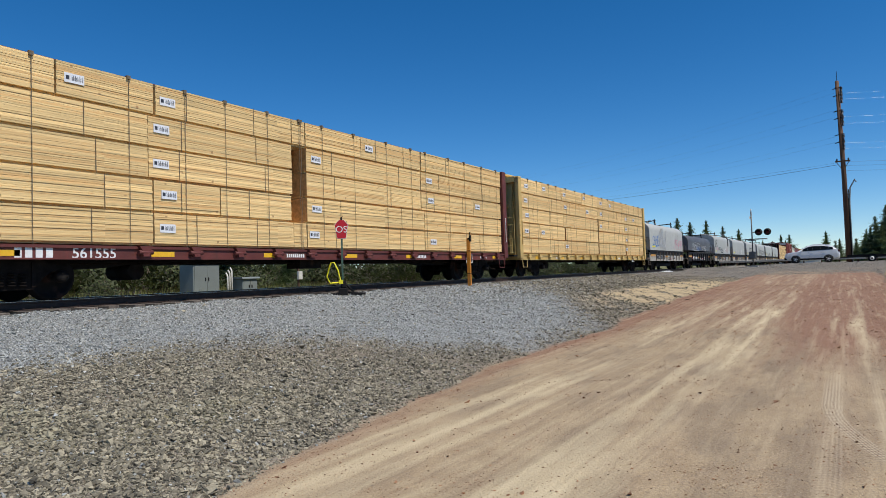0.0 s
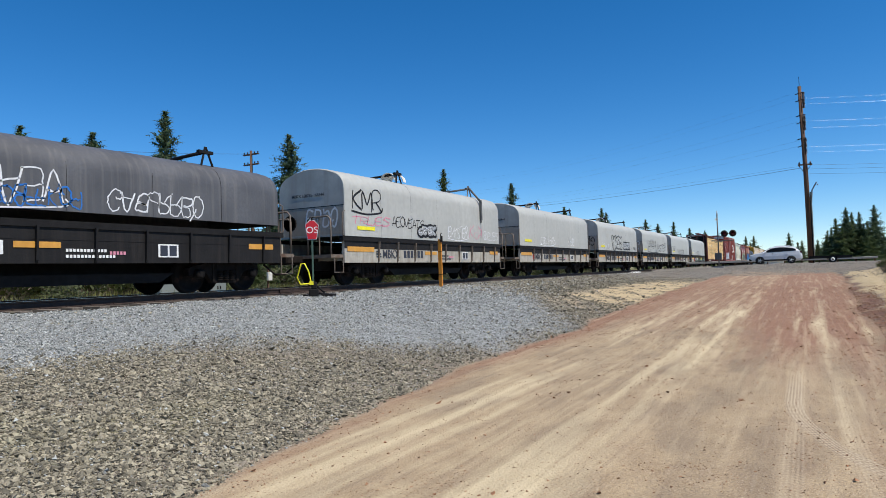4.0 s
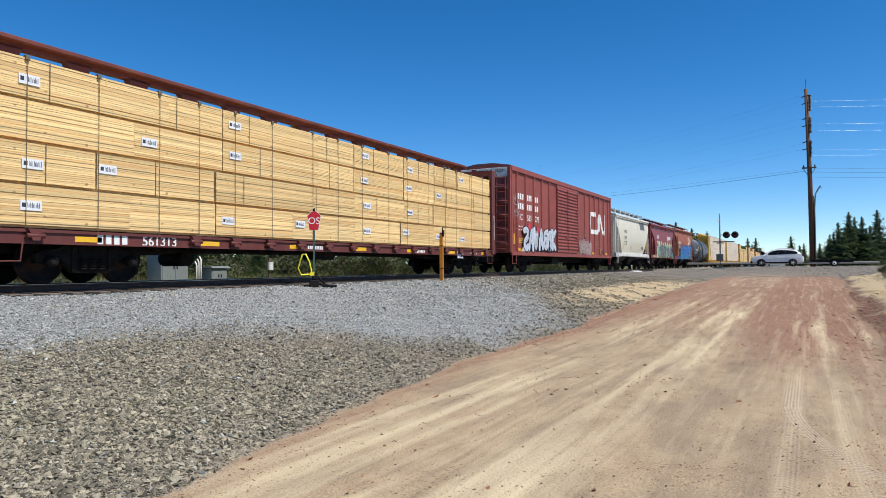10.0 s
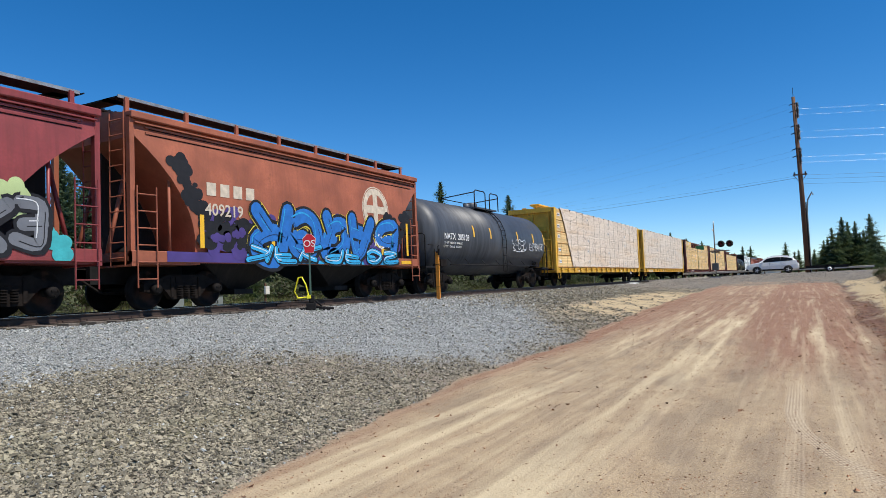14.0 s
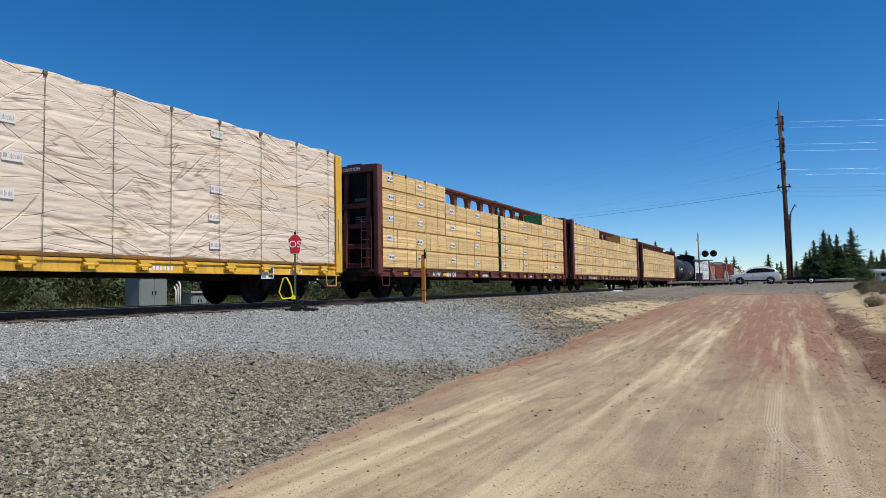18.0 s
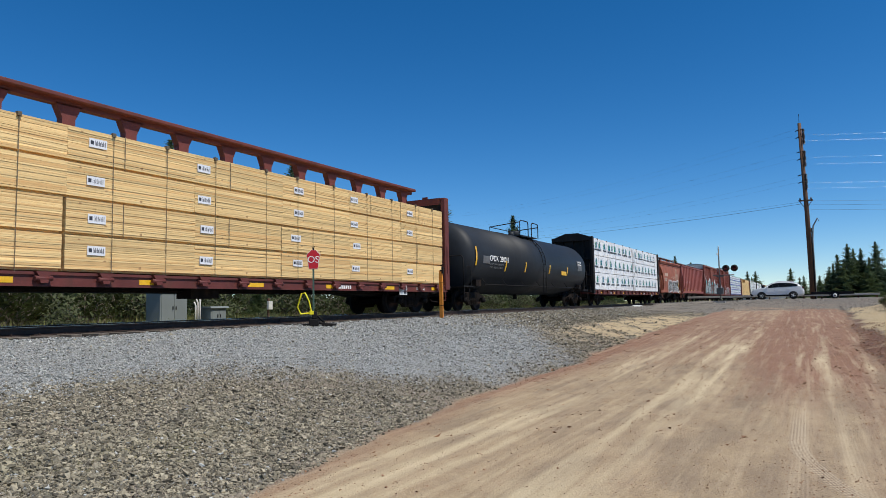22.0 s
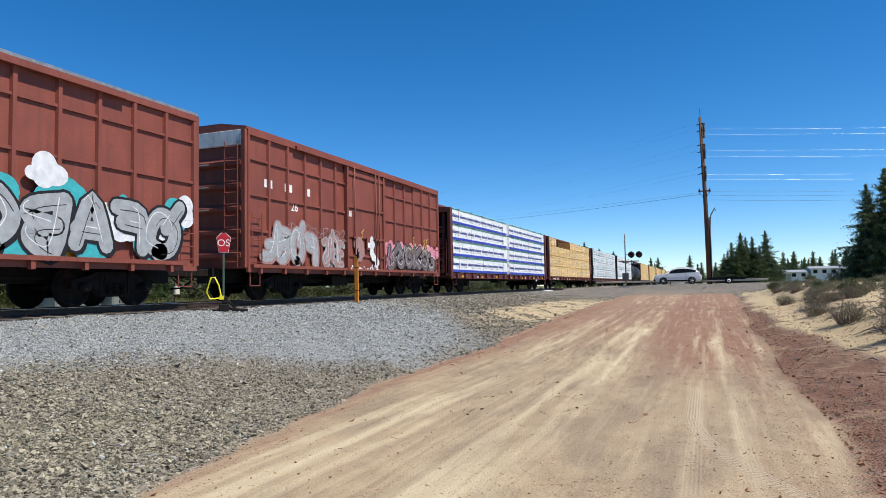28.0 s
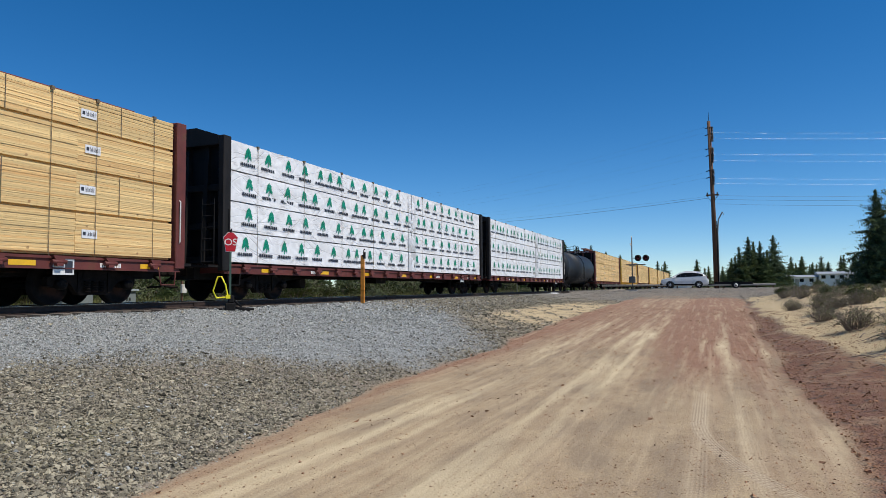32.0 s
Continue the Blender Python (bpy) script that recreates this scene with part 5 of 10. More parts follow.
# freight cars; each is built about the middle of its floor plan, near side towards +x
def centerbeam(u0, u1, paint, name_label, load, seed=0, number="", beam_m=None, mark_m=None, top=4.66, deck_m=None, mark="", at=3.05):
    half = (u1 - u0) / 2
    car = thing("centerbeam_flatcar", name_label, "freight car", (XC, (u0 + u1) / 2, 0), "cars of the freight train")
    bm_ = beam_m or paint
    s = Shape()
    s.box(-1.38, 1.38, -half, half, 1.0, 1.06)
    for x in (-1.36, 1.36):
        s.box(x - 0.025, x + 0.025, -half - 0.2, half + 0.2, 0.80, 1.0)
        s.box(x - 0.09, x + 0.06, -half - 0.2, half + 0.2, 1.0, 1.04)
        s.box(x - 0.09, x + 0.05, -half - 0.2, half + 0.2, 0.78, 0.81)
    n = 16
    for i in range(n + 1):
        y = -half + 2 * half * i / n
        s.box(-1.33, 1.33, y - 0.06, y + 0.06, 0.80, 1.0)
    part("deck", s, [deck_m or paint], car)
    s = Shape().prism([(-half - 0.3, 0.62), (-half + 4.2, 0.62), (-half + 5.0, 0.70), (half - 5.0, 0.70), (half - 4.2, 0.62), (half + 0.3, 0.62), (half + 0.3, 0.96), (-half - 0.3, 0.96)], "x", -0.42, 0.42)
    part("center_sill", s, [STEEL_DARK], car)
    s = Shape().box(-0.30, 0.30, -half + 0.3, half - 0.3, 4.90, 5.0, c=0.02).box(-0.10, 0.10, -half + 0.3, half - 0.3, 4.80, 4.90)
    s.box(-0.05, 0.05, -half + 0.3, half - 0.3, 2.55, 2.65)
    part("top_chord", s, [bm_], car)
    post = Shape()
    post.prism([(-0.30, 4.84), (-0.15, 4.52), (-0.12, 1.06), (0.12, 1.06), (0.15, 4.52), (0.30, 4.84)], "x", -0.10, 0.10)
    pm = post.mesh("beam_post", [bm_])
    n = 14
    for i in range(n):
        part("beam_post", pm, None, car, at=(0, -half + 0.9 + (2 * half - 1.8) * i / (n - 1), 0))
    flat = paint in (RED_CAR, YELLOW_CAR, YELLOW_FADED)
    peak = top + 0.006 if flat else 5.0
    for d in (-1, 1):
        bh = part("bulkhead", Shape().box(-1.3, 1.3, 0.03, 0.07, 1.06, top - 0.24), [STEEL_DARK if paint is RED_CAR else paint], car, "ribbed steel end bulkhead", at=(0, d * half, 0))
        if d < 0:
            bh.rotation_euler = (0, 0, math.pi)
        for x in (-1.36, 1.36):
            part("corner_post", Shape().box(x - 0.10, x + 0.10, 0.0, 0.32, 0.86, top, c=0.02), [paint], bh)
        part("top_plate", Shape().prism([(-1.25, top - 0.26), (1.25, top - 0.26), (1.25, top + 0.005), (0.45, peak), (-0.45, peak), (-1.25, top + 0.005)], "y", 0.0, 0.32), [paint], bh)
        for x in (-0.98, 0.0) if flat else (-0.72, 0.0, 0.72):
            part("rib", Shape().prism([(0.07, 1.1), (0.34, 1.1), (0.16, top - 0.26), (0.07, top - 0.26)], "x", x - 0.07, x + 0.07), [paint], bh)
        if peak < 5.0:
            for x in (-0.5, 0.5):
                part("lug", Shape().box(x - 0.12, x + 0.12, 0.06, 0.10, top, top + 0.10), [paint], bh)
        for z in (1.08, 1.78, 2.52, 3.26) if flat else (1.08, 2.05, 3.15):
            e = (0.90, 0.86) if flat else (1.255, 1.255)
            part("stringer", Shape().box(-e[0], e[1], 0.071, 0.24 - 0.03 * (z > 2), z, z + 0.19, c=0.015), [paint], bh)
        if paint is RED_CAR and d < 0:
            o = words("CAUTION", 0.17, 0, 0, 0, WHITE_PRINT, car, "end_print")
            o.matrix_basis = Matrix.Translation((-0.05, -half - 0.324, top - 0.19)) @ Matrix.Rotation(math.pi / 2, 4, "X") @ Matrix.Diagonal((0.17, 0.17, 1, 1))
            for k in range(3):
                part("end_print", Shape().box(-0.95, -0.15 - 0.06 * k, -half - 0.324, -half - 0.321, top - 0.09 - 0.05 * k, top - 0.065 - 0.05 * k), [WHITE_PRINT], car)
            for k in range(5):
                part("end_print", Shape().box(0.30 + 0.02 * (k % 2), 1.05 - 0.07 * (k % 3), -half - 0.074, -half - 0.0705, 3.52 - 0.09 * k - 0.5 * (k > 0), 3.56 - 0.09 * k - 0.5 * (k > 0) + 0.08 * (k == 0)), [GREY_PRINT], car)
        s = Shape()
        end_ladder(s, d * (half + 0.42), 0.80, 1.22, 0.95, 2.9, 6)
        part("ladder", s, [paint], car)
        part("grab_iron", Shape().rod([(1.42, d * (half + 0.1), 1.5), (1.49, d * (half + 0.1), 1.55), (1.49, d * (half + 0.1), 2.6), (1.42, d * (half + 0.1), 2.65)], 0.018, 5), [WHITE_STEEL if seed % 2 else paint], car)
        part("stirrup", Shape().rod([(1.40, d * (half - 0.5), 0.80), (1.42, d * (half - 0.45), 0.45), (1.42, d * (half + 0.0), 0.45), (1.40, d * (half + 0.05), 0.80)], 0.018, 5), [paint], car)
        s = Shape().box(-1.3, 1.3, *sorted((d * (half + 0.32), d * (half + 0.72))), 0.95, 1.02)
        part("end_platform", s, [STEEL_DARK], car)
    wm = Shape().prism([(-0.16, 1.06), (0.16, 1.06), (0.10, 0.97), (0.07, 0.84), (-0.07, 0.84), (-0.10, 0.97)], "x", 1.39, 1.50).rod([(1.46, -0.17, 0.93), (1.46, 0.17, 0.93)], 0.05, 8).mesh("winch", [deck_m or paint])
    n = 17
    for i in range(n):
        y = 0.7 + (2 * half - 1.4) * i / (n - 1)
        if not (number and at - 1.3 < y < at + 1.25 and abs(y - at + 0.15) > 0.2):
            part("winch", wm, None, car, at=(0, y - half, 0))
    for i in range(7):
        y = -half + 1.3 + (2 * half - 2.6) * i / 6
        panel(car, y + 0.22, y + 0.80, 0.84, 0.95, 1.386, REFLECT, "reflector", "yellow reflective stripe")
    for y, w in ((-half * (0.20 if number else 0.62), 0.7), (half * 0.35, 0.9), (half * 0.8, 0.6)):
        bars(car, y, 0.84, 1.386, w, 0.10, 9, mark_m or WHITE_PRINT)
    part("data_panel", Shape().box(1.39, 1.40, half - 3.4, half - 2.9, 0.66, 1.0).box(1.40, 1.404, half - 3.36, half - 3.16, 0.84, 0.96, 1).box(1.40, 1.404, half - 3.12, half - 2.94, 0.70, 0.96, 1), [WHITE_PRINT, INK], car, "small white data panel")
    if number:
        words(number, 0.31, -half + at, 0.80, 1.387, mark_m or WHITE_PRINT, car)
        if mark:
            words(mark, 0.31, -half + at - 1.25, 0.80, 1.387, mark_m or WHITE_PRINT, car)
        else:
            bars(car, -half + at - 1.05, 0.80, 1.387, 0.75, 0.215, 4, mark_m or WHITE_PRINT)
    s = Shape().rod([(-0.3, -half + 5, 0.55), (0.55, -half + 5, 0.55)], 0.2, 12).box(0.4, 0.9, -1.2, -0.3, 0.55, 0.8)
    s.rod([(0.62, -half + 2, 0.72), (0.62, half - 2, 0.72)], 0.025, 5)
    part("brake_gear", s, [TRUCK], car)
    running_gear(car, half, 2.1, half + 0.35)
    load(car, half)
    return car


def coil_car(u0, hood_m, end_m, sill_m, paint_m, label, scrawl=(), dark=False):
    L = 12.25
    half = L / 2
    car = thing("covered_coil_car", label, "freight car", (XC, u0 + half, 0), "cars of the freight train")
    # hood: arched section closed by flat ends
    w, zb, zt = 1.36, (1.58 if not dark else 1.75), (3.85 if not dark else 3.35)
    rr, crown = 0.58, 0.15
    zs = zt - crown - rr
    right = [(w, zb), (w, zs)] + [(w - rr + rr * math.cos(q), zs + rr * math.sin(q)) for q in (0.22, 0.45, 0.68, 0.9, 1.12, 1.34)]
    right += [(x, zt - crown * (x / (w - rr + 0.12)) ** 2) for x in (0.66, 0.4, 0.2)]
    sec = right + [(0.0, zt)] + [(-x, z) for x, z in reversed(right)]
    s = Shape()
    ys = [-half + 0.05, -half + 0.12] + [-half + 0.12 + (L - 0.24) * i / 6 for i in range(1, 6)] + [half - 0.12, half - 0.05]
    n = len(sec)
    v = []
    for i, y in enumerate(ys):
        k = 0.985 if i in (0, len(ys) - 1) else 1.0
        v += [(x * k, y, zb + (z - zb) * k) for x, z in sec]
    s.add(v, [(i * n + j, i * n + j + 1, (i + 1) * n + j + 1, (i + 1) * n + j) for i in range(len(ys) - 1) for j in range(n - 1)], 0, True)
    s.f += [tuple(range(n))[::-1], tuple((len(ys) - 1) * n + j for j in range(n))]
    s.m += [1, 1]
    s.s += [False, False]
    part("hood", s, [hood_m, end_m], car, "arched steel hood over the load")
    for i in range(1, 6):
        y = -half + 0.12 + (L - 0.24) * i / 6
        s = Shape()
        full = i in (2, 5)
        pts = [(x * 1.003, z + 0.003) for x, z in (sec if full else sec[:3])]
        g = 0.007 if full else 0.004
        vv = [(x, y - g, z) for x, z in pts] + [(x, y + g, z) for x, z in pts]
        s.add(vv, [(j, j + 1, len(pts) + j + 1, len(pts) + j) for j in range(len(pts) - 1)])
        part("seam", s, [GREY_PRINT if not dark else STEEL_DARK], car)
    # lifting frames on the roof: a cross bar carried on two legs
    for y in (-half + 0.12 + (L - 0.24) / 3, half - 0.12 - (L - 0.24) / 6):
        s = Shape().rod([(0.84, y - 0.16, zt - 0.18), (0.78, y + 0.04, zt + 0.36)], 0.03, 5).rod([(0.84, y + 0.24, zt - 0.18), (0.78, y + 0.06, zt + 0.36)], 0.03, 5)
        s.box(0.74, 0.84, y - 0.20, y + 0.26, zt + 0.18, zt + 0.26).rod([(0.80, y, zt + 0.22), (-0.80, y, zt + 0.14)], 0.045, 6).rod([(-0.80, y, zt + 0.14), (-0.84, y, zt - 0.14)], 0.04, 5)
        if int(u0) == 82 and y > 0:
            s.box(1.36, 1.46, y - 0.05, y + 0.05, zt - 1.25, zt - 0.35).rod([(1.41, y, zt - 0.40), (0.85, y, zt + 0.25)], 0.05, 6).rod([(1.41, y, zt - 1.2), (1.41, y, zt - 1.35)], 0.03, 6)
        part("lifting_frame", s, [STEEL_DARK if not (int(u0) == 82 and y > 0) else MAST], car)
    if not dark:
        arc = [(0.34 * math.cos(q), 0.34 * math.sin(q)) for q in [math.pi * (0.02 + 0.96 * k / 12) for k in range(13)]]
        out = [(0.45 + p, zt - 0.06 + q) for p, q in arc] + [(0.45 + p * 0.93, zt - 0.06 + q * 0.93) for p, q in reversed(arc)]
        br = part("roof_bracket", Shape().prism(out, "y", -2.15, -1.95), [WHITE_STEEL], car, "curved guide bracket on the roof")
        part("guide_hoop", Shape().prism(out, "y", -1.55, -1.35), [WHITE_STEEL], br)
        part("guide_plate", Shape().prism([p for p in out if p[0] < 0.42], "y", -1.95, -1.55), [WHITE_STEEL], br)
        bars(car, -2.5, zt - crown - 0.18, 1.02, 1.6, 0.07, 14, GREY_PRINT)
    # deck and side sills
    s = Shape().box(-1.30, 1.30, -half, half, 0.80, 0.95)
    for x in (-1.30, 1.30):
        s.box(x - 0.05, x + 0.05, -half, half, 0.72, 1.42)
    part("side_sill", s, [sill_m], car)
    s = Shape()
    for x in (-1.36, 1.36):
        s.box(x - 0.12, x + 0.03, -half - 0.1, half + 0.1, 1.42, 1.56)
    part("top_sill", s, [STEEL_DARK], car)
    # black strip below the top sill: the sill's shadow laid on as colour
    s = Shape().box(1.352, 1.356, -half, half, 1.18, 1.42)
    part("upper_panel", s, [BLACK_CAR], car)
    pm = Shape().prism([(1.35, 0.72), (1.40, 0.78), (1.44, 1.44), (1.35, 1.44)], "y", -0.022, 0.022).mesh("stake_post", [RAIL_BROWN if not dark else paint_m])
    for i in range(9):
        part("stake_post", pm, None, car, at=(0, -half + 1.9 + (L - 2.6) * i / 8, 0))
    panel(car, -half + 0.15, -half + 1.65, 1.08, 1.24, 1.358, REFLECT if int(u0) == 155 else ORANGE_STRIPE, "reflector", "orange-yellow reflective stripe")
    panel(car, half - 1.2, half - 0.3, 1.08, 1.22, 1.358, ORANGE_STRIPE, "reflector")
    panel(car, -half + 5.1, -half + 6.0, 1.02, 1.14, 1.358, ORANGE_STRIPE, "reflector")
    if int(u0) != 155:
        words("MBKX", 0.40, -half + 2.15, 0.88, 1.358, INK if not dark else WHITE_PRINT, car, "reporting_mark")
    bars(car, -half + 3.55, 0.89, 1.358, 1.45, 0.26, 6, INK if not dark else WHITE_PRINT)
    bars(car, -half + 6.1, 0.95, 1.358, 0.9, 0.06, 12, INK if not dark else WHITE_PRINT)
    bars(car, -half + 6.1, 0.83, 1.358, 1.1, 0.06, 14, INK if not dark else WHITE_PRINT)
    for q in range(3):
        panel(car, -half + 1.78, -half + 2.08 - 0.04 * q, 0.90 + 0.085 * q, 0.955 + 0.085 * q, 1.3585, SIGN_RED if int(u0) % 2 else INK, "mark_stripe")
    bars(car, half - 5.2, 0.90, 1.358, 0.4, 0.07, 5, SPRAY_PINK)
    part("data_panel", Shape().box(1.358, 1.362, half - 4.0, half - 3.45, 0.85, 1.15).box(1.362, 1.364, half - 3.95, half - 3.75, 0.88, 1.12, 1).box(1.362, 1.364, half - 3.70, half - 3.5, 0.88, 1.12, 1), [WHITE_PRINT, INK], car)
    if not dark:
        panel(car, -half + 0.7, -half + 1.7, 1.80, 1.92, 1.372, LIME, "notice", "yellow notice strip")
    if int(u0) == 155:
        # the sill of this car is sprayed over: black with bright flames
        part("sprayed_base", Shape().box(1.3585, 1.360, -half + 2.75, half - 0.35, 0.74, 1.41), [SPRAY_BLACK], car)
        rng = random.Random(29)
        for m, n, w in ((SPRAY_TEAL, 5, 0.11), (SPRAY_YELLOW, 9, 0.045), (SPRAY_YELLOW, 3, 0.09)):
            s = Shape()
            for k in range(n):
                y = -half + 3.0 + 8.2 * (k + rng.random()) / n
                fat_stroke(s, curve([(y, 0.84 + rng.uniform(0, 0.12)), (y + 0.2, 0.98), (y + 0.35, 1.25 + rng.uniform(-0.1, 0.08)), (y + 0.6, 1.12), (y + 0.95, 0.86 + rng.uniform(0, 0.2))]), w * rng.uniform(0.6, 1.2), 1.361 + 0.0004 * (k % 3) + (0.001 if m is SPRAY_YELLOW else 0))
            tagged(part("sprayed_flames", s, [m], car), kind="stuff")
        words("MBKX", 0.40, -half + 2.55, 0.92, 1.364, WHITE_PRINT, car, "reporting_mark")
        bars(car, -half + 4.0, 0.93, 1.365, 1.4, 0.27, 6, WHITE_PRINT)
        panel(car, -half + 1.95, -half + 2.65, 0.80, 1.20, 1.3588, SPRAY_RED, "sprayed_patch")
    s = Shape().box(-0.3, 0.3, -half - 0.2, half + 0.2, 0.50, 0.95)
    s.prism([(-half + 3.2, 0.50), (half - 3.2, 0.50), (half - 3.6, 0.28), (-half + 3.6, 0.28)], "x", -0.9, 0.9)
    part("underframe", s, [STEEL_DARK], car)
    for d in (-1, 1):
        s = Shape().box(-1.3, 1.3, *sorted((d * half, d * (half + 0.62))), 0.88, 0.98)
        part("end_platform", s, [RAIL_BROWN], car)
        s = Shape()
        y = d * (half + 0.55)
        for x0, x1 in ((-1.25, -0.35), (0.35, 1.25)):
            s.rod([(x0, y, 0.95), (x0, y, 2.08), (x0 + 0.1, y, 2.18), (x1 - 0.1, y, 2.18), (x1, y, 2.08), (x1, y, 0.95)], 0.028, 6)
            s.rod([((x0 + x1) / 2, y, 0.95), ((x0 + x1) / 2, y, 2.18)], 0.022, 5)
            part("end_railing", s, [RAIL_BROWN], car)
            s = Shape()
        s.rod([(1.33, y - d * 0.5, 0.9), (1.33, y - d * 0.5, 0.42), (1.33, y - d * 0.05, 0.42), (1.33, y - d * 0.05, 0.9)], 0.02, 5)
        part("stirrup", s, [RAIL_BROWN], car)
        part("grab_iron", Shape().rod([(1.33, d * (half - 0.1), 1.5), (1.38, d * (half + 0.1), 1.6), (1.38, d * (half + 0.1), 2.3), (1.33, d * (half - 0.1), 2.4)], 0.02, 5), [RAIL_BROWN], car)
    s = Shape().lathe([(-0.02, 0.26), (0.02, 0.26), (0.02, 0.23), (-0.02, 0.23)], (-0.6, -half - 0.3, 2.05), "y", 16)
    s.rod([(-0.6, -half - 0.3, 1.8), (-0.6, -half - 0.3, 2.3)], 0.015, 5).rod([(-0.85, -half - 0.3, 2.05), (-0.35, -half - 0.3, 2.05)], 0.015, 5).rod([(-0.6, -half - 0.3, 2.05), (-0.6, -half - 0.3, 0.95)], 0.03, 6)
    part("brake_wheel", s, [TRUCK], car)
    # print, seam and tags on the shaded end
    if not dark:
        o = words("MBKX 168795-168844", 0.145, 0, 0, 0, INK, car, "end_print")
        o.matrix_basis = Matrix.Translation((-0.80, -half + 0.043, 2.92)) @ Matrix.Rotation(math.pi / 2, 4, "X") @ Matrix.Diagonal((0.145, 0.145, 1, 1))
        part("end_seam", Shape().box(-1.33, 1.33, -half + 0.038, -half + 0.06, 2.56, 2.58), [STEEL_DARK], car)
        part("end_sheet", Shape().box(-1.32, 1.32, -half + 0.042, -half + 0.06, 1.66, 2.555), [END_BROWN], car, "browner rust-stained lower end sheet")
        if int(u0) % 2 == 0:
            rng = random.Random(int(u0))
            s = Shape()
            for i, pts in letter_strokes(some_letters(rng, 4), rng, -0.2, 1.1, 1.9, 2.5):
                s.add([], [])
                f = Shape()
                flat_stroke(f, pts, 0.06, 0.0)
                s.add([(y, -half + 0.036, z) for x, y, z in f.v], f.f)
            tagged(part("sprayed_scrawl", s, [SPRAY_WHITE if int(u0) % 4 else SPRAY_BLACK], car), kind="stuff")
    running_gear(car, half, 1.75, half + 0.40)
    for kind, seed, a, b, z0, z1, m, *text in scrawl:
        if kind == "tag":
            big = z1 - z0 > 0.65
            tag_scrawl(car, seed, -half + a, -half + b, z0, z1, 1.366 if z0 > 1.5 else 1.3575, m, 0.06 if big else 0.034, text[0] if text else None)
        else:
            burner(car, seed, -half + a, -half + b, z0, z1, 1.364 if z0 > 1.6 else 1.36, m[0], m[1], m[2], max(4, int((b - a) / 0.75)))
    return car


def boxcar(u0, u1, label, seed, top=5.18, door=(0.40, 0.62), horizontal=False, art=None):
    half = (u1 - u0) / 2
    red = BOX_BROWN if horizontal else BOX_RED
    car = thing("boxcar", label, "freight car", (XC, (u0 + u1) / 2, 0), "cars of the freight train")
    s = Shape().box(-1.38, 1.38, -half, half, 1.0, top - 0.12)
    part("body", s, [red], car)
    s = Shape().prism([(-1.45, top - 0.14), (-1.45, top - 0.06), (-0.5, top + 0.10), (0.5, top + 0.10), (1.45, top - 0.06), (1.45, top - 0.14)], "y", -half - 0.06, half + 0.06)
    part("roof", s, [GALV if seed == 3 else red], car, "low pitched sheet roof")
    d0, d1 = -half + 2 * half * door[0], -half + 2 * half * door[1]
    n = max(8, int(2 * half / (0.98 if horizontal else 1.12)))
    posts = [-half + 0.06 + (2 * half - 0.12) * i / n for i in range(n + 1)]
    if not horizontal:
        posts = [-half + 0.06] + [-half + 0.75 + 1.2 * i for i in range(5)] + [half - 0.75 - 1.15 * i for i in range(6)] + [half - 0.06]
    for y in posts:
        if d0 - 0.1 < y < d1 + 0.1:
            continue
        s = Shape().prism([(1.38, -0.07), (1.46, -0.045), (1.46, 0.045), (1.38, 0.07)], "z", 1.0, top - 0.14)
        part("side_post", s, [red], car, at=(0, y, 0))
    if horizontal:
        part("door_track", Shape().box(1.47, 1.56, max(-half, d0 - 3.4), min(half, d1 + 3.4), top - 0.32, top - 0.20), [red], car)
        for z in (2.1, 3.2, 4.3):
            for a, b in ((-half + 0.1, d0), (d1, half - 0.1)):
                part("side_batten", Shape().box(1.38, 1.435, a, b, z, z + 0.07), [red], car)
    for x0, x1 in ((1.38, 1.47), (-1.47, -1.38)):
        part("bottom_rail", Shape().box(x0, x1, -half, half, 0.86, 1.06), [red], car)
        part("top_rail", Shape().box(x0, x1, -half, half, top - 0.30, top - 0.14), [red], car)
    mid = (d0 + d1) / 2
    if horizontal:
        s = Shape().box(1.39, 1.475, d0, d1, 1.10, top - 0.34, c=0.01)
        dr = part("door", s, [red], car, "plain sliding plug door with battens")
        for z in (1.55, 2.30, 3.45, top - 0.62):
            part("batten", Shape().box(1.475, 1.53, d0 + 0.125, d1 - 0.125, z, z + 0.08), [red], dr)
        for y in (d0, d1 - 0.12):
            part("edge_strip", Shape().box(1.475, 1.54, y, y + 0.12, 1.1, top - 0.34), [red], dr)
        for y in (d0 + 0.55, d1 - 0.55, d1 - 0.85):
            part("lock_rod", Shape().rod([(1.56, y, 1.12), (1.56, y, top - 0.30)], 0.028, 6).box(1.53, 1.59, y - 0.12, y + 0.12, 2.26, 2.34), [red], dr)
        part("lock_box", Shape().box(1.53, 1.60, mid - 0.12, mid + 0.12, 1.85, 2.35, c=0.01), [red], dr)
        part("card", Shape().box(1.602, 1.606, mid - 0.08, mid + 0.08, 1.95, 2.15), [WHITE_PRINT], dr)
        bars(dr, d0 + 0.15, 3.1, 1.477, 0.3, 0.22, 4, WHITE_PRINT)
        part("lower_ledge", Shape().box(1.47, 1.60, -half + 0.1, half - 0.5, 1.0, 1.10), [red], car)
        for k in range(12):
            part("ledge_bracket", Shape().box(1.47, 1.58, -0.05, 0.05, 0.82, 1.0), [red], car, at=(0, -half + 0.5 + (2 * half - 1.5) * k / 11, 0))
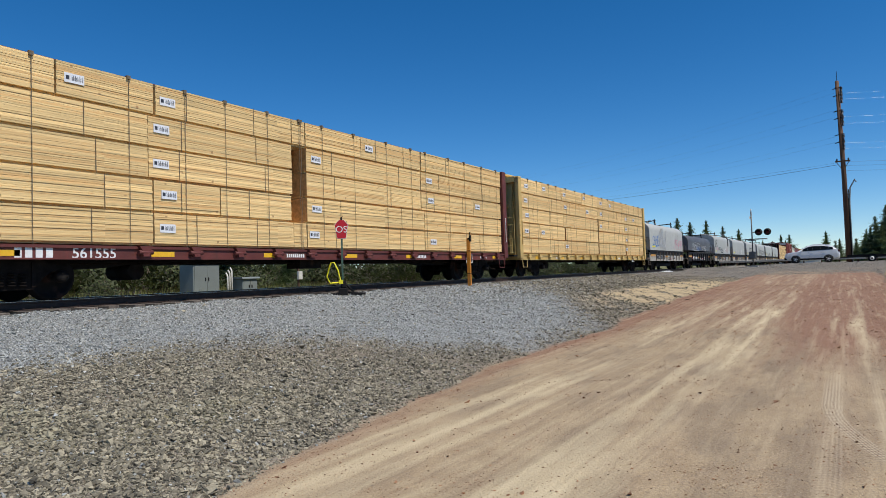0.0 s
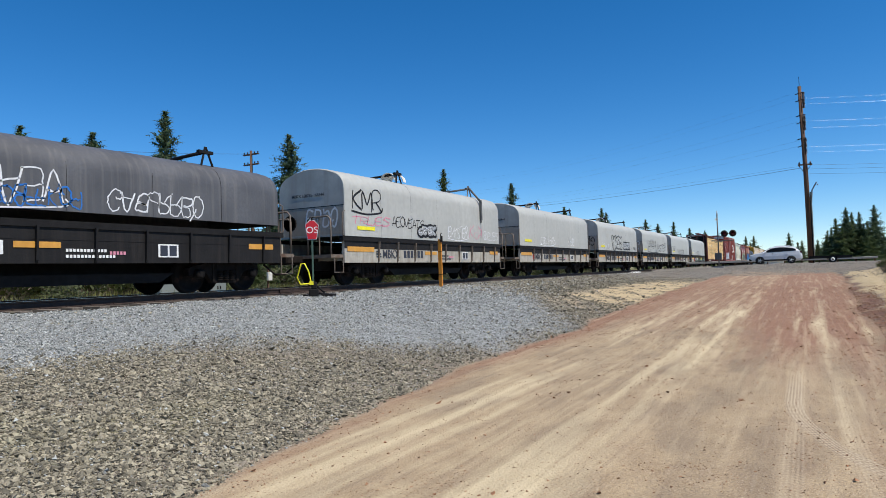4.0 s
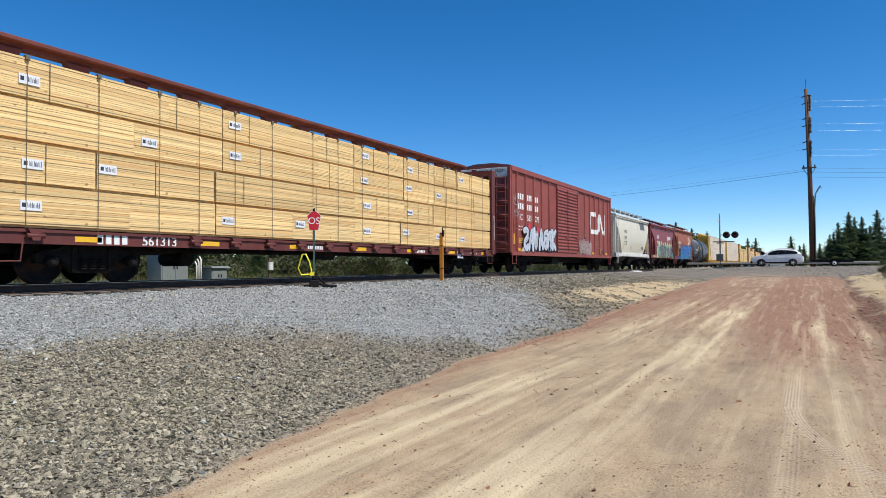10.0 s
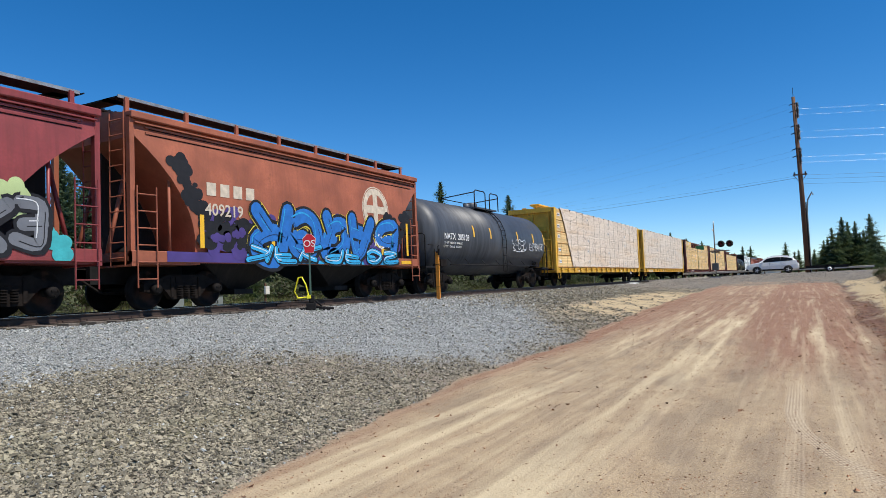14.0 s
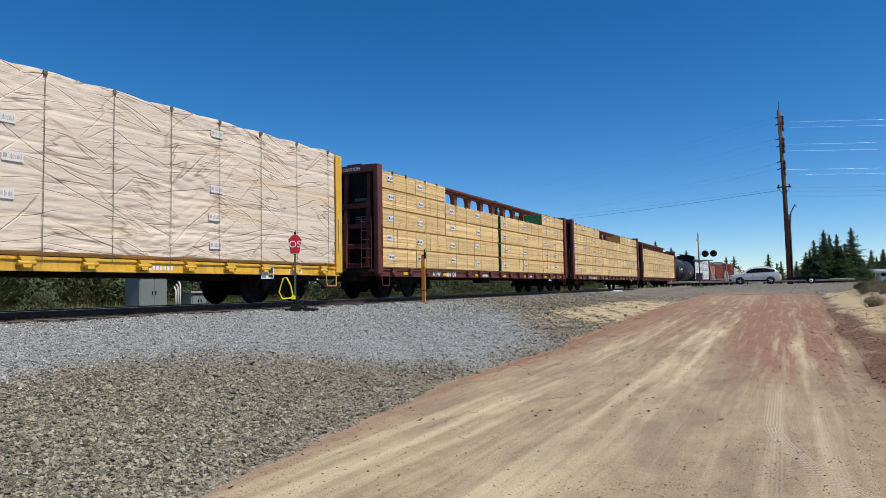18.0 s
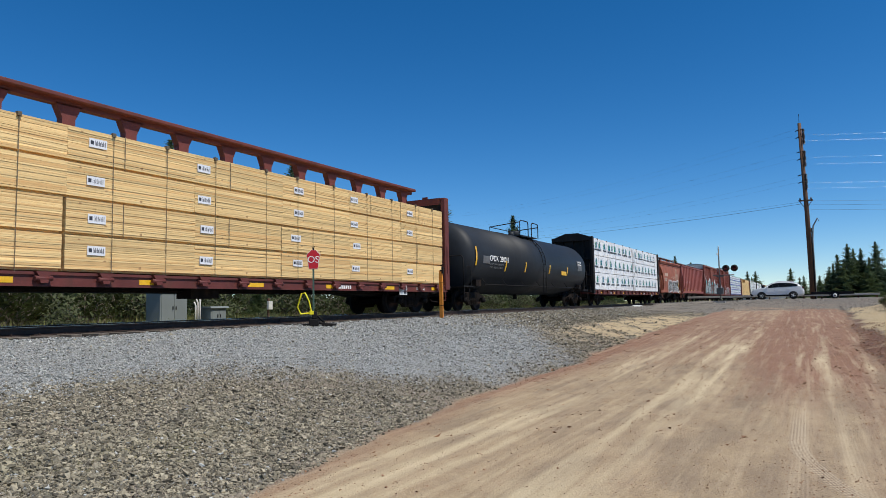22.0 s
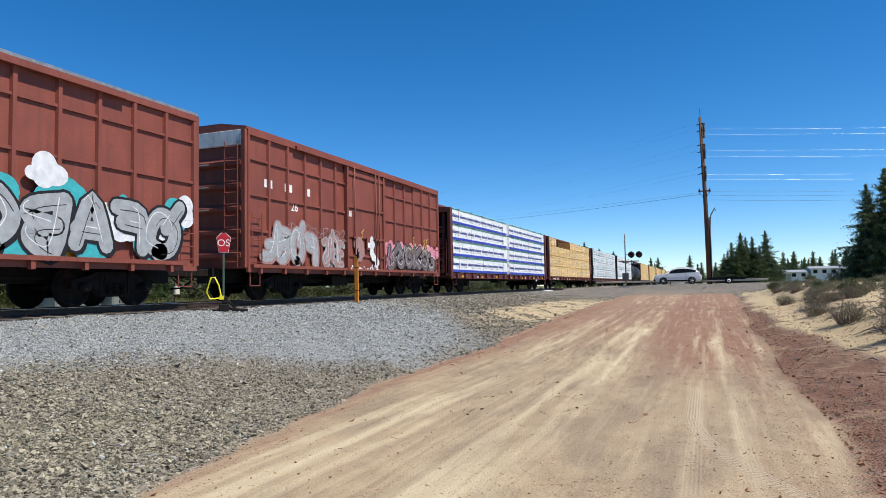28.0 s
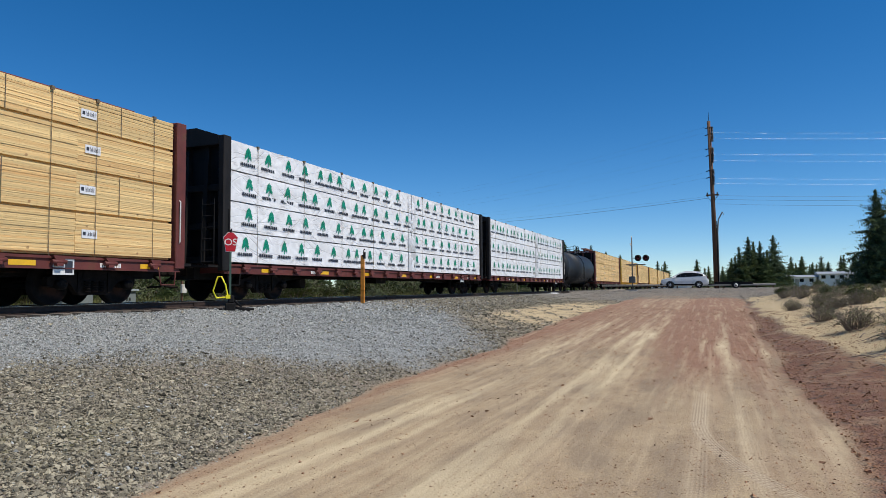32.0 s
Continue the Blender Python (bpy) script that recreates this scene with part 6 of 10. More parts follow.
    for a, b in () if horizontal else ((d0, mid - 0.02), (mid + 0.02, d1)) if d1 - d0 > 3 else ((d0, d1),):
        out, z = [(1.39, 1.12), (1.47, 1.12)], 1.3
        while z < top - 0.62:
            out += [(1.47, z), (1.515, z + 0.03), (1.515, z + 0.09), (1.47, z + 0.12)]
            z += 0.19
        s = Shape().prism(out + [(1.47, top - 0.34), (1.39, top - 0.34)], "y", a, b)
        dr = part("door", s, [red], car, "corrugated sliding door")
        s = Shape().rod([(1.53, b - 0.25, 1.2), (1.53, b - 0.25, top - 0.5)], 0.022, 5).box(1.51, 1.56, b - 0.6, b - 0.2, 2.0, 2.06).box(1.51, 1.56, b - 0.6, b - 0.2, 3.6, 3.66)
        part("lock_rod", s, [red], dr)
    for d in (-1, 1):
        y = d * half
        end = part("end_wall", Shape().box(-1.29, 1.29, *sorted((y, y + d * 0.01)), 1.0, top - 0.14), [red], car, "corrugated end wall")
        for i in range(5):
            z = 1.25 + 0.70 * i
            part("rib", Shape().prism([(y + d * 0.01, z), (y + d * 0.14, z + 0.08), (y + d * 0.14, z + 0.19), (y + d * 0.01, z + 0.30)], "x", -1.28, 1.28), [red], end)
        part("end_panel", Shape().box(-1.28, 1.28, *sorted((y + d * 0.02, y + d * 0.09)), top - 0.62, top - 0.15, c=0.01), [WHITE_STEEL], end, "pale sheet at the top of the end wall")
        if d < 0:
            for tx, size, x0, z0 in (("EXCESS HEIGHT CAR", 0.13, -1.15, top - 0.50), ("IC 533275", 0.17, 0.42, top - 0.36)) if not horizontal else ():
                o = words(tx, size, 0, 0, 0, INK, car, "end_print")
                o.matrix_basis = Matrix.Translation((x0, y - 0.096, z0)) @ Matrix.Rotation(math.pi / 2, 4, "X") @ Matrix.Diagonal((size, size, 1, 1))
            for k in range(3):
                part("end_print", Shape().box(-0.7, 0.1, y - 0.146, y - 0.142, 1.37 + 0.70 * (k + 2), 1.41 + 0.70 * (k + 2)), [CREAM_PRINT], end)
        for x in (-1.36, 1.36):
            part("corner_post", Shape().box(x - 0.07, x + 0.07, *sorted((y, y + d * 0.12)), 1.0, top - 0.14), [red], end)
        s = Shape()
        end_ladder(s, y + d * 0.16, 0.72, 1.20, 1.0, top - 0.5 if d < 0 else 2.6, 11 if d < 0 else 5)
        rungs(s, 1.50, y - d * 0.62 if d > 0 else y + 0.14, y - d * 0.14 if d > 0 else y + 0.62, 1.0, 2.7, 5)
        s.rod([(1.42, y - d * 0.62, 0.9), (1.42, y - d * 0.62, 0.45), (1.42, y - d * 0.14, 0.45), (1.42, y - d * 0.14, 0.9)], 0.02, 5)
        part("ladder", s, [red], car)
    for i in range(6):
        y = -half + 0.8 + (2 * half - 2.2) * i / 5
        if not (d0 - 0.7 < y < d1):
            panel(car, y, y + 0.5, 1.10, 1.22, 1.386, REFLECT, "reflector", "yellow reflective stripe")
    s = Shape().box(-0.3, 0.3, -half - 0.2, half + 0.2, 0.55, 1.0).box(-0.8, 0.8, -1.8, -0.6, 0.45, 0.8)
    s.rod([(0.5, -half + 2, 0.65), (0.5, half - 2, 0.65)], 0.03, 5)
    part("underframe", s, [STEEL_DARK], car)
    running_gear(car, half, 2.3, half + 0.30)
    if art:
        art(car, half, d0, d1)
    return car


def hopper(u0, u1, paint, label, kind, art=None, trim=None, top=4.45, cut=2.15):
    """Covered hopper with bulging or ribbed sides, sloped end sheets, bays below and a roof walk."""
    half = (u1 - u0) / 2
    car = thing("covered_hopper", label, "freight car", (XC, (u0 + u1) / 2, 0), "cars of the freight train")
    trim = trim or paint
    zlow = 1.32
    bow = 0.52 if kind == "round" else 1.12

    def side(z):
        if kind == "ribbed":
            return 1.42
        t = (z - zlow) / (top - 0.2 - zlow)
        return 1.30 + 0.20 * math.sin(math.pi * min(1, max(0, 0.12 + 0.80 * t)))

    def low(y):
        e = half - abs(y)
        return zlow if e > cut else zlow + (top - 0.75 - zlow) * (1 - max(0.0, e - 0.12) / (cut - 0.12)) ** bow

    s = Shape()
    ys = sorted({-half + 0.12 + (2 * half - 0.24) * i / 40 for i in range(41)} | {d * (half - 0.12 - (cut - 0.12) * q) for d in (-1, 1) for q in (0.85, 0.93, 0.975, 0.995, 1.0)})
    nz = 10
    ring = 2 * (nz + 1) + 1
    v = []
    for y in ys:
        zb = low(y)
        col = [(side(zb + (top - 0.2 - zb) * k / nz), zb + (top - 0.2 - zb) * k / nz) for k in range(nz + 1)]
        v += [(x, y, z) for x, z in col] + [(0, y, top)] + [(-x, y, z) for x, z in reversed(col)]
    s.add(v, [(i * ring + j, i * ring + (j + 1) % ring, (i + 1) * ring + (j + 1) % ring, (i + 1) * ring + j) for i in range(len(ys) - 1) for j in range(ring)], 0, True)
    o = (len(ys) - 1) * ring
    s.f += [tuple(range(ring))[::-1], tuple(o + j for j in range(ring))]
    s.m += [0, 0]
    s.s += [False, False]
    me = s.mesh("body", [paint])
    me.set_sharp_from_angle(angle=radians(35))
    part("body", me, None, car, "welded steel hopper body")
    if kind == "ribbed":
        n = int(2 * half / 1.15)
        for i in range(1, n):
            y = -half + 2 * half * i / n
            zb = low(y)
            s = Shape().prism([(1.415, -0.05), (1.49, -0.03), (1.49, 0.03), (1.415, 0.05)], "z", zb + 0.02, top - 0.25)
            part("side_post", s, [paint], car, at=(0, y, 0))
    s = Shape()
    for x in (-1.40, 1.40):
        s.box(x - 0.10, x + 0.10, -half, half, top - 0.36, top - 0.20, c=0.02)
        if kind != "ribbed":
            s.box(x + (-0.02 if x < 0 else 0.0), x + (0.0 if x < 0 else 0.09), -half + 0.1, half - 0.1, top - 0.46, top - 0.43)
    part("top_rail", s, [trim], car)
    if kind == "round":
        for q in range(2):
            part("eave_groove", Shape().box(1.40, side(top - 0.6) + 0.016, -half + 0.5, half - 0.5, top - 0.55 - 0.13 * q, top - 0.535 - 0.13 * q), [STEEL_DARK], car)
            part("eave_lip", Shape().box(1.36, side(top - 0.6) + 0.035, -half + 0.4, half - 0.4, top - 0.53 - 0.13 * q, top - 0.49 - 0.13 * q), [trim], car)
    s = Shape()
    for x in (-1.40, 1.40):
        s.box(x - 0.06, x + 0.06, -half, half, 1.06, 1.32, c=0.012)
    for d in (-1, 1):
        s.box(-1.4, 1.4, *sorted((d * half, d * (half - 1.9))), 1.02, 1.10)
        s.box(-1.45, 1.45, *sorted((d * half, d * (half - 0.12))), 0.98, 1.28)
    part("side_sill", s, [trim], car)
    # bays
    nb = 3 if half > 7 else 2
    for k in range(nb):
        yc = (k - (nb - 1) / 2) * (2 * half - 2 * cut) / nb
        wy = (2 * half - 2 * cut) / nb * 0.48
        s = Shape().add([(-1.2, yc - wy, zlow), (1.2, yc - wy, zlow), (1.2, yc + wy, zlow), (-1.2, yc + wy, zlow), (-0.5, yc - 0.3, 0.42), (0.5, yc - 0.3, 0.42), (0.5, yc + 0.3, 0.42), (-0.5, yc + 0.3, 0.42)],
                        [(0, 1, 5, 4), (1, 2, 6, 5), (2, 3, 7, 6), (3, 0, 4, 7), (4, 5, 6, 7), (3, 2, 1, 0)])
        s.box(-0.75, 0.75, yc - 0.34, yc + 0.34, 0.28, 0.42)
        part("discharge_bay", s, [BLACK_CAR], car)
    # plates added under the sloped ends, black to stand for the shade there
    for d in (-1, 1):
        ws = [d * (half - 0.30 - (cut - 0.2) * i / 8) for i in range(9)]
        part("end_web", Shape().prism([(ws[0], 1.1)] + [(y, low(y) - 0.03) for y in ws] + [(ws[-1], 1.1)], "x", -0.02, 0.02), [BLACK_CAR], car)
    # end posts and ladders
    for d in (-1, 1):
        s = Shape()
        y = d * (half - 0.06)
        for x in (-1.36, 1.36):
            s.box(x - 0.06, x + 0.06, y - 0.06, y + 0.06, 1.2, top - 0.3)
            s.rod([(x, y - d * 1.0, 1.2), (x, y - d * 1.0, low(y - d * 1.0) + 0.1)], 0.035, 6)
        s.prism([(y - 0.04, 1.2), (y + 0.04, 1.2), (y + 0.04, 1.3), (y - 0.04, 1.3)], "x", -1.36, 1.36)
        s.rod([(-0.6, y, 1.2), (-0.6, y - d * 0.5, 3.2)], 0.05, 6).rod([(0.5, y, 1.2), (0.5, y - d * 0.5, 3.2)], 0.05, 6)
        part("end_frame", s, [trim], car)
        s = Shape()
        end_ladder(s, y + d * 0.10, 0.80, 1.28, 1.0, top - 0.2, 10)
        rungs(s, 1.50, y - d * 0.55, y - d * 0.05, 0.5, top - 0.4 if kind == "cream" and d < 0 else 2.75, 11 if kind == "cream" and d < 0 else 6)
        part("ladder", s, [trim], car)
    # roof walk: grating on stanchions
    zw = top + (0.20 if kind != "ribbed" else 0.06)
    s = Shape()
    for x in (-0.62, 0.62):
        s.box(x - 0.28, x + 0.28, -half + 0.1, half - 0.1, zw, zw + 0.03)
        for k in range(int(half * 2 / 0.16)):
            yy = -half + 0.15 + 0.16 * k
            s.box(x - 0.28, x + 0.28, yy, yy + 0.03, zw + 0.03, zw + 0.055)
    for y in (-half + 0.3, half - 0.3):
        s.box(-0.62, 0.62, y - 0.2, y + 0.2, zw, zw + 0.03)
    for x in (-0.91, 0.91):
        part("walk_edge", Shape().box(x - 0.012, x + 0.012, -half + 0.1, half - 0.1, zw - 0.01, zw + 0.062), [GALV], car)
    part("roof_walk", s, [BLACK_CAR if kind != "cream" else GALV], car, "open steel roof walkway")
    sm = Shape().box(-0.035, 0.035, -0.05, 0.05, top - 0.12, zw + (0.14 if kind == "cream" else 0.02)).mesh("walk_bracket", [WHITE_STEEL if kind == "cream" else trim])
    for i in range(8):
        part("walk_bracket", sm, None, car, at=(0.93, -half + 0.3 + (2 * half - 0.6) * i / 7, 0))
    s = Shape()
    for k in range(4):
        s.lathe([(0, 0.3), (0.10, 0.3), (0.14, 0.22), (0.14, 0.0)], (0, -half * 0.72 + half * 1.44 * k / 3, top - 0.03), "z", 14)
    part("hatch_covers", s, [trim], car)
    s = Shape().box(-0.3, 0.3, -half - 0.2, -half + 2.3, 0.62, 1.02).box(-0.3, 0.3, half - 2.3, half + 0.2, 0.62, 1.02)
    s.rod([(-0.4, -half + 0.8, 1.35), (0.5, -half + 0.8, 1.35)], 0.16, 10)
    tagged(part("stub_sill", s, [STEEL_DARK], car), kind="stuff")
    running_gear(car, half, 1.75, half + 0.25)
    if art:
        art(car, half, side)
    return car


def tank_car(u0, u1, m, label, art=None, r=1.60, zc=2.35):
    half = (u1 - u0) / 2
    car = thing("tank_car", label, "freight car", (XC, (u0 + u1) / 2, 0), "cars of the freight train")
    prof = [(-half, 0.001), (-half + 0.03, 0.58), (-half + 0.13, 1.08), (-half + 0.28, 1.40), (-half + 0.48, 1.56), (-half + 0.70, r), (-half * 0.34, r), (-half * 0.34, r + 0.012), (half * 0.30, r + 0.012), (half * 0.30, r), (half - 0.70, r), (half - 0.48, 1.56), (half - 0.28, 1.40), (half - 0.13, 1.08), (half - 0.03, 0.58), (half, 0.001)]
    s = Shape().lathe(prof, (0, 0, zc), "y", 48)
    part("tank", s, [m], car, "long cylindrical tank with dished ends")
    # dome platform with railing
    zt = zc + r
    s = Shape().box(-0.75, 0.95, -1.15, 1.15, zt - 0.12, zt - 0.05).lathe([(0, 0.30), (0.36, 0.30), (0.42, 0.25), (0.42, 0.0)], (0.0, 0.25, zt - 0.1), "z", 16)
    s.lathe([(0, 0.16), (0.30, 0.16), (0.30, 0.0)], (0.1, -0.5, zt - 0.1), "z", 10)
    part("dome", s, [m], car, "valve housing on a small platform")
    s = Shape()
    for a, b in ((-1.35, -0.15), (0.35, 1.35)):
        s.rod([(0.95, a, zt - 0.1), (0.95, a, zt + 0.62), (0.95, a + 0.12, zt + 0.72), (0.95, b - 0.12, zt + 0.72), (0.95, b, zt + 0.62), (0.95, b, zt - 0.1)], 0.028, 6)
    s.rod([(0.95, -1.35, zt + 0.62), (-0.75, -1.45, zt + 0.45), (-0.75, -1.45, zt - 0.1)], 0.025, 6)
    s.rod([(0.95, 1.35, zt + 0.55), (-0.75, 1.45, zt + 0.45), (-0.75, 1.45, zt - 0.1)], 0.025, 6)
    s.rod([(-0.75, -1.45, zt + 0.45), (-0.75, 1.45, zt + 0.45)], 0.022, 5)
    part("platform_railing", s, [STEEL_DARK], car)
    # curved side ladder
    s = Shape()
    arc = [((r + 0.08) * math.sin(t), zc + (r + 0.08) * math.cos(t)) for t in (0.42, 0.7, 1.0, 1.3, 1.57)] + [(r + 0.08, 1.6), (r + 0.08, 0.85)]
    for y in (0.05, 0.50):
        s.rod([(x, y, z) for x, z in arc], 0.02, 5)
    for k in range(13):
        t = k / 12 * (len(arc) - 1)
        i = min(int(t), len(arc) - 2)
        x = arc[i][0] + (arc[i + 1][0] - arc[i][0]) * (t - i)
        z = arc[i][1] + (arc[i + 1][1] - arc[i][1]) * (t - i)
        s.rod([(x, 0.05, z), (x, 0.50, z)], 0.016, 5)
    part("side_ladder", s, [STEEL_DARK], car)
    # running board rail, saddles, stub sills, platforms
    s = Shape().rod([(1.52, -half + 1.6, 1.14), (1.52, half - 1.6, 1.14)], 0.022, 6).rod([(-1.52, -half + 1.6, 1.14), (-1.52, half - 1.6, 1.14)], 0.022, 6)
    for k in range(7):
        y = -half + 1.8 + (2 * half - 3.6) * k / 6
        s.rod([(1.52, y, 1.14), (1.28, y, 1.42)], 0.016, 5)
    part("side_handrail", s, [STEEL_DARK], car)
    for d in (-1, 1):
        y0, y1 = sorted((d * (half - 2.6), d * (half + 0.30)))
        s = Shape().box(-0.35, 0.35, y0, y1, 0.62, 1.08, c=0.02)
        s.prism([(-0.95, 1.0), (0.95, 1.0), (1.15, 1.45), (0.6, 1.05), (-0.6, 1.05), (-1.15, 1.45)], "y", d * (half - 1.8) - 0.15, d * (half - 1.8) + 0.15)
        part("stub_sill", s, [STEEL_DARK], car)
        s = Shape().box(-1.45, 1.45, *sorted((d * (half - 0.7), d * (half + 0.30))), 1.0, 1.07)
        part("end_platform", s, [STEEL_DARK], car)
        s = Shape()
        y = d * (half + 0.22)
        s.rod([(-1.4, y, 1.05), (-1.4, y, 2.25), (-1.3, y, 2.35), (1.3, y, 2.35), (1.4, y, 2.25), (1.4, y, 1.05)], 0.028, 6)
        s.rod([(1.42, y, 1.05), (1.42, y, 0.45), (1.42, y - d * 0.5, 0.45), (1.42, y - d * 0.5, 1.05)], 0.022, 5)
        s.rod([(1.42, y - d * 0.7, 1.05), (1.42, y - d * 0.7, 1.9), (1.42, y - d * 0.2, 1.9)], 0.02, 5)
        part("end_railing", s, [STEEL_DARK], car)
        s = Shape().box(0.9, 1.4, *sorted((d * (half - 1.0), d * (half - 1.5))), 1.07, 1.35)
        part("valve_box", s, [TRUCK], car)
    s = Shape().box(-0.25, 0.25, -0.4, 0.4, 0.7, 1.15).rod([(0, 0, 0.5), (0, 0, 1.2)], 0.12, 10)
    part("bottom_outlet", s, [STEEL_DARK], car)
    running_gear(car, half, 1.35, half + 0.30)

    def side(z):
        return math.sqrt(max(0.0, (r + 0.014) ** 2 - (z - zc) ** 2))

    if art:
        art(car, half, side, zc)
    return car


def on_tank(car, side, y0, y1, z0, z1, m, name="reflector", n=8, lean=0.0):
    """A painted strip that follows the tank's curve."""
    s = Shape()
    v = []
    for k in range(n + 1):
        z = z0 + (z1 - z0) * k / n
        v += [(side(z) + 0.004, y0 + lean * k / n, z), (side(z) + 0.004, y1 + lean * k / n, z)]
    s.add(v, [(2 * k, 2 * k + 1, 2 * k + 3, 2 * k + 2) for k in range(n)], 0, True)
    part(name, s, [m], car)


def tank_words(car, side, text, size, y, z, m):
    """Lettering bent onto the tank's curve."""
    o = words(text, size, 0, 0, 0, m, car)
    me = o.data.copy()
    for v in me.vertices:
        zz = z + v.co.y * size
        v.co = (side(zz) + 0.005 + (0.002 if v.co.z > 0 else 0.0), y + v.co.x * size, zz)
    o.data = me
    o.matrix_basis = Matrix()


# the train, from the first car to pass to the last; places are metres along the track at the start
CARS = []
T5 = (0.72, 0.72, 0.70, 0.70, 0.72)


def even(a, b, n, t):
    return [(a + (b - a) * k / n, a + (b - a) * (k + 1) / n, t) for k in range(n)]


def piles(cols, **kw):
    return lambda car, half: lumber_load(car, half, [(a - half, b - half, t) for a, b, t in cols], **kw)


def fir_wrapped(tiers, split, seed, house=False):
    def load(car, half):
        h = 3.58 / tiers
        for ci, (a, b) in enumerate(((-half + 0.05, -half + split), (-half + split + 0.06, half - 0.05))):
            for k in range(tiers):
                z = 1.09 + k * h
                surface = wrapped_pack(car, a, b, z, h, seed + 7 * k + 31 * ci)
                fir_marks(car, a + 0.1, b - 0.1, z, h, seed + k * 3 + ci, surface, house)
            n = int((b - a) / 2.2)
            for q in range(n):
                part("strap", strap_mesh(3.58), None, car, at=(0.018, a + (b - a) * (q + 0.5) / n, 1.09))
        s = Shape()
        for k in range(tiers):
            crumple(s, 1.39, -half + split - 0.35, -half + split + 0.45, 1.11 + k * h, 1.09 + (k + 1) * h - 0.02, seed + k, 0, 24, 0.09)
        part("loose_wrap", s, [WRAP_GREY], car, "loose grey wrap between two piles")
    return load


def band_wrapped(seed):
    def load(car, half):
        h, split = 3.58 / 4, 11.3
        for ci, (a, b) in enumerate(((-half + 0.05, -half + split - 0.3), (-half + split + 0.25, half - 0.05))):
            for k in range(4):
                z = 1.09 + k * h
                surface = wrapped_pack(car, a, b, z, h, seed + 7 * k + 31 * ci, label="white wrapped lumber pack with blue bands")
                band_marks(car, a, b, z, h, seed + k * 3 + ci, surface)
            n = int((b - a) / 1.9)
            for q in range(n):
                part("strap", strap_mesh(3.58), None, car, at=(0.02, a + (b - a) * (q + 0.5) / n, 1.09))
        s = Shape()
        for k in range(4):
            crumple(s, 1.36 - 0.02 * (k % 2), -half + split - 0.34, -half + split + 0.30, 1.13 + k * h, 1.09 + (k + 1) * h - 0.03, seed + k, 0, 22, 0.10)
        part("loose_wrap", s, [WRAP_GREY], car, "loose grey wrap between two piles")
    return load


DIM_TAG, DIM_PRINT = TAG_MESH.copy(), TAG_PRINT.copy()
DIM_TAG.materials[0], DIM_PRINT.materials[0] = TAG_DIM, INK_DIM


def sheeted(seed, bare):
    def load(car, half):
        lumber_load(car, half, [(-half + 0.05, -half + 5.4, T5), (-half + 5.4, -half + 11.0, T5), (-half + 11.0, half - 5.2, T5), (half - 5.2, half - 0.05, T5)], tags=True, detail=False)
        s = Shape()
        y0 = -half + 0.1
        ny, nz = 260, 92
        v = []
        for j in range(nz + 1):
            for i in range(ny + 1):
                t = j / nz
                a = y0 + bare * (1 - t) ** 0.8 + (0.35 * bare if bare else 0)
                y = a + (half - 0.05 - a) * i / ny
                z = 1.16 + 3.52 * t
                d = 0.5 * noise.noise(Vector((y * 0.7 + seed, z * 0.6, 0.3)))
                slack = max(0.0, noise.noise(Vector((y * 0.35 + seed, z * 0.4, 4.4))) + 0.35)
                for q, (sl, fr) in enumerate(((0.10, 6.0), (-0.14, 5.0), (0.34, 4.0), (-0.7, 3.0))):
                    f = noise.noise(Vector((y * 0.45 + seed, (z + sl * y) * fr + 3 * q, 2.0 + q)))
                    d -= 3.4 * max(0.0, 0.10 - abs(f)) / 0.10 * slack * (0.25 + max(0.0, noise.noise(Vector((y * 0.8, z * 1.2 + seed, 7.0 + q)))))
                d -= 1.1 * math.exp(-((((z - 1.09 + 0.05 * noise.noise(Vector((y * 0.5, seed, 1.0)))) % 0.712) - 0.02) / 0.03) ** 2)
                d += 1.2 * abs(math.sin((y - y0) * 2.09)) * max(0.0, t - 0.9) / 0.1
                v.append((max(1.386, 1.418 + 0.018 * d), y, z + 0.05 * abs(math.sin((y - y0) * 2.09)) * max(0.0, t - 0.9) / 0.1 + 0.02 * noise.noise(Vector((y, seed, 0)))))
        s.add(v, [(j * (ny + 1) + i, j * (ny + 1) + i + 1, (j + 1) * (ny + 1) + i + 1, (j + 1) * (ny + 1) + i) for j in range(nz) for i in range(ny)], 0, True)
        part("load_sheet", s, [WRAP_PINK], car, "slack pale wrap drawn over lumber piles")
        for q in range(4):
            for k in range(5):
                if (q + k + seed) % 4 == 3:
                    continue
                y = y0 + (0.9, 6.3, 11.8, 16.9)[q] + 0.08 * math.sin(3 * k + q)
                if y > y0 + 1.5 * bare:
                    paper_tag(car, "paper tag seen through wrap", (1.432, y, 1.40 + 0.712 * k), DIM_TAG, DIM_PRINT)
        for q in range(15):
            y = y0 + bare + 0.5 + (2 * half - bare - 1.0) * q / 14
            part("strap", strap_mesh(3.60), None, car, at=(0.065, y, 1.09))
    return load


P5 = (0.81, 0.80, 0.80, 0.80)
RED_LABEL = "brown-red centerbeam flatcar with strapped pine lumber packs"
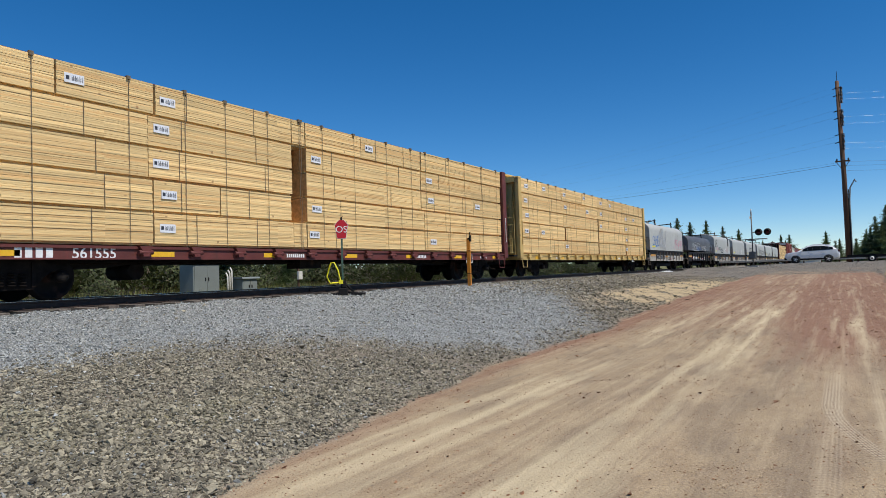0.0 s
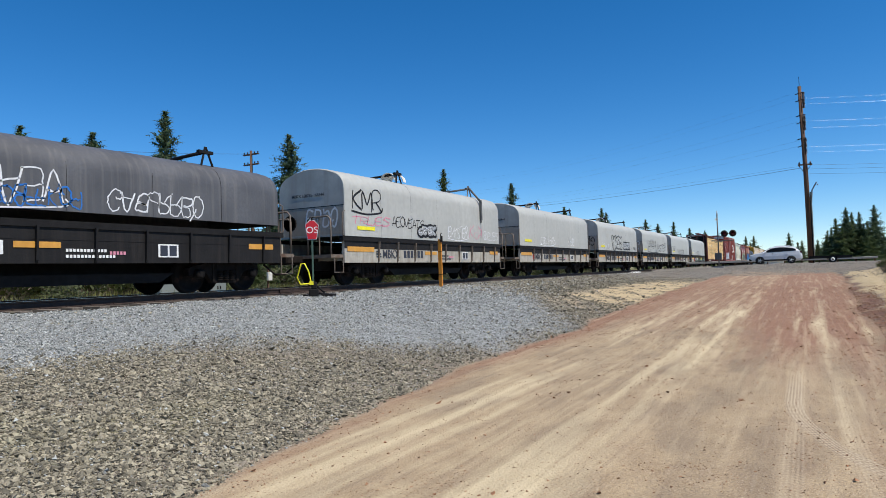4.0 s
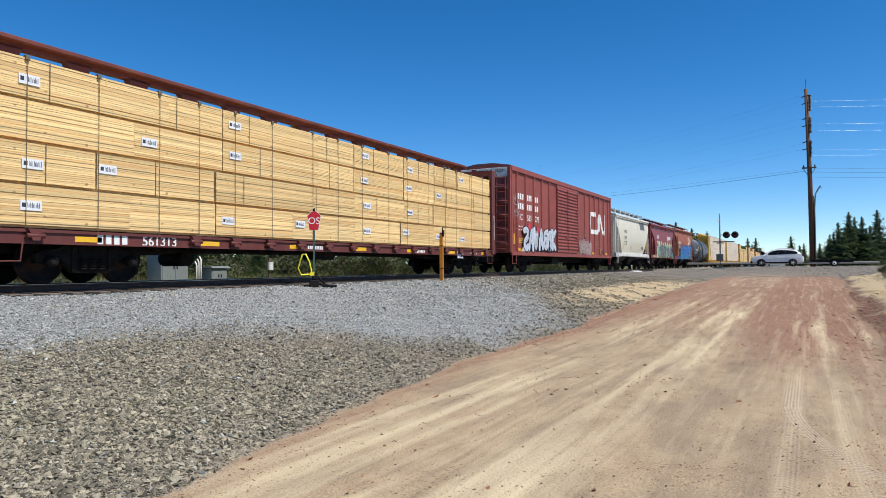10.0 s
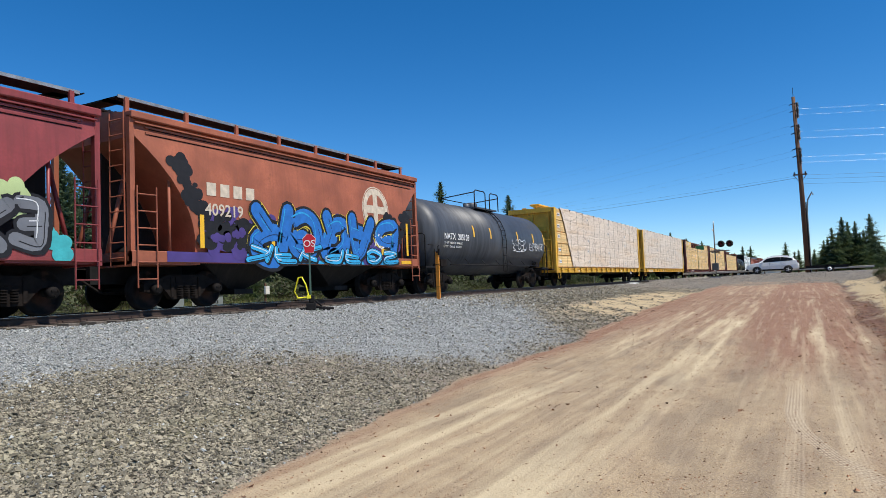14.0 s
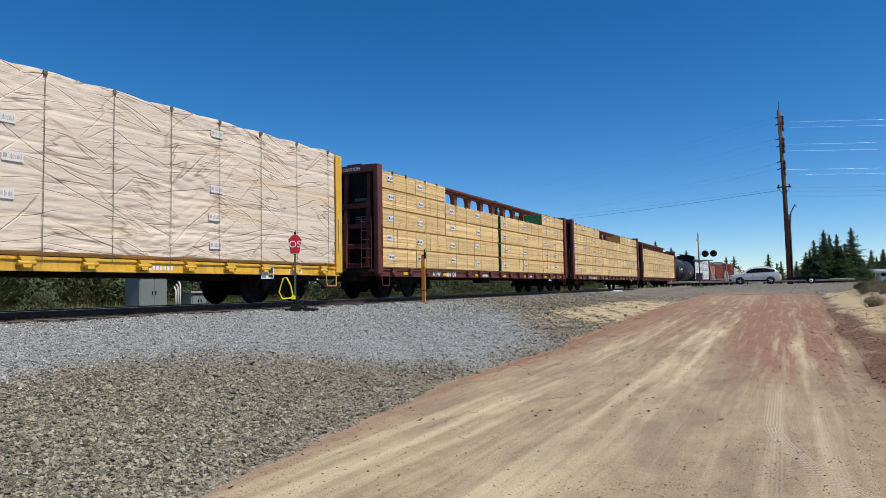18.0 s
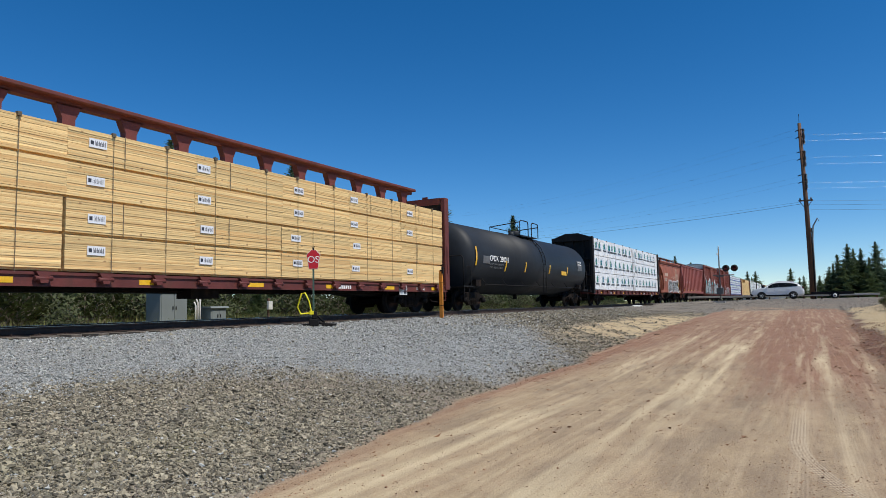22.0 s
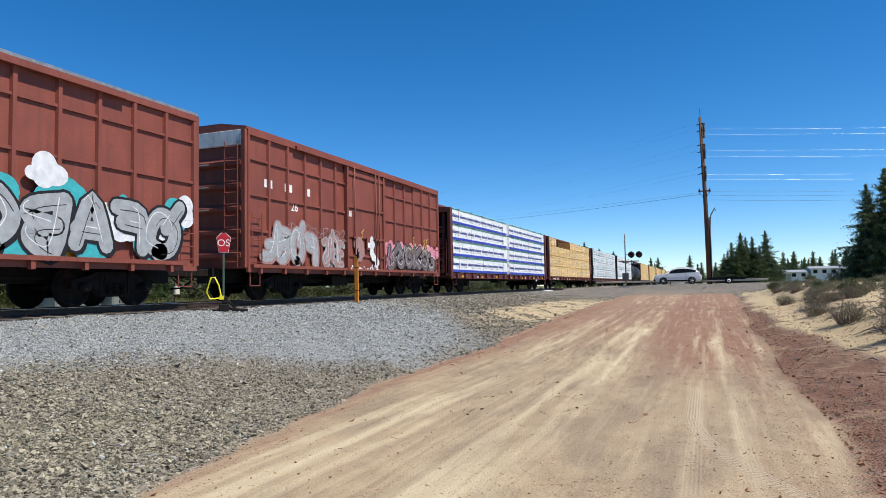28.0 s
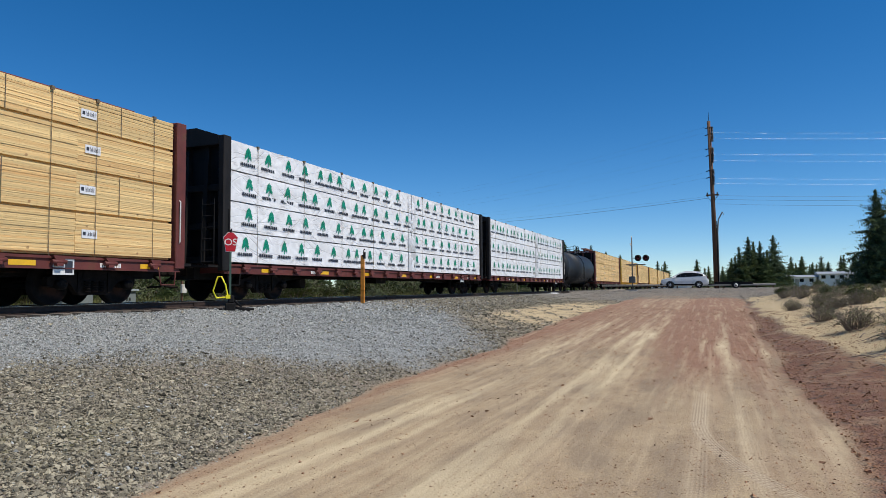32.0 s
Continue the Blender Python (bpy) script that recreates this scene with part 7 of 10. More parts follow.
# two lumber cars
CARS.append(centerbeam(4.4, 26.6, RED_CAR, RED_LABEL + " unevenly piled", piles([(0.05, 4.9, T5), (4.9, 9.2, T5), (9.2, 9.75, (0.72, -0.72, -0.70, -0.70, 0.72)), (9.75, 15.6, T5), (15.6, 22.15, T5)]), 1, "561555"))
CARS.append(centerbeam(28.6, 50.6, YELLOW_FADED, "yellow centerbeam flatcar loaded with strapped pine lumber packs", piles([(0.05, 5.4, T5), (5.4, 11.4, T5), (11.4, 17.0, T5), (17.0, 21.95, T5)], gaps=((2, 1), (2, 2), (2, 0), (3, 0), (1, 1))), 2))
# covered coil cars
GREY_COIL = "grey covered coil car with an arched hood and dirty white sill"
COILS = [
    (52.6, False, [("tag", 3, 0.8, 2.9, 2.0, 2.7, SPRAY_BLUE), ("burn", 4, 3.0, 5.6, 1.75, 3.3, (SPRAY_GREY, HOOD_END, None)), ("tag", 5, 8.6, 11.6, 1.75, 2.5, SPRAY_PINK)]),
    (67.3, True, [("tag", 6, 2.2, 6.0, 1.85, 2.5, SPRAY_WHITE), ("tag", 7, 4.4, 6.4, 1.85, 2.2, SPRAY_BLUE), ("tag", 8, 7.0, 9.5, 1.85, 2.3, SPRAY_WHITE)]),
    (82.5, False, [("tag", 9, 0.4, 2.1, 2.45, 3.2, SPRAY_BLACK, "KMR"), ("tag", 10, 2.8, 5.0, 2.0, 2.35, SPRAY_BLACK, "AEOVEATS"), ("burn", 11, 4.5, 6.1, 1.68, 2.2, (SPRAY_GREY, SPRAY_BLACK, None)), ("tag", 12, 7.0, 8.8, 1.75, 2.2, SPRAY_WHITE, "EMYSTER"), ("tag", 8, 0.4, 2.6, 1.98, 2.25, SPRAY_PINK, "TRUES"), ("tag", 13, 9.0, 10.2, 1.8, 2.3, SPRAY_PINK), ("tag", 14, 10.4, 12.0, 1.75, 2.1, SPRAY_WHITE)]),
    (97.3, False, [("tag", 15, 3.0, 5.4, 1.75, 2.1, SPRAY_WHITE), ("tag", 16, 7.8, 9.0, 1.75, 2.2, SPRAY_WHITE)]),
    (112.0, False, [("tag", 17, 1.0, 3.4, 1.68, 2.05, SPRAY_WHITE, "BARNIHLSMAL"), ("burn", 19, 3.6, 7.0, 1.66, 2.80, (HOOD_GREY, SPRAY_BLACK, None)), ("burn", 21, 7.2, 9.6, 1.66, 2.35, (SPRAY_GREY, SPRAY_BLACK, None)), ("tag", 31, 10.7, 11.8, 1.72, 1.95, SPRAY_BLACK, "PORQUE")]),
    (126.5, False, [("tag", 20, 0.5, 2.2, 1.75, 2.8, SPRAY_GREY), ("tag", 21, 2.4, 7.4, 1.72, 2.75, SPRAY_BLACK, "AMAMVA"), ("tag", 22, 7.6, 11.2, 1.8, 2.5, SPRAY_BLACK, "STER")]),
    (141.1, False, [("tag", 23, 0.5, 2.5, 1.95, 2.4, SPRAY_BLACK, "'MOWEK'"), ("tag", 25, 3.8, 8.4, 1.70, 2.1, SPRAY_BLACK, "ETHEYSTESTPREK"), ("tag", 25, 9.0, 11.0, 1.75, 2.2, SPRAY_GREY)]),
    (155.5, False, [("tag", 26, 0.8, 2.5, 1.95, 2.35, SPRAY_WHITE, "EMSTE"), ("tag", 28, 1.4, 2.5, 1.68, 1.9, SPRAY_WHITE, "RTEK"), ("tag", 27, 4.2, 6.6, 1.70, 2.12, SPRAY_BLACK, "TKOTOHKR")]),
]
for _u, _dark, _scr in COILS:
    if _dark:
        CARS.append(coil_car(_u, HOOD_DARK, HOOD_DARK, BLACK_CAR, BLACK_CAR, "black covered coil car with dark hood and sprayed tags", _scr, True))
    else:
        CARS.append(coil_car(_u, HOOD_GREY, HOOD_END, SILL_GREY, SILL_GREY, GREY_COIL, _scr))
CARS.append(centerbeam(170.7, 192.2, RED_CAR, RED_LABEL + " below beam", piles([(0.05, 5.2, P5), (5.2, 10.9, P5), (10.9, 16.2, P5), (16.2, 21.45, P5)]), 3, "561313", top=4.75))


def worm_art(car, half, d0, d1):
    # large white bent band, small white print, sprayed letters
    s = Shape()

    def arc(cy, cz, r, a0, a1, k=9):
        return [(cy + r * math.cos(radians(a0 + (a1 - a0) * q / k)), cz + r * math.sin(radians(a0 + (a1 - a0) * q / k))) for q in range(k + 1)]

    y0, zb, zt, w = half - 5.25, 2.62, 3.82, 0.30
    r = 0.42
    band = [(y0 + 1.50, zt)] + arc(y0 + r, zt - r, r, 90, 180) + arc(y0 + r, zb + r, r, 180, 270) + arc(y0 + 1.72, zb + 0.36, 0.36, 270, 360)
    band += arc(y0 + 2.36, zt - 0.28, 0.28, 180, 25) + arc(y0 + 3.36, zb + 0.26, 0.26, 205, 360) + [(y0 + 3.62, zt + 0.12)]
    fine = [band[0]]
    for p, q in zip(band, band[1:]):
        n = max(1, math.ceil(math.dist(p, q) / 0.03))
        fine += [(p[0] + (q[0] - p[0]) * k / n, p[1] + (q[1] - p[1]) * k / n) for k in range(1, n + 1)]
    for o in range(10):
        rows = []
        for i, (y, z) in enumerate(fine):
            (ay, az), (by, bz) = fine[max(i - 1, 0)], fine[min(i + 1, len(fine) - 1)]
            d = math.hypot(by - ay, bz - az) or 1
            for e in (o, o + 1):
                k = (e / 10 - 0.5) * w
                yy = y - (bz - az) / d * k
                rows.append((1.466 if min(abs(yy - (half - 0.75 - 1.15 * q)) for q in range(6)) < 0.07 else 1.386, yy, z + (by - ay) / d * k))
        s.add(rows, [(2 * i, 2 * i + 1, 2 * i + 3, 2 * i + 2) for i in range(len(fine) - 1)])
    part("white_emblem", s, [WHITE_PRINT], car, "large white bent-band emblem")
    for y, wd, k in ((0.97, 0.85, 3), (2.23, 0.72, 3), (3.38, 0.56, 2)):
        for z in (3.72, 3.22):
            bars(car, -half + y, z, 1.386, wd, 0.30, k, WHITE_PRINT)
    for tx, y in (("IC", 1.20), ("533", 2.23), ("275", 3.38)):
        words(tx, 0.42, -half + y, 2.68, 1.386, WHITE_PRINT, car)
    words("LD LMT 211600", 0.105, -half + 0.93, 2.30, 1.386, WHITE_PRINT, car)
    words("LT WT  74400", 0.105, -half + 0.93, 2.13, 1.386, WHITE_PRINT, car)
    panel(car, -half + 0.32, -half + 0.56, 1.42, 1.95, 1.386, REFLECT, "notice", "yellow notice panel")
    panel(car, -half + 1.05, -half + 1.65, 1.50, 1.72, 1.386, REFLECT, "notice", "yellow notice panel")
    bars(car, -half + 1.1, 1.63, 1.392, 0.5, 0.05, 9, INK)
    bars(car, -half + 1.1, 1.54, 1.392, 0.5, 0.05, 9, INK)
    burner(car, 41, -half + 1.35, -half + 6.75, 1.10, 2.40, 1.466, SPRAY_PALE, SPRAY_BLACK, None, 7, 0.045)
    for y, z in ((2.35, 2.38), (3.62, 2.25)):
        part("sprayed_patch", Shape().prism([(-half + y - 0.28, z), (-half + y + 0.05, z - 0.22), (-half + y + 0.28, z + 0.05), (-half + y - 0.02, z + 0.24)], "x", 1.486, 1.488), [SPRAY_RED], car)
    blots(car, 47, [(-half + 1.6, 1.12), (-half + 2.2, 1.12)], lambda z: 1.466, CREAM_PRINT, r=0.2)
    tag_scrawl(car, 42, -half + 0.15, -half + 0.9, 3.5, 3.9, 1.47, SPRAY_GREY, 0.02)
    tag_scrawl(car, 45, -half + 0.3, -half + 0.9, 2.95, 3.15, 1.47, SPRAY_GREY, 0.02)
    burner(car, 43, d1 + 0.1, d1 + 2.9, 1.08, 2.0, 1.466, SPRAY_FAINT, SPRAY_GREY, None, 4, 0.03)
    for k in range(7):
        tag_scrawl(car, 144 + k, d1 + 0.1 + 0.55 * (k % 4), d1 + 1.0 + 0.6 * (k % 4), 1.25 + 0.55 * (k // 3), 1.7 + 0.55 * (k // 3), 1.484, SPRAY_FAINT if k > 2 else SPRAY_GREY, 0.016)
    tag_scrawl(car, 44, d1 + 4.0, d1 + 4.9, 1.5, 2.0, 1.482, SPRAY_FAINT, 0.04, "HE")
    panel(car, d1 + 0.6, d1 + 0.7, 1.15, 1.75, 1.484, REFLECT, "reflector", "yellow reflective stripe")
    panel(car, half - 3.0, half - 2.88, 1.15, 1.5, 1.484, REFLECT, "reflector", "yellow reflective stripe")
    part("data_panel", Shape().box(1.466, 1.470, half - 2.8, half - 2.4, 1.15, 1.4), [INK], car, "small dark data panel")


CARS.append(boxcar(194.5, 213.4, "oxide red boxcar with a white band emblem and graffiti", 1, 5.36, (0.36, 0.572), art=worm_art))


def cream_art(car, half, side):
    s = Shape()
    for k in range(4):
        v = [(half - 3.5 + 0.44 * k + p, 3.40 + q) for p, q in ((0.0, 0.0), (0.36, 0.0), (0.42, 0.06), (0.42, 0.56), (0.36, 0.62), (0.06, 0.62), (0.0, 0.56))]
        s.add([(side(z) + 0.012, y, z) for y, z in v], [tuple(range(7))])
    part("grey_emblem", s, [GREY_PRINT], car, "heavy grey block emblem")
    words("GACX", 0.36, -half + 2.5, 2.92, side(3.0) + 0.004, GREY_PRINT, car)
    words("11539", 0.34, -half + 2.45, 2.42, side(2.5) + 0.004, GREY_PRINT, car)
    words("LD LMT 233600", 0.15, -half + 2.45, 2.17, side(2.25) + 0.004, GREY_PRINT, car)
    words("LT  WT   52400", 0.15, -half + 2.45, 1.98, side(2.05) + 0.004, GREY_PRINT, car)
    for y in (-half + 2.2, -half + 4.8, -half + 7.4, half - 3.2, half - 1.0):
        panel(car, y, y + 0.11, 1.62, 2.3 if y < -half + 3 or y > half - 1.2 else 2.1, side(1.95) + 0.012, REFLECT, "reflector", "orange reflective stripe")
    tag_scrawl(car, 51, -half + 4.6, -half + 9.6, 1.58, 2.2, lambda z: side(z) + 0.008, SPRAY_GREY, 0.014, "SYUPREMO")
    tag_scrawl(car, 52, half - 2.0, half - 1.25, 1.58, 1.75, lambda z: side(z) + 0.008, SPRAY_BLACK, 0.014, "HOMEY")
    part("data_panel", Shape().box(1.47, 1.474, half - 3.0, half - 2.6, 1.7, 1.95), [INK], car)


def maroon_art(car, half, side):
    bars(car, -half + 2.55, 2.92, side(3.1) + 0.004, 1.15, 0.33, 4, WHITE_PRINT)
    words("409128", 0.40, -half + 2.65, 2.42, side(2.5) + 0.004, WHITE_PRINT, car)
    bars(car, half - 4.0, 2.98, side(3.1) + 0.004, 1.85, 0.30, 4, WHITE_PRINT, "white_emblem")
    panel(car, half - 4.2, half - 2.4, 2.86, 2.90, side(2.9) + 0.004, WHITE_PRINT)
    f = lambda z: max(side(z), 1.468) + 0.004
    blots(car, 63, [(-half + 3.0 + 0.55 * k, 1.45 + 0.75 * (k % 2)) for k in range(14)], f, SPRAY_LIME, r=0.34, spread=0.16)
    blots(car, 64, [(-half + 3.2, 1.6), (-half + 3.4, 1.9), (0.9, 1.5), (half - 1.0, 1.5), (1.3, 2.1)], lambda z: f(z) + 0.003, SPRAY_TEAL, r=0.2)
    burner(car, 61, -half + 3.7, -half + 7.3, 1.14, 2.42, lambda z: f(z) + 0.003, SPRAY_SLATE, SPRAY_BLACK, None, 5, 0.06)
    burner(car, 66, -half + 7.5, half - 1.0, 1.14, 2.30, lambda z: f(z) + 0.003, SPRAY_SLATE, SPRAY_BLACK, None, 5, 0.06)
    words("LD LMT 228900", 0.11, -half + 2.55, 2.12, side(2.15) + 0.006, WHITE_PRINT, car)
    words("LT WT   57100", 0.11, -half + 2.55, 1.96, side(2.0) + 0.006, WHITE_PRINT, car)
    tag_scrawl(car, 62, -half + 1.4, -half + 3.0, 1.15, 1.35, 1.465, SPRAY_WHITE)
    panel(car, -half + 0.7, -half + 1.4, 1.12, 1.28, 1.466, REFLECT, "reflector", "yellow reflective stripe")


def orange_art(seed):
    def art(car, half, side):
        bars(car, -half + 2.05, 2.72, side(2.85) + 0.004, 1.75, 0.32, 4, CREAM_PRINT)
        words("409327" if seed == 72 else "409219", 0.42, -half + 2.0, 2.24, side(2.4) + 0.006, CREAM_PRINT, car)
        s = Shape()
        zc, yc = 2.95, half - 2.9
        g = lambda z: side(z) + 0.006
        disc(s, yc, zc, 0.79, 0.79, g, 0, 0.955)
        disc(s, yc, zc, 0.73, 0.73, g, 0, 0.74)
        for a, b in (((yc, zc - 0.56), (yc, zc + 0.56)), ((yc - 0.56, zc), (yc + 0.56, zc))):
            flat_stroke(s, [a, ((a[0] + b[0]) / 2, (a[1] + b[1]) / 2), b], 0.26, lambda z: side(z) + 0.0065)
        part("round_emblem", s, [FADED_PRINT if seed == 72 else CREAM_PRINT], car, "faded round emblem")
        f = lambda z: max(side(z), 1.468) + 0.004
        if seed == 72:
            bubbles(car, seed, -half + 4.0, half - 1.7, 1.16, 2.35, f, SPRAY_UMBER, SPRAY_WHITE, 8)
            tag_scrawl(car, 78, half - 1.9, half - 0.5, 1.14, 1.32, 1.475, SPRAY_WHITE, 0.03, "BREEPTA")
            tag_scrawl(car, 79, -half + 5.4, half - 3.7, 2.55, 2.75, lambda z: f(z) + 0.004, CREAM_PRINT, 0.02, "MYZER")
            part("data_panel", Shape().box(1.5, 1.512, half - 2.45, half - 1.95, 1.72, 2.02), [INK], car)
            panel(car, half - 1.62, half - 1.50, 1.55, 2.5, side(2.0) + 0.012, REFLECT, "reflector", "yellow reflective stripe")
        else:
            blots(car, 73, [(-half + 2.35 + 0.27 * k, 1.42 + 0.26 * (k % 3)) for k in range(32)], f, SPRAY_PURPLE2, r=0.30, spread=0.06, n=4)
            blots(car, 75, [(-half + 2.2 + 0.55 * k, 2.05 + 0.16 * math.sin(2.3 * k)) for k in range(16)], f, SPRAY_PURPLE2, r=0.22, spread=0.12, n=7)
            dark = [(-half + 1.50, 2.95), (-half + 1.40, 3.2), (-half + 1.32, 3.4), (-half + 1.62, 2.7), (-half + 1.85, 2.42), (-half + 2.05, 2.2)]
            dark += [(-half + 2.3 + 0.33 * k, 1.96 + 0.14 * math.sin(3.1 * k)) for k in range(9)] + [(half - 1.35 - 0.2 * k, 2.1 + 0.16 * k) for k in range(5)] + [(half - 1.15, 2.6), (half - 1.05, 2.9), (half - 2.6, 2.2)]
            dark += [(-half + 2.1 + 0.3 * k, 1.62 + 0.2 * (k % 2)) for k in range(6)]
            blots(car, 74, dark, lambda z: f(z) + 0.003, SPRAY_BLACK, r=0.17, spread=0.10, n=9)
            blots(car, 76, [(-half + 2.25 + 0.24 * k, 1.66 + 0.05 * k) for k in range(5)], lambda z: f(z) + 0.006, SPRAY_PURPLE2, r=0.11, spread=0.05, n=6)
            base = Shape()
            flat_stroke(base, [(-half + 3.4, 1.20), (0, 1.20), (half - 1.5, 1.20)], 0.24, 1.4672)
            part("sprayed_base", base, [SPRAY_CYAN], car)
            base = Shape()
            flat_stroke(base, [(-half + 0.9, 1.20), (-half + 2.0, 1.20), (-half + 3.38, 1.20)], 0.24, 1.4672)
            part("sprayed_base", base, [SPRAY_PURPLE2], car)
            g = lambda z: f(z) + 0.008
            burner(car, seed, -half + 3.3, half - 1.3, 1.10, 2.75, lambda z: g(z) - 0.002, SPRAY_BLUE, SPRAY_YELLOW, None, 5, 0.10, SPRAY_CYAN, False)
            burner(car, seed, -half + 3.3, half - 1.3, 1.10, 2.75, lambda z: g(z) + 0.002, SPRAY_BLUE, SPRAY_BLACK, None, 5, 0.075, SPRAY_CYAN)
            burner(car, seed + 2, -half + 3.2, half - 1.4, 1.08, 1.62, lambda z: g(z) + 0.014, SPRAY_CYAN, SPRAY_BLACK, None, 7, 0.02)
            for y in (-half + 1.84, -half + 4.3, half - 4.2, half - 2.6, half - 0.95):
                panel(car, y, y + 0.13, 1.42, 2.6 if y < -half + 3 or y > half - 1.2 else 1.95, side(1.9) + 0.034, REFLECT, "reflector", "yellow reflective stripe")
            tag_scrawl(car, 77, half - 3.0, half - 1.7, 1.7, 2.2, lambda z: f(z) + 0.02, SPRAY_WHITE, 0.05)
        panel(car, half - 1.3, half - 0.6, 1.12, 1.24, 1.466, REFLECT, "reflector", "yellow reflective stripe")
    return art


def ribbed_art(car, half, side):
    for a in (3.5, 4.6):
        bars(car, -half + a - 1.05, 2.75, 1.426, 0.5, 0.28, 2, WHITE_PRINT)
    for k, tx in enumerate(("42", "98", "76")):
        words(tx, 0.42, -half + 2.47 + 1.18 * k, 2.25, 1.426, WHITE_PRINT, car)
    for k in range(4):
        bars(car, half - 4.75 + 1.17 * k, 2.72, 1.426, 0.32, 0.28, 1, WHITE_PRINT)
    for k in range(6):
        for q in range(3):
            bars(car, -half + 3.55 + 2.36 * k, 1.60 + 0.09 * q, 1.426, 0.6 - 0.1 * (q % 2), 0.045, 9, WHITE_PRINT if q < 2 else REFLECT)
    for k in range(6):
        panel(car, -half + 1.0 + 2.7 * k, -half + 1.5 + 2.7 * k, 1.36, 1.48, 1.466, REFLECT, "reflector", "yellow reflective stripe")


CARS.append(hopper(214.8, 226.6, CREAM, "cream covered hopper with orange stripes and roof walk", "cream", cream_art, WHITE_STEEL, 4.50))
CARS.append(hopper(227.7, 239.7, MAROON, "maroon covered hopper with white print and pale graffiti", "round", maroon_art))
CARS.append(hopper(240.4, 252.7, ORANGE_CAR, "faded orange covered hopper with blue graffiti", "round", orange_art(71), top=4.60, cut=1.78))


def natx_art(car, half, side, zc):
    tank_words(car, side, "NATX  205103", 0.36, -half + 1.0, 2.16, WHITE_PRINT)
    tank_words(car, side, "LD LMT  190600 LB   86450 KG", 0.12, -half + 1.05, 1.98, WHITE_PRINT)
    tank_words(car, side, "LT WT    72400 LB   32850 KG", 0.12, -half + 1.05, 1.83, WHITE_PRINT)
    for y in (-half + 3.7, -half + 5.5, half - 4.6, half - 2.4, half - 0.75):
        on_tank(car, side, y, y + 0.13, 2.35, 2.85, REFLECT)
    tag_scrawl(car, 81, half - 5.3, half - 3.6, 1.95, 2.45, side(2.2) + 0.03, SPRAY_WHITE, 0.03)
    tag_scrawl(car, 82, half - 3.0, half - 1.0, 1.95, 2.3, side(2.1) + 0.03, SPRAY_WHITE, 0.03)
    part("placard", Shape().box(1.49, 1.50, half - 2.2, half - 1.3, 2.45, 2.85), [GREY_PRINT], car)


TU = {"s1": 392.48, "panel": 393.25, "text": 393.94, "s2": 395.74, "s3": 398.3, "s4": 401.9, "notice": 404.05, "s5": 405.0, "data": 407.1}
TY = {k: u - (391.9 + 409.4) / 2 for k, u in TU.items()}


def cpdx_art(car, half, side, zc):
    tank_words(car, side, "CPDX  280011", 0.36, TY["text"], 2.22, WHITE_PRINT)
    tank_words(car, side, "LD LMT  198500 LB  84 800 KG", 0.115, TY["text"] + 0.05, 2.04, GREY_PRINT)
    tank_words(car, side, "LT WT    78500 LB  34 200 KG", 0.115, TY["text"] + 0.05, 1.89, GREY_PRINT)
    for y, z, h in ((TY["s1"], 1.95, 0.85), (TY["s2"], 1.80, 0.48), (TY["s3"], 1.85, 0.5), (TY["s4"], 1.85, 0.5), (TY["s5"], 1.85, 0.5)):
        on_tank(car, side, y, y + 0.13, z, z + h, REFLECT, lean=0.05)
    panel(car, TY["notice"], TY["notice"] + 0.85, 1.85, 2.08, side(1.95) + 0.012, REFLECT, "notice", "yellow notice panel")
    on_tank(car, side, TY["data"], TY["data"] + 0.85, 2.2, 2.85, GREY_PRINT, "data_panel")
    for k in range(4):
        bars(car, TY["data"] + 0.05, 2.27 + 0.14 * k, side(2.6) + 0.012, 0.75, 0.07, 7, WHITE_PRINT)
    on_tank(car, side, TY["panel"], TY["panel"] + 0.72, 2.08, 2.42, GREY_PRINT, "service_panel")
    for z, tx, size in ((3.02, "CPDX 280011", 0.17), (2.84, "CAPY 25600 GAL US", 0.09), (2.72, "96 900 L", 0.09), (2.60, "TEST", 0.09)):
        o = words(tx, size, 0, 0, 0, WHITE_PRINT, car, "end_print")
        y = -half + 0.02 + 0.10 * (z - 2.4) ** 2
        o.matrix_basis = Matrix.Translation((-0.62, y - 0.05, z)) @ Matrix.Rotation(math.pi / 2, 4, "X") @ Matrix.Diagonal((size, size, 1, 1))
    for k in range(5):
        part("end_print", Shape().box(-0.62, -0.20 - 0.05 * (k % 3), -half - 0.002, -half + 0.03, 2.50 - 0.08 * k, 2.54 - 0.08 * k), [WHITE_PRINT], car)


CARS.append(tank_car(253.5, 266.9, TANK_DUSTY, "dusty black tank car with white print", natx_art))
CARS.append(centerbeam(269.0, 291.2, YELLOW_CAR, "yellow centerbeam flatcar with lumber under slack pale wrap", sheeted(3, 2.2), 4))
CARS.append(centerbeam(293.6, 315.9, YELLOW_CAR, "yellow centerbeam flatcar with lumber under pale wrap", sheeted(9, 0.0), 5, "366246"))
Q4 = (0.74, 0.735, 0.735, 0.735)
T4 = (0.72, 0.72, 0.72, 0.72)
CARS.append(centerbeam(318.7, 341.0, RED_CAR, RED_LABEL + ", one end green", piles(even(0.05, 5.2, 2, T4 + (0.68,)) + even(5.2, 11.05, 2, T4) + even(11.4, 18.0, 2, T4) + even(18.0, 22.2, 2, T4 + (0.68,)), ends=GREEN_PAINT, painted=(4,)), 6, "301104", top=4.80, mark="ATW", at=5.1))
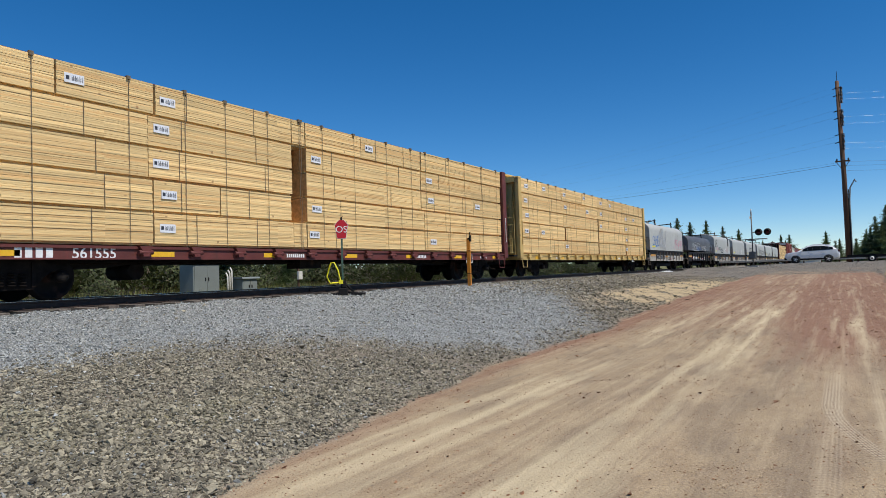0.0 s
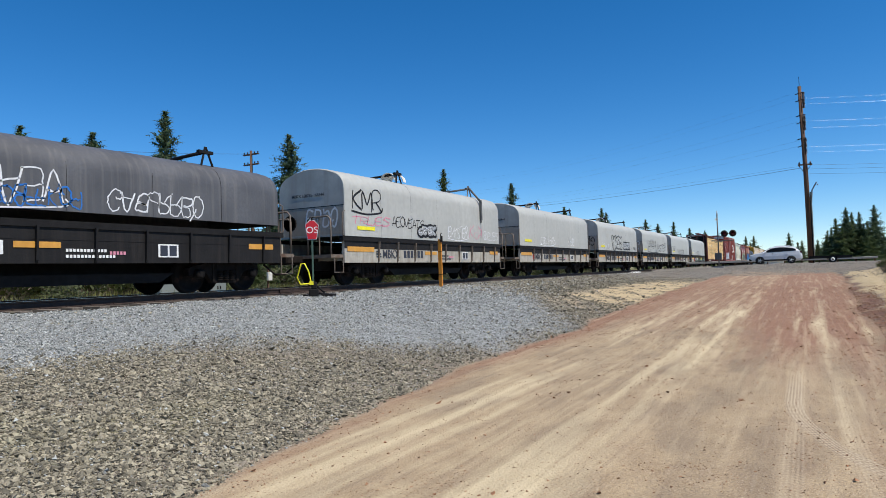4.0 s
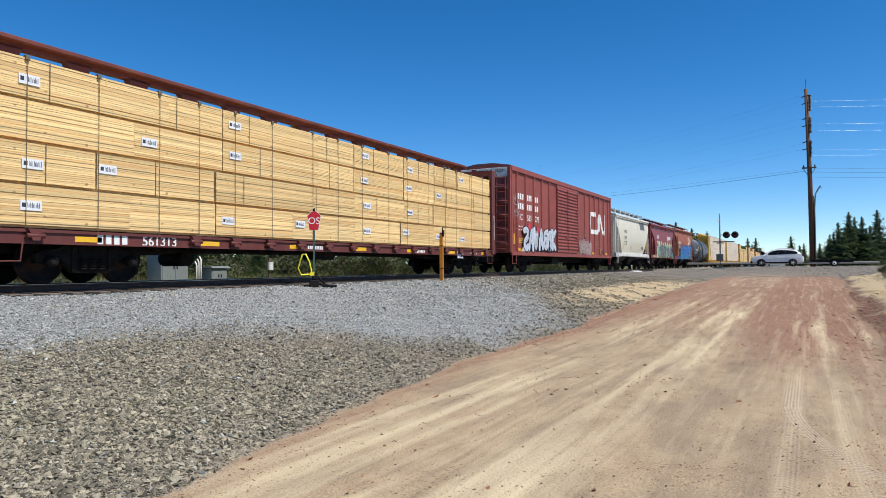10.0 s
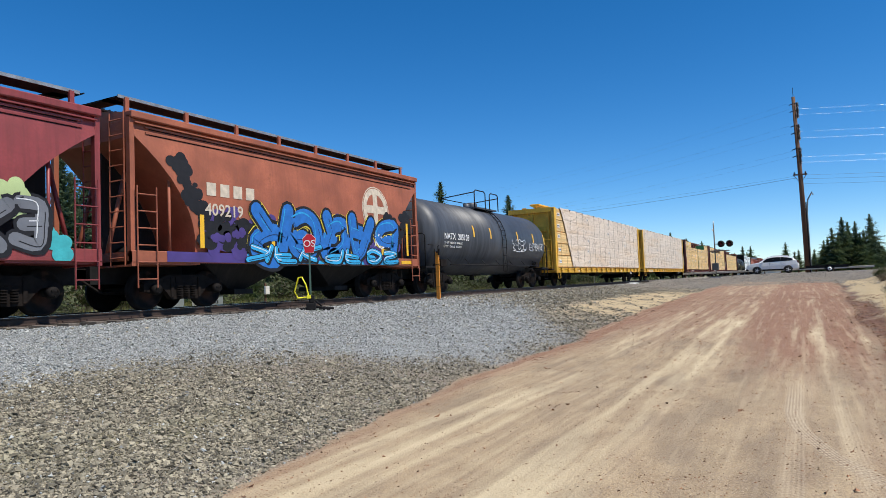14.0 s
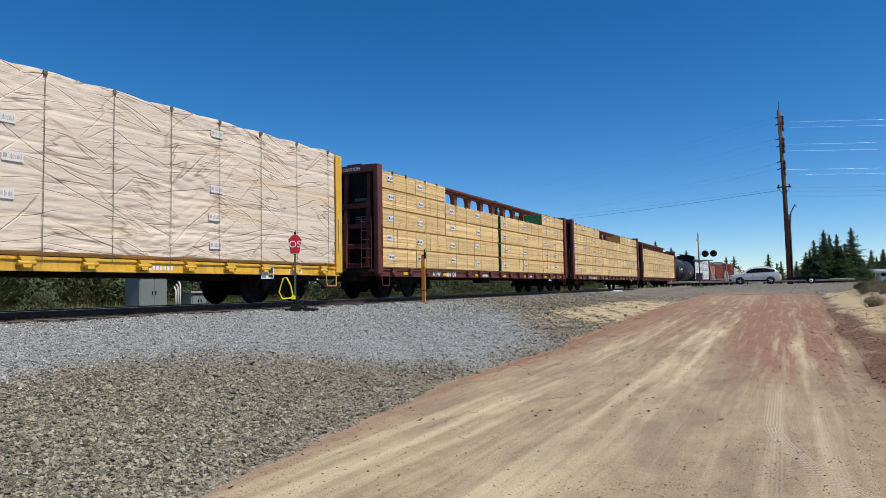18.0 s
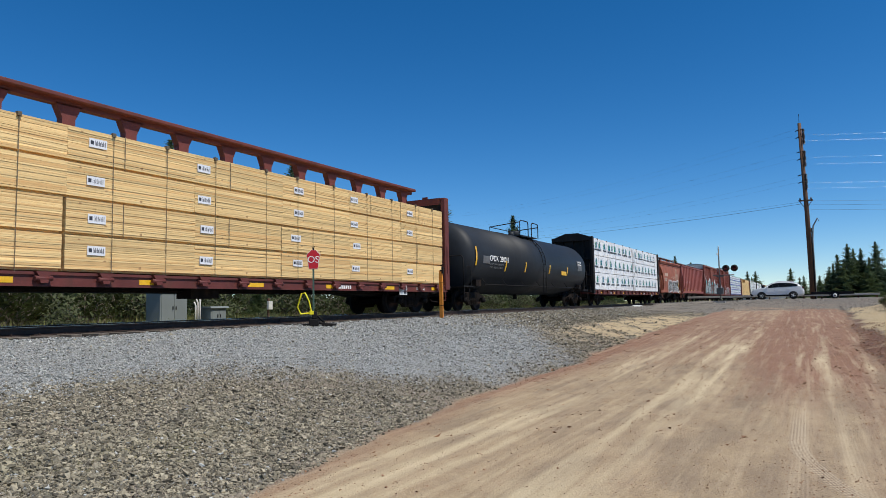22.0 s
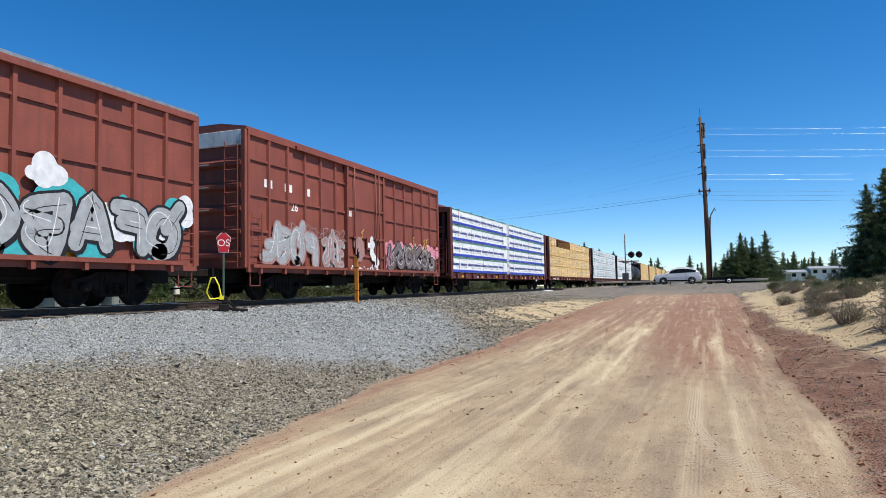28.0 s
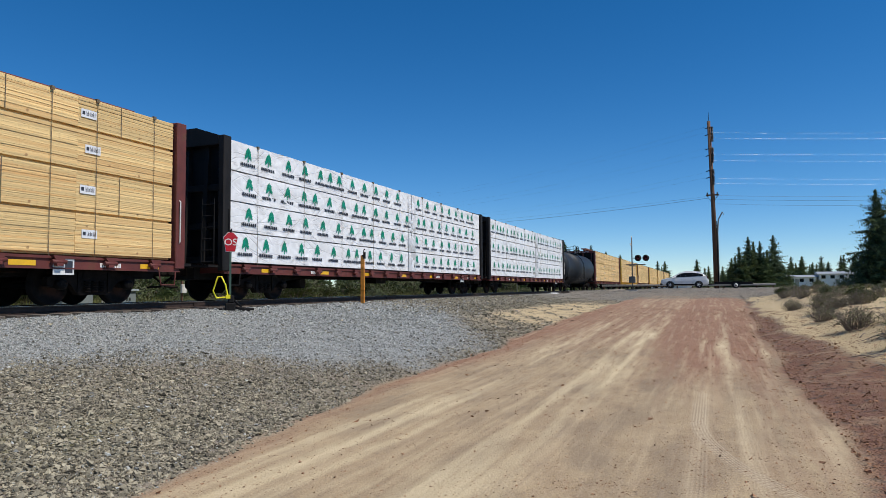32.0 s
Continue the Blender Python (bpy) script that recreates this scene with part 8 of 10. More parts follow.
CARS.append(centerbeam(343.2, 365.3, RED_CAR, RED_LABEL + " and open beam", piles(even(0.05, 7.5, 3, T5) + even(7.5, 14.9, 3, T4) + even(14.9, 22.05, 3, T5)), 7, "300 343", top=4.86, mark="ATW", at=5.1))
CARS.append(centerbeam(368.0, 390.0, RED_CAR, RED_LABEL + " under bare beam", piles(even(0.05, 21.95, 7, Q4)), 8, top=4.60))
CARS.append(tank_car(391.9, 409.4, TANK_BLACK, "long black tank car with white numbers and yellow stripes", cpdx_art))
CARS.append(centerbeam(411.5, 433.6, BLACK_CAR, "black-ended centerbeam flatcar with white wrapped lumber packs", fir_wrapped(3, 12.0, 5, True), 9, beam_m=BLACK_CAR, mark_m=WHITE_PRINT, deck_m=RED_CAR, top=4.73))
CARS.append(hopper(434.7, 446.4, ORANGE_CAR, "faded orange covered hopper with white graffiti", "round", orange_art(72), cut=1.78))
CARS.append(hopper(447.6, 465.3, RIB_RED, "red ribbed covered hopper with white print", "ribbed", ribbed_art, top=4.50))


def mural_art(seed, wide, c1, c2, c3):
    def art(car, half, d0, d1):
        if wide:
            blots(car, seed + 5, [(-half + 0.9 + 0.8 * k, 1.5 + 0.8 * (k % 2)) for k in range(18)], lambda z: 1.510, c2, r=0.4, spread=0.2)
            blots(car, seed + 6, [(-half + 1.3 + 1.9 * k, 1.9 + 0.5 * (k % 3)) for k in range(8)], lambda z: 1.513, SPRAY_WHITE, r=0.35, spread=0.2)
            burner(car, seed, -half + 0.4, 0.0, 1.10, 2.75, 1.516, c1, SPRAY_BLACK, None, 6, 0.06)
            burner(car, seed + 1, 0.1, half - 0.4, 1.10, 2.6, 1.516, c3, SPRAY_BLACK, None, 6, 0.06)
            tag_scrawl(car, seed + 2, -half + 0.5, -half + 1.8, 3.0, 3.5, 1.47, SPRAY_WHITE, 0.03)
        else:
            burner(car, seed, -half + 0.5, -half + 4.0, 1.12, 2.45, 1.470, c1, SPRAY_FAINT, None, 4, 0.05)
            burner(car, seed + 4, -half + 4.1, d0 - 0.1, 1.12, 2.3, 1.470, SPRAY_FAINT, SPRAY_GREY, None, 4, 0.04)
            burner(car, seed + 1, d1 + 0.15, half - 0.4, 1.12, 2.30, 1.504, SPRAY_TAUPE, SPRAY_BLACK, None, 6, 0.05)
            burner(car, seed + 1, d1 + 0.15, half - 0.4, 1.12, 2.30, 1.498, SPRAY_TAUPE, SPRAY_WHITE, None, 6, 0.085, SPRAY_WHITE, False)
            blots(car, seed + 3, [(d0 + 1.9, 1.9), (d0 + 2.1, 1.6), (d0 + 2.4, 1.35), (d0 + 2.0, 2.2)], lambda z: 1.545, SPRAY_WHITE, r=0.16, spread=0.1)
            blots(car, seed + 8, [(d0 + 1.0, 2.0), (d0 + 0.9, 1.7)], lambda z: 1.545, SPRAY_FAINT, r=0.3, spread=0.12)
            blots(car, seed + 9, [(d0 + 0.3 + 0.4 * k, 1.05) for k in range(6)], lambda z: 1.602, SPRAY_WHITE, r=0.08, spread=0.1)
            s, rng = Shape(), random.Random(seed)
            for y in (-half + 6.9, half - 3.6, half - 2.3, half - 2.0):
                pts = [(y + 0.10 * math.sin(2.2 * k) + 0.04 * k, 2.0 + 0.11 * k + rng.uniform(-0.03, 0.03)) for k in range(7)]
                flat_stroke(s, curve(pts), 0.03, 1.545)
            tagged(part("sprayed_scrawl", s, [SPRAY_YELLOW], car), kind="stuff")
            s = Shape()
            for k in range(17):
                disc(s, half - 6.1 + 0.36 * k, 2.0 + 0.10 * math.sin(2 * k), 0.26, 0.30, lambda z, o=0.0006 * k: 1.485 + o)
            tagged(part("sprayed_cloud", s, [SPRAY_PINK], car), kind="stuff")
            tag_scrawl(car, seed + 6, d1 + 0.1, d1 + 0.8, 1.3, 2.2, 1.55, c3, 0.04)
            tag_scrawl(car, seed + 7, -half + 2.0, -half + 6.2, 2.15, 2.5, 1.470, SPRAY_GREY, 0.014)
            words("26", 0.42, -half + 2.35, 2.95, 1.387, WHITE_PRINT, car)
        for k in range(3):
            bars(car, -half + 0.9 + 1.1 * k, 3.55, 1.386, 0.5, 0.26, 2, WHITE_PRINT)
            bars(car, half - 1.4 - 0.9 * k, 2.0, 1.386, 0.4, 0.4, 3, WHITE_PRINT)
    return art


CARS.append(boxcar(466.8, 482.2, "oxide red boxcar covered low with grey and teal graffiti", 3, 5.22, (0.40, 0.62), True, art=mural_art(91, True, SPRAY_GREY, SPRAY_TEAL, SPRAY_GREY)))
CARS.append(boxcar(484.4, 499.9, "oxide red boxcar with ribs and grey-pink graffiti", 5, 5.35, (0.38, 0.587), True, art=mural_art(95, False, SPRAY_GREY, SPRAY_GREY, SPRAY_PINK)))
CARS.append(centerbeam(502.0, 524.6, RED_CAR, "brown-red centerbeam flatcar with blue-banded white wrapped packs", band_wrapped(3), 10))
H4 = (0.94, 0.94, 0.92, 0.74)
CARS.append(centerbeam(526.5, 548.8, RED_CAR, RED_LABEL + " in four tiers", piles([(0.05, 3.4, H4), (3.4, 10.2, H4[:3]), (10.2, 13.6, H4), (13.6, 16.6, H4), (16.6, 19.4, H4), (19.4, 22.25, H4)], back=True), 11, "3020", mark="HLSC", at=3.2))
CARS.append(centerbeam(550.9, 573.3, BLACK_CAR, "black-ended centerbeam flatcar with white wrapped lumber packs", fir_wrapped(4, 12.6, 17), 12, beam_m=BLACK_CAR, mark_m=WHITE_PRINT, deck_m=RED_CAR, top=4.73))
CARS.append(centerbeam(575.2, 597.2, BLACK_CAR, "black-ended centerbeam flatcar with white wrapped lumber packs", fir_wrapped(3, 12.0, 23), 13, beam_m=BLACK_CAR, mark_m=WHITE_PRINT, deck_m=RED_CAR, top=4.73))
CARS.append(tank_car(598.6, 614.0, TANK_BLACK, "black tank car with plain sides", None))
for _k in range(6):
    CARS.append(centerbeam(615.7 + 24.4 * _k, 637.8 + 24.4 * _k, RED_CAR if _k % 2 == 0 else YELLOW_CAR, RED_LABEL if _k % 2 == 0 else "yellow centerbeam flatcar loaded with strapped pine lumber packs", piles([(0.05, 7.3, T5), (7.3, 14.6, T5), (14.6, 22.0, T5)], tags=_k < 2, detail=False), 20 + _k))
build_track()


# beside the track
def gz(x, y):
    return float(ground_z(x, y))


def build_target_sign():
    x, y = -12.0, 14.6
    z = gz(x, y)
    t = thing("switch_target_sign", "red pentagon sign lettered OS on a green steel post", "sign", (x, y, z))
    t.rotation_euler = (0, 0, radians(36))     # the plate faces the road
    part("post", Shape().prism([(-0.025, -0.02), (0.025, -0.02), (0.025, 0.0), (0.012, 0.012), (0.012, 0.03), (-0.012, 0.03), (-0.012, 0.012), (-0.025, 0.0)], "z", 0, 2.08), [SIGN_POST], t)
    out = [(-0.115, 1.60), (0.115, 1.60), (0.178, 1.98), (0.06, 2.11), (-0.06, 2.11), (-0.178, 1.98)]
    s = Shape().prism([(a * 1.06, 1.86 + (b - 1.86) * 1.05) for a, b in out], "y", -0.030, -0.024).mesh("plate_edge", [WHITE_PRINT])
    part("plate", Shape().prism(out, "y", -0.036, -0.0301), [SIGN_RED], t, "red reflective plate")
    part("plate_edge", s, None, t, "thin white border")
    key = "OS"
    c = bpy.data.curves.new("letters", "FONT")
    c.body, c.size, c.extrude, c.align_x = key, 0.26, 0.001, "CENTER"
    tmp = bpy.data.objects.new("tmp", c)
    scene.collection.objects.link(tmp)
    me = bpy.data.meshes.new_from_object(tmp.evaluated_get(bpy.context.evaluated_depsgraph_get()))
    bpy.data.objects.remove(tmp)
    me.materials.clear()
    me.materials.append(WHITE_PRINT)
    o = new("letters", me)
    o.parent = t
    o.matrix_basis = Matrix.Translation((0, -0.0385, 1.765)) @ Matrix.Rotation(math.pi / 2, 4, "X")
    part("cap", Shape().box(-0.025, 0.025, -0.03, 0.02, 2.11, 2.19).rod([(0, 0, 2.15), (0.03, 0, 2.22)], 0.012, 5), [STEEL_DARK], t)
    # throw lever: a bright loop
    s = Shape().rod([(-0.20, -0.05, 0.95), (-0.06, -0.05, 0.86), (0.0, -0.05, 0.46)], 0.022, 6)
    s = Shape().rod([(-0.07, -0.08, 0.38), (-0.34, -0.08, 0.36), (-0.43, -0.08, 0.55), (-0.31, -0.08, 0.92), (-0.22, -0.08, 0.93), (-0.12, -0.08, 0.72), (-0.06, -0.08, 0.44), (-0.02, -0.08, 0.38)], 0.021, 6)
    s.box(-0.10, 0.01, -0.11, -0.05, 0.34, 0.44)
    part("lever", s, [LIME], t, "bright yellow throw lever loop")
    s = Shape().box(-0.12, 0.14, -0.12, 0.14, 0.02, 0.22, c=0.02).box(-0.05, 0.10, -0.08, 0.10, 0.22, 0.42, c=0.02).rod([(0.0, 0, 0.12), (0.42, -0.05, 0.06), (0.62, 0.0, 0.05)], 0.035, 6)
    s.rod([(0.1, 0.05, 0.30), (0.3, 0.05, 0.10)], 0.03, 6).box(0.22, 0.52, -0.1, 0.12, 0.0, 0.07).box(-0.3, -0.1, -0.1, 0.1, 0.0, 0.08)
    s.rod([(0.0, 0.0, 0.05), (-0.4, 1.2, 0.03)], 0.02, 5)
    part("switch_stand", s, [STEEL_DARK], t, "dark cast switch stand")


def build_marker_post():
    x, y = -12.25, 22.4
    t = thing("marker_post", "orange weathered marker post with a dark bracket on gravel", "post", (x, y, gz(x, y) - 0.03))
    part("post", Shape().prism([(-0.07, -0.03), (0.07, -0.03), (0.07, 0.03), (0.05, 0.03), (0.05, -0.01), (-0.05, -0.01), (-0.05, 0.03), (-0.07, 0.03)], "z", 0, 1.85), [ORANGE_POST], t)
    s = Shape().box(0.05, 0.11, -0.05, 0.04, 1.72, 1.96).box(-0.02, 0.06, -0.04, 0.03, 1.80, 1.86).rod([(0.05, 0, 1.90), (0.05, 0, 2.05), (0.10, 0, 2.08)], 0.02, 5)
    part("bracket", s, [STEEL_DARK], t, "dark steel bracket")
    part("band", Shape().box(-0.075, 0.075, -0.035, 0.035, 1.36, 1.38).box(-0.075, 0.075, -0.035, 0.035, 0.5, 0.52), [STEEL_DARK], t)


def build_cabinets():
    for x, y, w, h, m, lab in ((-24.3, 19.8, 1.4, 1.55, CABINET, "large pale grey steel equipment cabinet"), (-24.0, 22.0, 0.9, 0.85, CABINET, "small grey steel junction cabinet")):
        z = gz(x, y)
        t = thing("signal_cabinet", lab + " behind the track", "cabinet", (x, y, z))
        part("body", Shape().box(-0.45, 0.45, -w / 2, w / 2, 0.15, h, c=0.02), [m], t)
        part("base", Shape().box(-0.52, 0.52, -w / 2 - 0.1, w / 2 + 0.1, -0.2, 0.15), [CONC], t)
        part("roof", Shape().prism([(-0.55, h), (0.55, h), (0.5, h + 0.08), (-0.5, h + 0.08)], "y", -w / 2 - 0.08, w / 2 + 0.08), [m], t)
        for k in (-1, 1):
            d = part("door", Shape().box(0.452, 0.47, *sorted((k * 0.02, k * (w / 2 - 0.06))), 0.25, h - 0.1), [m], t)
            part("handle", Shape().box(0.47, 0.50, k * 0.08 - 0.02, k * 0.08 + 0.02, h * 0.5, h * 0.5 + 0.14), [STEEL_DARK], d)
    t = thing("conduit_stand", "white conduits rising beside the cabinet", "conduits", (-23.9, 21.0, gz(-23.9, 21.0)))
    for k in range(3):
        part("conduit", Shape().rod([(0, 0.12 * k, -0.1), (0, 0.12 * k, 1.0 + 0.12 * k), (-0.1, 0.12 * k, 1.15 + 0.12 * k)], 0.035, 6), [WHITE_STEEL], t)
    t = thing("meter_post", "thin post with a small white meter box", "post", (-23.0, 24.6, gz(-23.0, 24.6)))
    part("post", Shape().box(-0.04, 0.04, -0.04, 0.04, -0.1, 1.3), [POLE_WOOD], t)
    part("meter_box", Shape().box(0.04, 0.16, -0.14, 0.14, 0.75, 1.15, c=0.01), [WHITE_STEEL], t)
    # loose things by the rails
    for x, y, w in ((-12.7, 57.5, 1.3), (-17.2, 11.5, 0.9)):
        s = Shape().prism([(-w / 2, 0), (w / 2, 0), (w * 0.42, 0.13), (-w * 0.3, 0.17)], "x", -0.3, 0.3)
        solid("concrete_slab", s, [HOUSE_WALL], "pale broken concrete slab lying beside the track", "slab", (x, y, gz(x, y) - 0.02))
    for x0, y0, x1, y1 in ((-19.5, 33, -19.5, 52), (-20.5, 52.5, -20.5, 70)):
        t = thing("pipe_rack", "white pipe laid on short posts behind the track", "pipe", (x0, y0, gz(x0, y0)))
        part("pipe", Shape().rod([(0, 0, 0.55), (0, y1 - y0, 0.55)], 0.07, 8), [WHITE_STEEL], t)
        for k in range(6):
            part("post", Shape().box(-0.05, 0.05, -0.05, 0.05, -0.3, 0.5), [WHITE_STEEL], t, at=(0, (y1 - y0) * k / 5, 0))


def build_crossing():
    # asphalt across the track, timber panels between rails
    s = Shape()
    for k in range(4):
        s.box(XC - 0.62 + 0.31 * k, XC - 0.33 + 0.31 * k, 63.5, 76.5, -0.16, -0.012)
    s.box(XC + 0.85, XC + 1.6, 63.5, 76.5, -0.16, -0.012).box(XC - 1.6, XC - 0.85, 63.5, 76.5, -0.16, -0.012)
    tagged(new("crossing_panels", s.mesh("crossing_panels", [TIE])), "weathered timber crossing panels between rails", "crossing", kind="structure")
    # signal mast with lamps and lowered arm
    x, ym = -6.9, 64.5
    t = thing("crossing_signal", "grey crossing signal mast with paired red lamps", "signal", (x, ym, gz(x, ym)))
    part("mast", Shape().rod([(0, 0, 0), (0, 0, 4.9)], 0.055, 10), [MAST], t)
    part("foundation", Shape().box(-0.4, 0.4, -0.4, 0.4, -0.3, 0.12), [CONC], t)
    part("cantilever_bar", Shape().rod([(-0.55, 0, 2.45), (1.2, 0, 2.45)], 0.05, 6).box(-0.3, 0.3, -0.05, 0.05, 2.3, 2.38), [MAST], t)
    s = Shape().rod([(0, 0, 4.9), (0, 0, 5.1)], 0.04, 6).box(-0.10, -0.07, -0.6, 0.6, 4.25, 4.43)
    part("crossbuck", s, [WHITE_STEEL], t)
    for k, xx in enumerate((0.55, 1.25)):
        b = part("lamp_backing", Shape().lathe([(0, 0.0), (0, 0.30), (0.02, 0.30), (0.02, 0.0)], (xx, -0.12, 3.05), "y", 20), [BLACK_CAR], t, "round black lamp backing")
        part("lamp", Shape().lathe([(-0.14, 0.0), (-0.12, 0.12), (-0.05, 0.16), (0.0, 0.16), (0.0, 0.0)], (xx, -0.13, 3.05), "y", 16), [LAMP_RED], b, "dark red lamp lens")
        part("hood", Shape().prism([(xx + 0.2 * math.cos(q), 3.05 + 0.2 * math.sin(q)) for q in [math.pi * i / 8 for i in range(9)]] + [(xx + 0.18 * math.cos(q), 3.05 + 0.18 * math.sin(q)) for q in [math.pi * i / 8 for i in range(8, -1, -1)]], "y", -0.42, -0.12), [BLACK_CAR], b)
    part("lamp_arm", Shape().rod([(0, 0, 3.05), (1.3, -0.05, 3.05)], 0.04, 6), [GALV], t)
    part("gate_mechanism", Shape().box(-0.3, 0.25, -0.25, 0.25, 0.75, 1.35, c=0.03), [MAST], t)
    # second, more distant signal beyond the track
    x2, y2 = -22.0, 79.0
    t2 = thing("crossing_signal", "far crossing signal mast with a round lamp", "signal", (x2, y2, gz(x2, y2)))
    part("mast", Shape().rod([(0, 0, 0), (0, 0, 4.2)], 0.07, 8), [GALV], t2)
    part("lamp_backing", Shape().lathe([(0, 0.0), (0, 0.3), (0.03, 0.3), (0.03, 0.0)], (0.4, -0.1, 2.6), "y", 16), [BLACK_CAR], t2)
    # guard rail beside the lane
    s = Shape()
    t3 = thing("guard_rail", "low weathered rail on short posts by the lane", "rail", (0, 76.5, 0.0))
    part("rail", Shape().prism([(0, 0.42), (0.05, 0.40), (0.03, 0.50), (0.05, 0.60), (0, 0.58)], "x", -11.5, 6.0), [PALE_RAIL], t3)
    for k in range(12):
        part("post", Shape().box(-11.3 + 1.55 * k - 0.06, -11.3 + 1.55 * k + 0.06, 0.05, 0.17, -0.1, 0.62), [POLE_WOOD], t3)


def build_suv():
    y0 = 72.0
    zg = gz(-2.7, y0)
    t = thing("suv", "silver compact SUV waiting at the crossing", "car", (-2.62, y0, zg + 0.01))
    # local: front towards -x, near side towards -y; lofted from sections along its length
    stations = [(-2.26, 0.42, 0.72, 0.66, 0.60), (-2.16, 0.30, 0.90, 0.84, 0.74), (-1.75, 0.26, 1.00, 0.90, 0.78), (-1.22, 0.25, 1.08, 0.92, 0.76), (-0.78, 0.25, 1.34, 0.92, 0.66), (-0.34, 0.25, 1.57, 0.92, 0.61), (0.10, 0.25, 1.65, 0.92, 0.61),
                (0.75, 0.25, 1.655, 0.92, 0.61), (1.35, 0.25, 1.58, 0.92, 0.59), (1.75, 0.26, 1.46, 0.91, 0.57), (2.05, 0.30, 1.24, 0.89, 0.62), (2.20, 0.36, 1.06, 0.86, 0.66), (2.27, 0.45, 0.80, 0.80, 0.60)]

    def section(st):
        x, zb, zt, hw, hr = st
        belt = min(zt - 0.03, 1.07 + 0.13 * (x + 1.2) / 3.2)
        return [(x, hw * 0.86, zb), (x, hw, zb + 0.16), (x, hw * 1.01, 0.5 * (zb + 0.16 + belt)), (x, hw * 0.97, belt), (x, hr + 0.04, max(belt + 0.01, zt - 0.10)), (x, hr, zt - 0.02), (x, hr * 0.6, zt + 0.015), (x, 0.0, zt + 0.025)]

    rings = [section(st) for st in stations]
    bodyf, glass = Shape(), []
    for sgn in (-1, 1):
        for i in range(len(rings) - 1):
            for j in range(7):
                q = [(x, sgn * yy, z) for x, yy, z in (rings[i][j], rings[i + 1][j], rings[i + 1][j + 1], rings[i][j + 1])]
                x0, x1 = stations[i][0], stations[i + 1][0]
                if j == 3 and -1.0 < x0 and x1 < 2.0:
                    glass.append(("side_window", q))
                elif j >= 5 and (-1.3 < x0 < -0.4 or 1.7 < x0 < 2.1):
                    glass.append(("windscreen" if x0 < 0 else "rear_window", q))
                    continue
                bodyf.add(q, [(0, 1, 2, 3)], 0, True)
    for r_ in (rings[0], rings[-1]):
        out = [(x, -yy, z) for x, yy, z in r_] + [(x, yy, z) for x, yy, z in reversed(r_[:-1])]
        bodyf.add(out, [tuple(range(len(out)))])
    me = bodyf.mesh("body", [CAR_SILVER])
    part("body", me, None, t, "silver painted body")
    for nm, q in glass:
        c = sum((Vector(p) for p in q), Vector()) / 4
        nrm = (Vector(q[1]) - Vector(q[0])).cross(Vector(q[3]) - Vector(q[0])).normalized()
        nrm = nrm if nrm.dot(c - Vector((0, 0, 0.9))) > 0 else -nrm
        k = 0.985 if nm == "side_window" else 1.0
        a_ = [tuple(c + (Vector(p) - c) * k + nrm * 0.012) for p in q]
        b_ = [tuple(Vector(p) - nrm * 0.02) for p in a_]
        part(nm, Shape().add(a_ + b_, [(0, 1, 2, 3), (7, 6, 5, 4), (0, 1, 5, 4), (1, 2, 6, 5), (2, 3, 7, 6), (3, 0, 4, 7)]), [GLASS_DARK], t, "dark tinted window" if nm == "side_window" else "")
    for x in (-1.34, 1.34):
        for yy in (-0.855, 0.855):
            w = new("wheel")
            w.parent = t
            w.location = (x, yy, 0.345)
            part("tyre", Shape().lathe([(-0.11, 0.22), (-0.11, 0.32), (-0.07, 0.345), (0.07, 0.345), (0.11, 0.32), (0.11, 0.22)], (0, 0, 0), "y", 24), [TYRE], w)
            s = Shape().lathe([(-0.10, 0.0), (-0.10, 0.06), (-0.085, 0.07), (-0.06, 0.225), (0.06, 0.225), (0.10, 0.0)], (0, 0, 0), "y", 20)
            for k in range(5):
                q = 2 * math.pi * k / 5
                s.rod([(0, -0.115, 0), (0.2 * math.cos(q), -0.10, 0.2 * math.sin(q))], 0.028, 5)
            part("rim", s, [ALLOY], w)
            arch = Shape().prism([(x + 0.40 * math.cos(q), 0.345 + 0.40 * math.sin(q)) for q in [math.pi * i / 10 for i in range(11)]] + [(x + 0.345 * math.cos(q), 0.345 + 0.345 * math.sin(q)) for q in [math.pi * i / 10 for i in range(10, -1, -1)]], "y", *sorted((math.copysign(0.90, yy), math.copysign(0.94, yy))))
            part("wheel_arch", arch, [STEEL_DARK], t)
    for yy in (-0.93, 0.90):
        part("sill_trim", Shape().box(-0.95, 0.95, yy, yy + 0.03, 0.30, 0.44), [STEEL_DARK], t)
    for yy in (-0.66, 0.66):
        part("headlight", Shape().box(-2.20, -1.95, yy - 0.2, yy + 0.2, 0.80, 0.90, c=0.02), [LAMP_CLEAR], t)
        part("tail_light", Shape().box(2.05, 2.24, yy - 0.2, yy + 0.2, 0.95, 1.15, c=0.02), [LAMP_RED], t)
        part("mirror", Shape().box(-0.92, -0.74, yy * 1.48 - 0.09, yy * 1.48 + 0.09, 1.08, 1.22, c=0.03), [CAR_SILVER], t)
        part("roof_rail", Shape().rod([(-0.15, yy * 0.9, 1.62), (0.1, yy * 0.9, 1.70), (1.2, yy * 0.9, 1.70), (1.5, yy * 0.9, 1.60)], 0.02, 5), [ALLOY], t)
    part("bumper", Shape().box(-2.30, -2.05, -0.84, 0.84, 0.34, 0.54, c=0.04), [STEEL_DARK], t)
    for x in (-0.22, 0.76):
        part("door_gap", Shape().box(x - 0.006, x + 0.006, -0.925, -0.915, 0.45, 1.06), [STEEL_DARK], t)
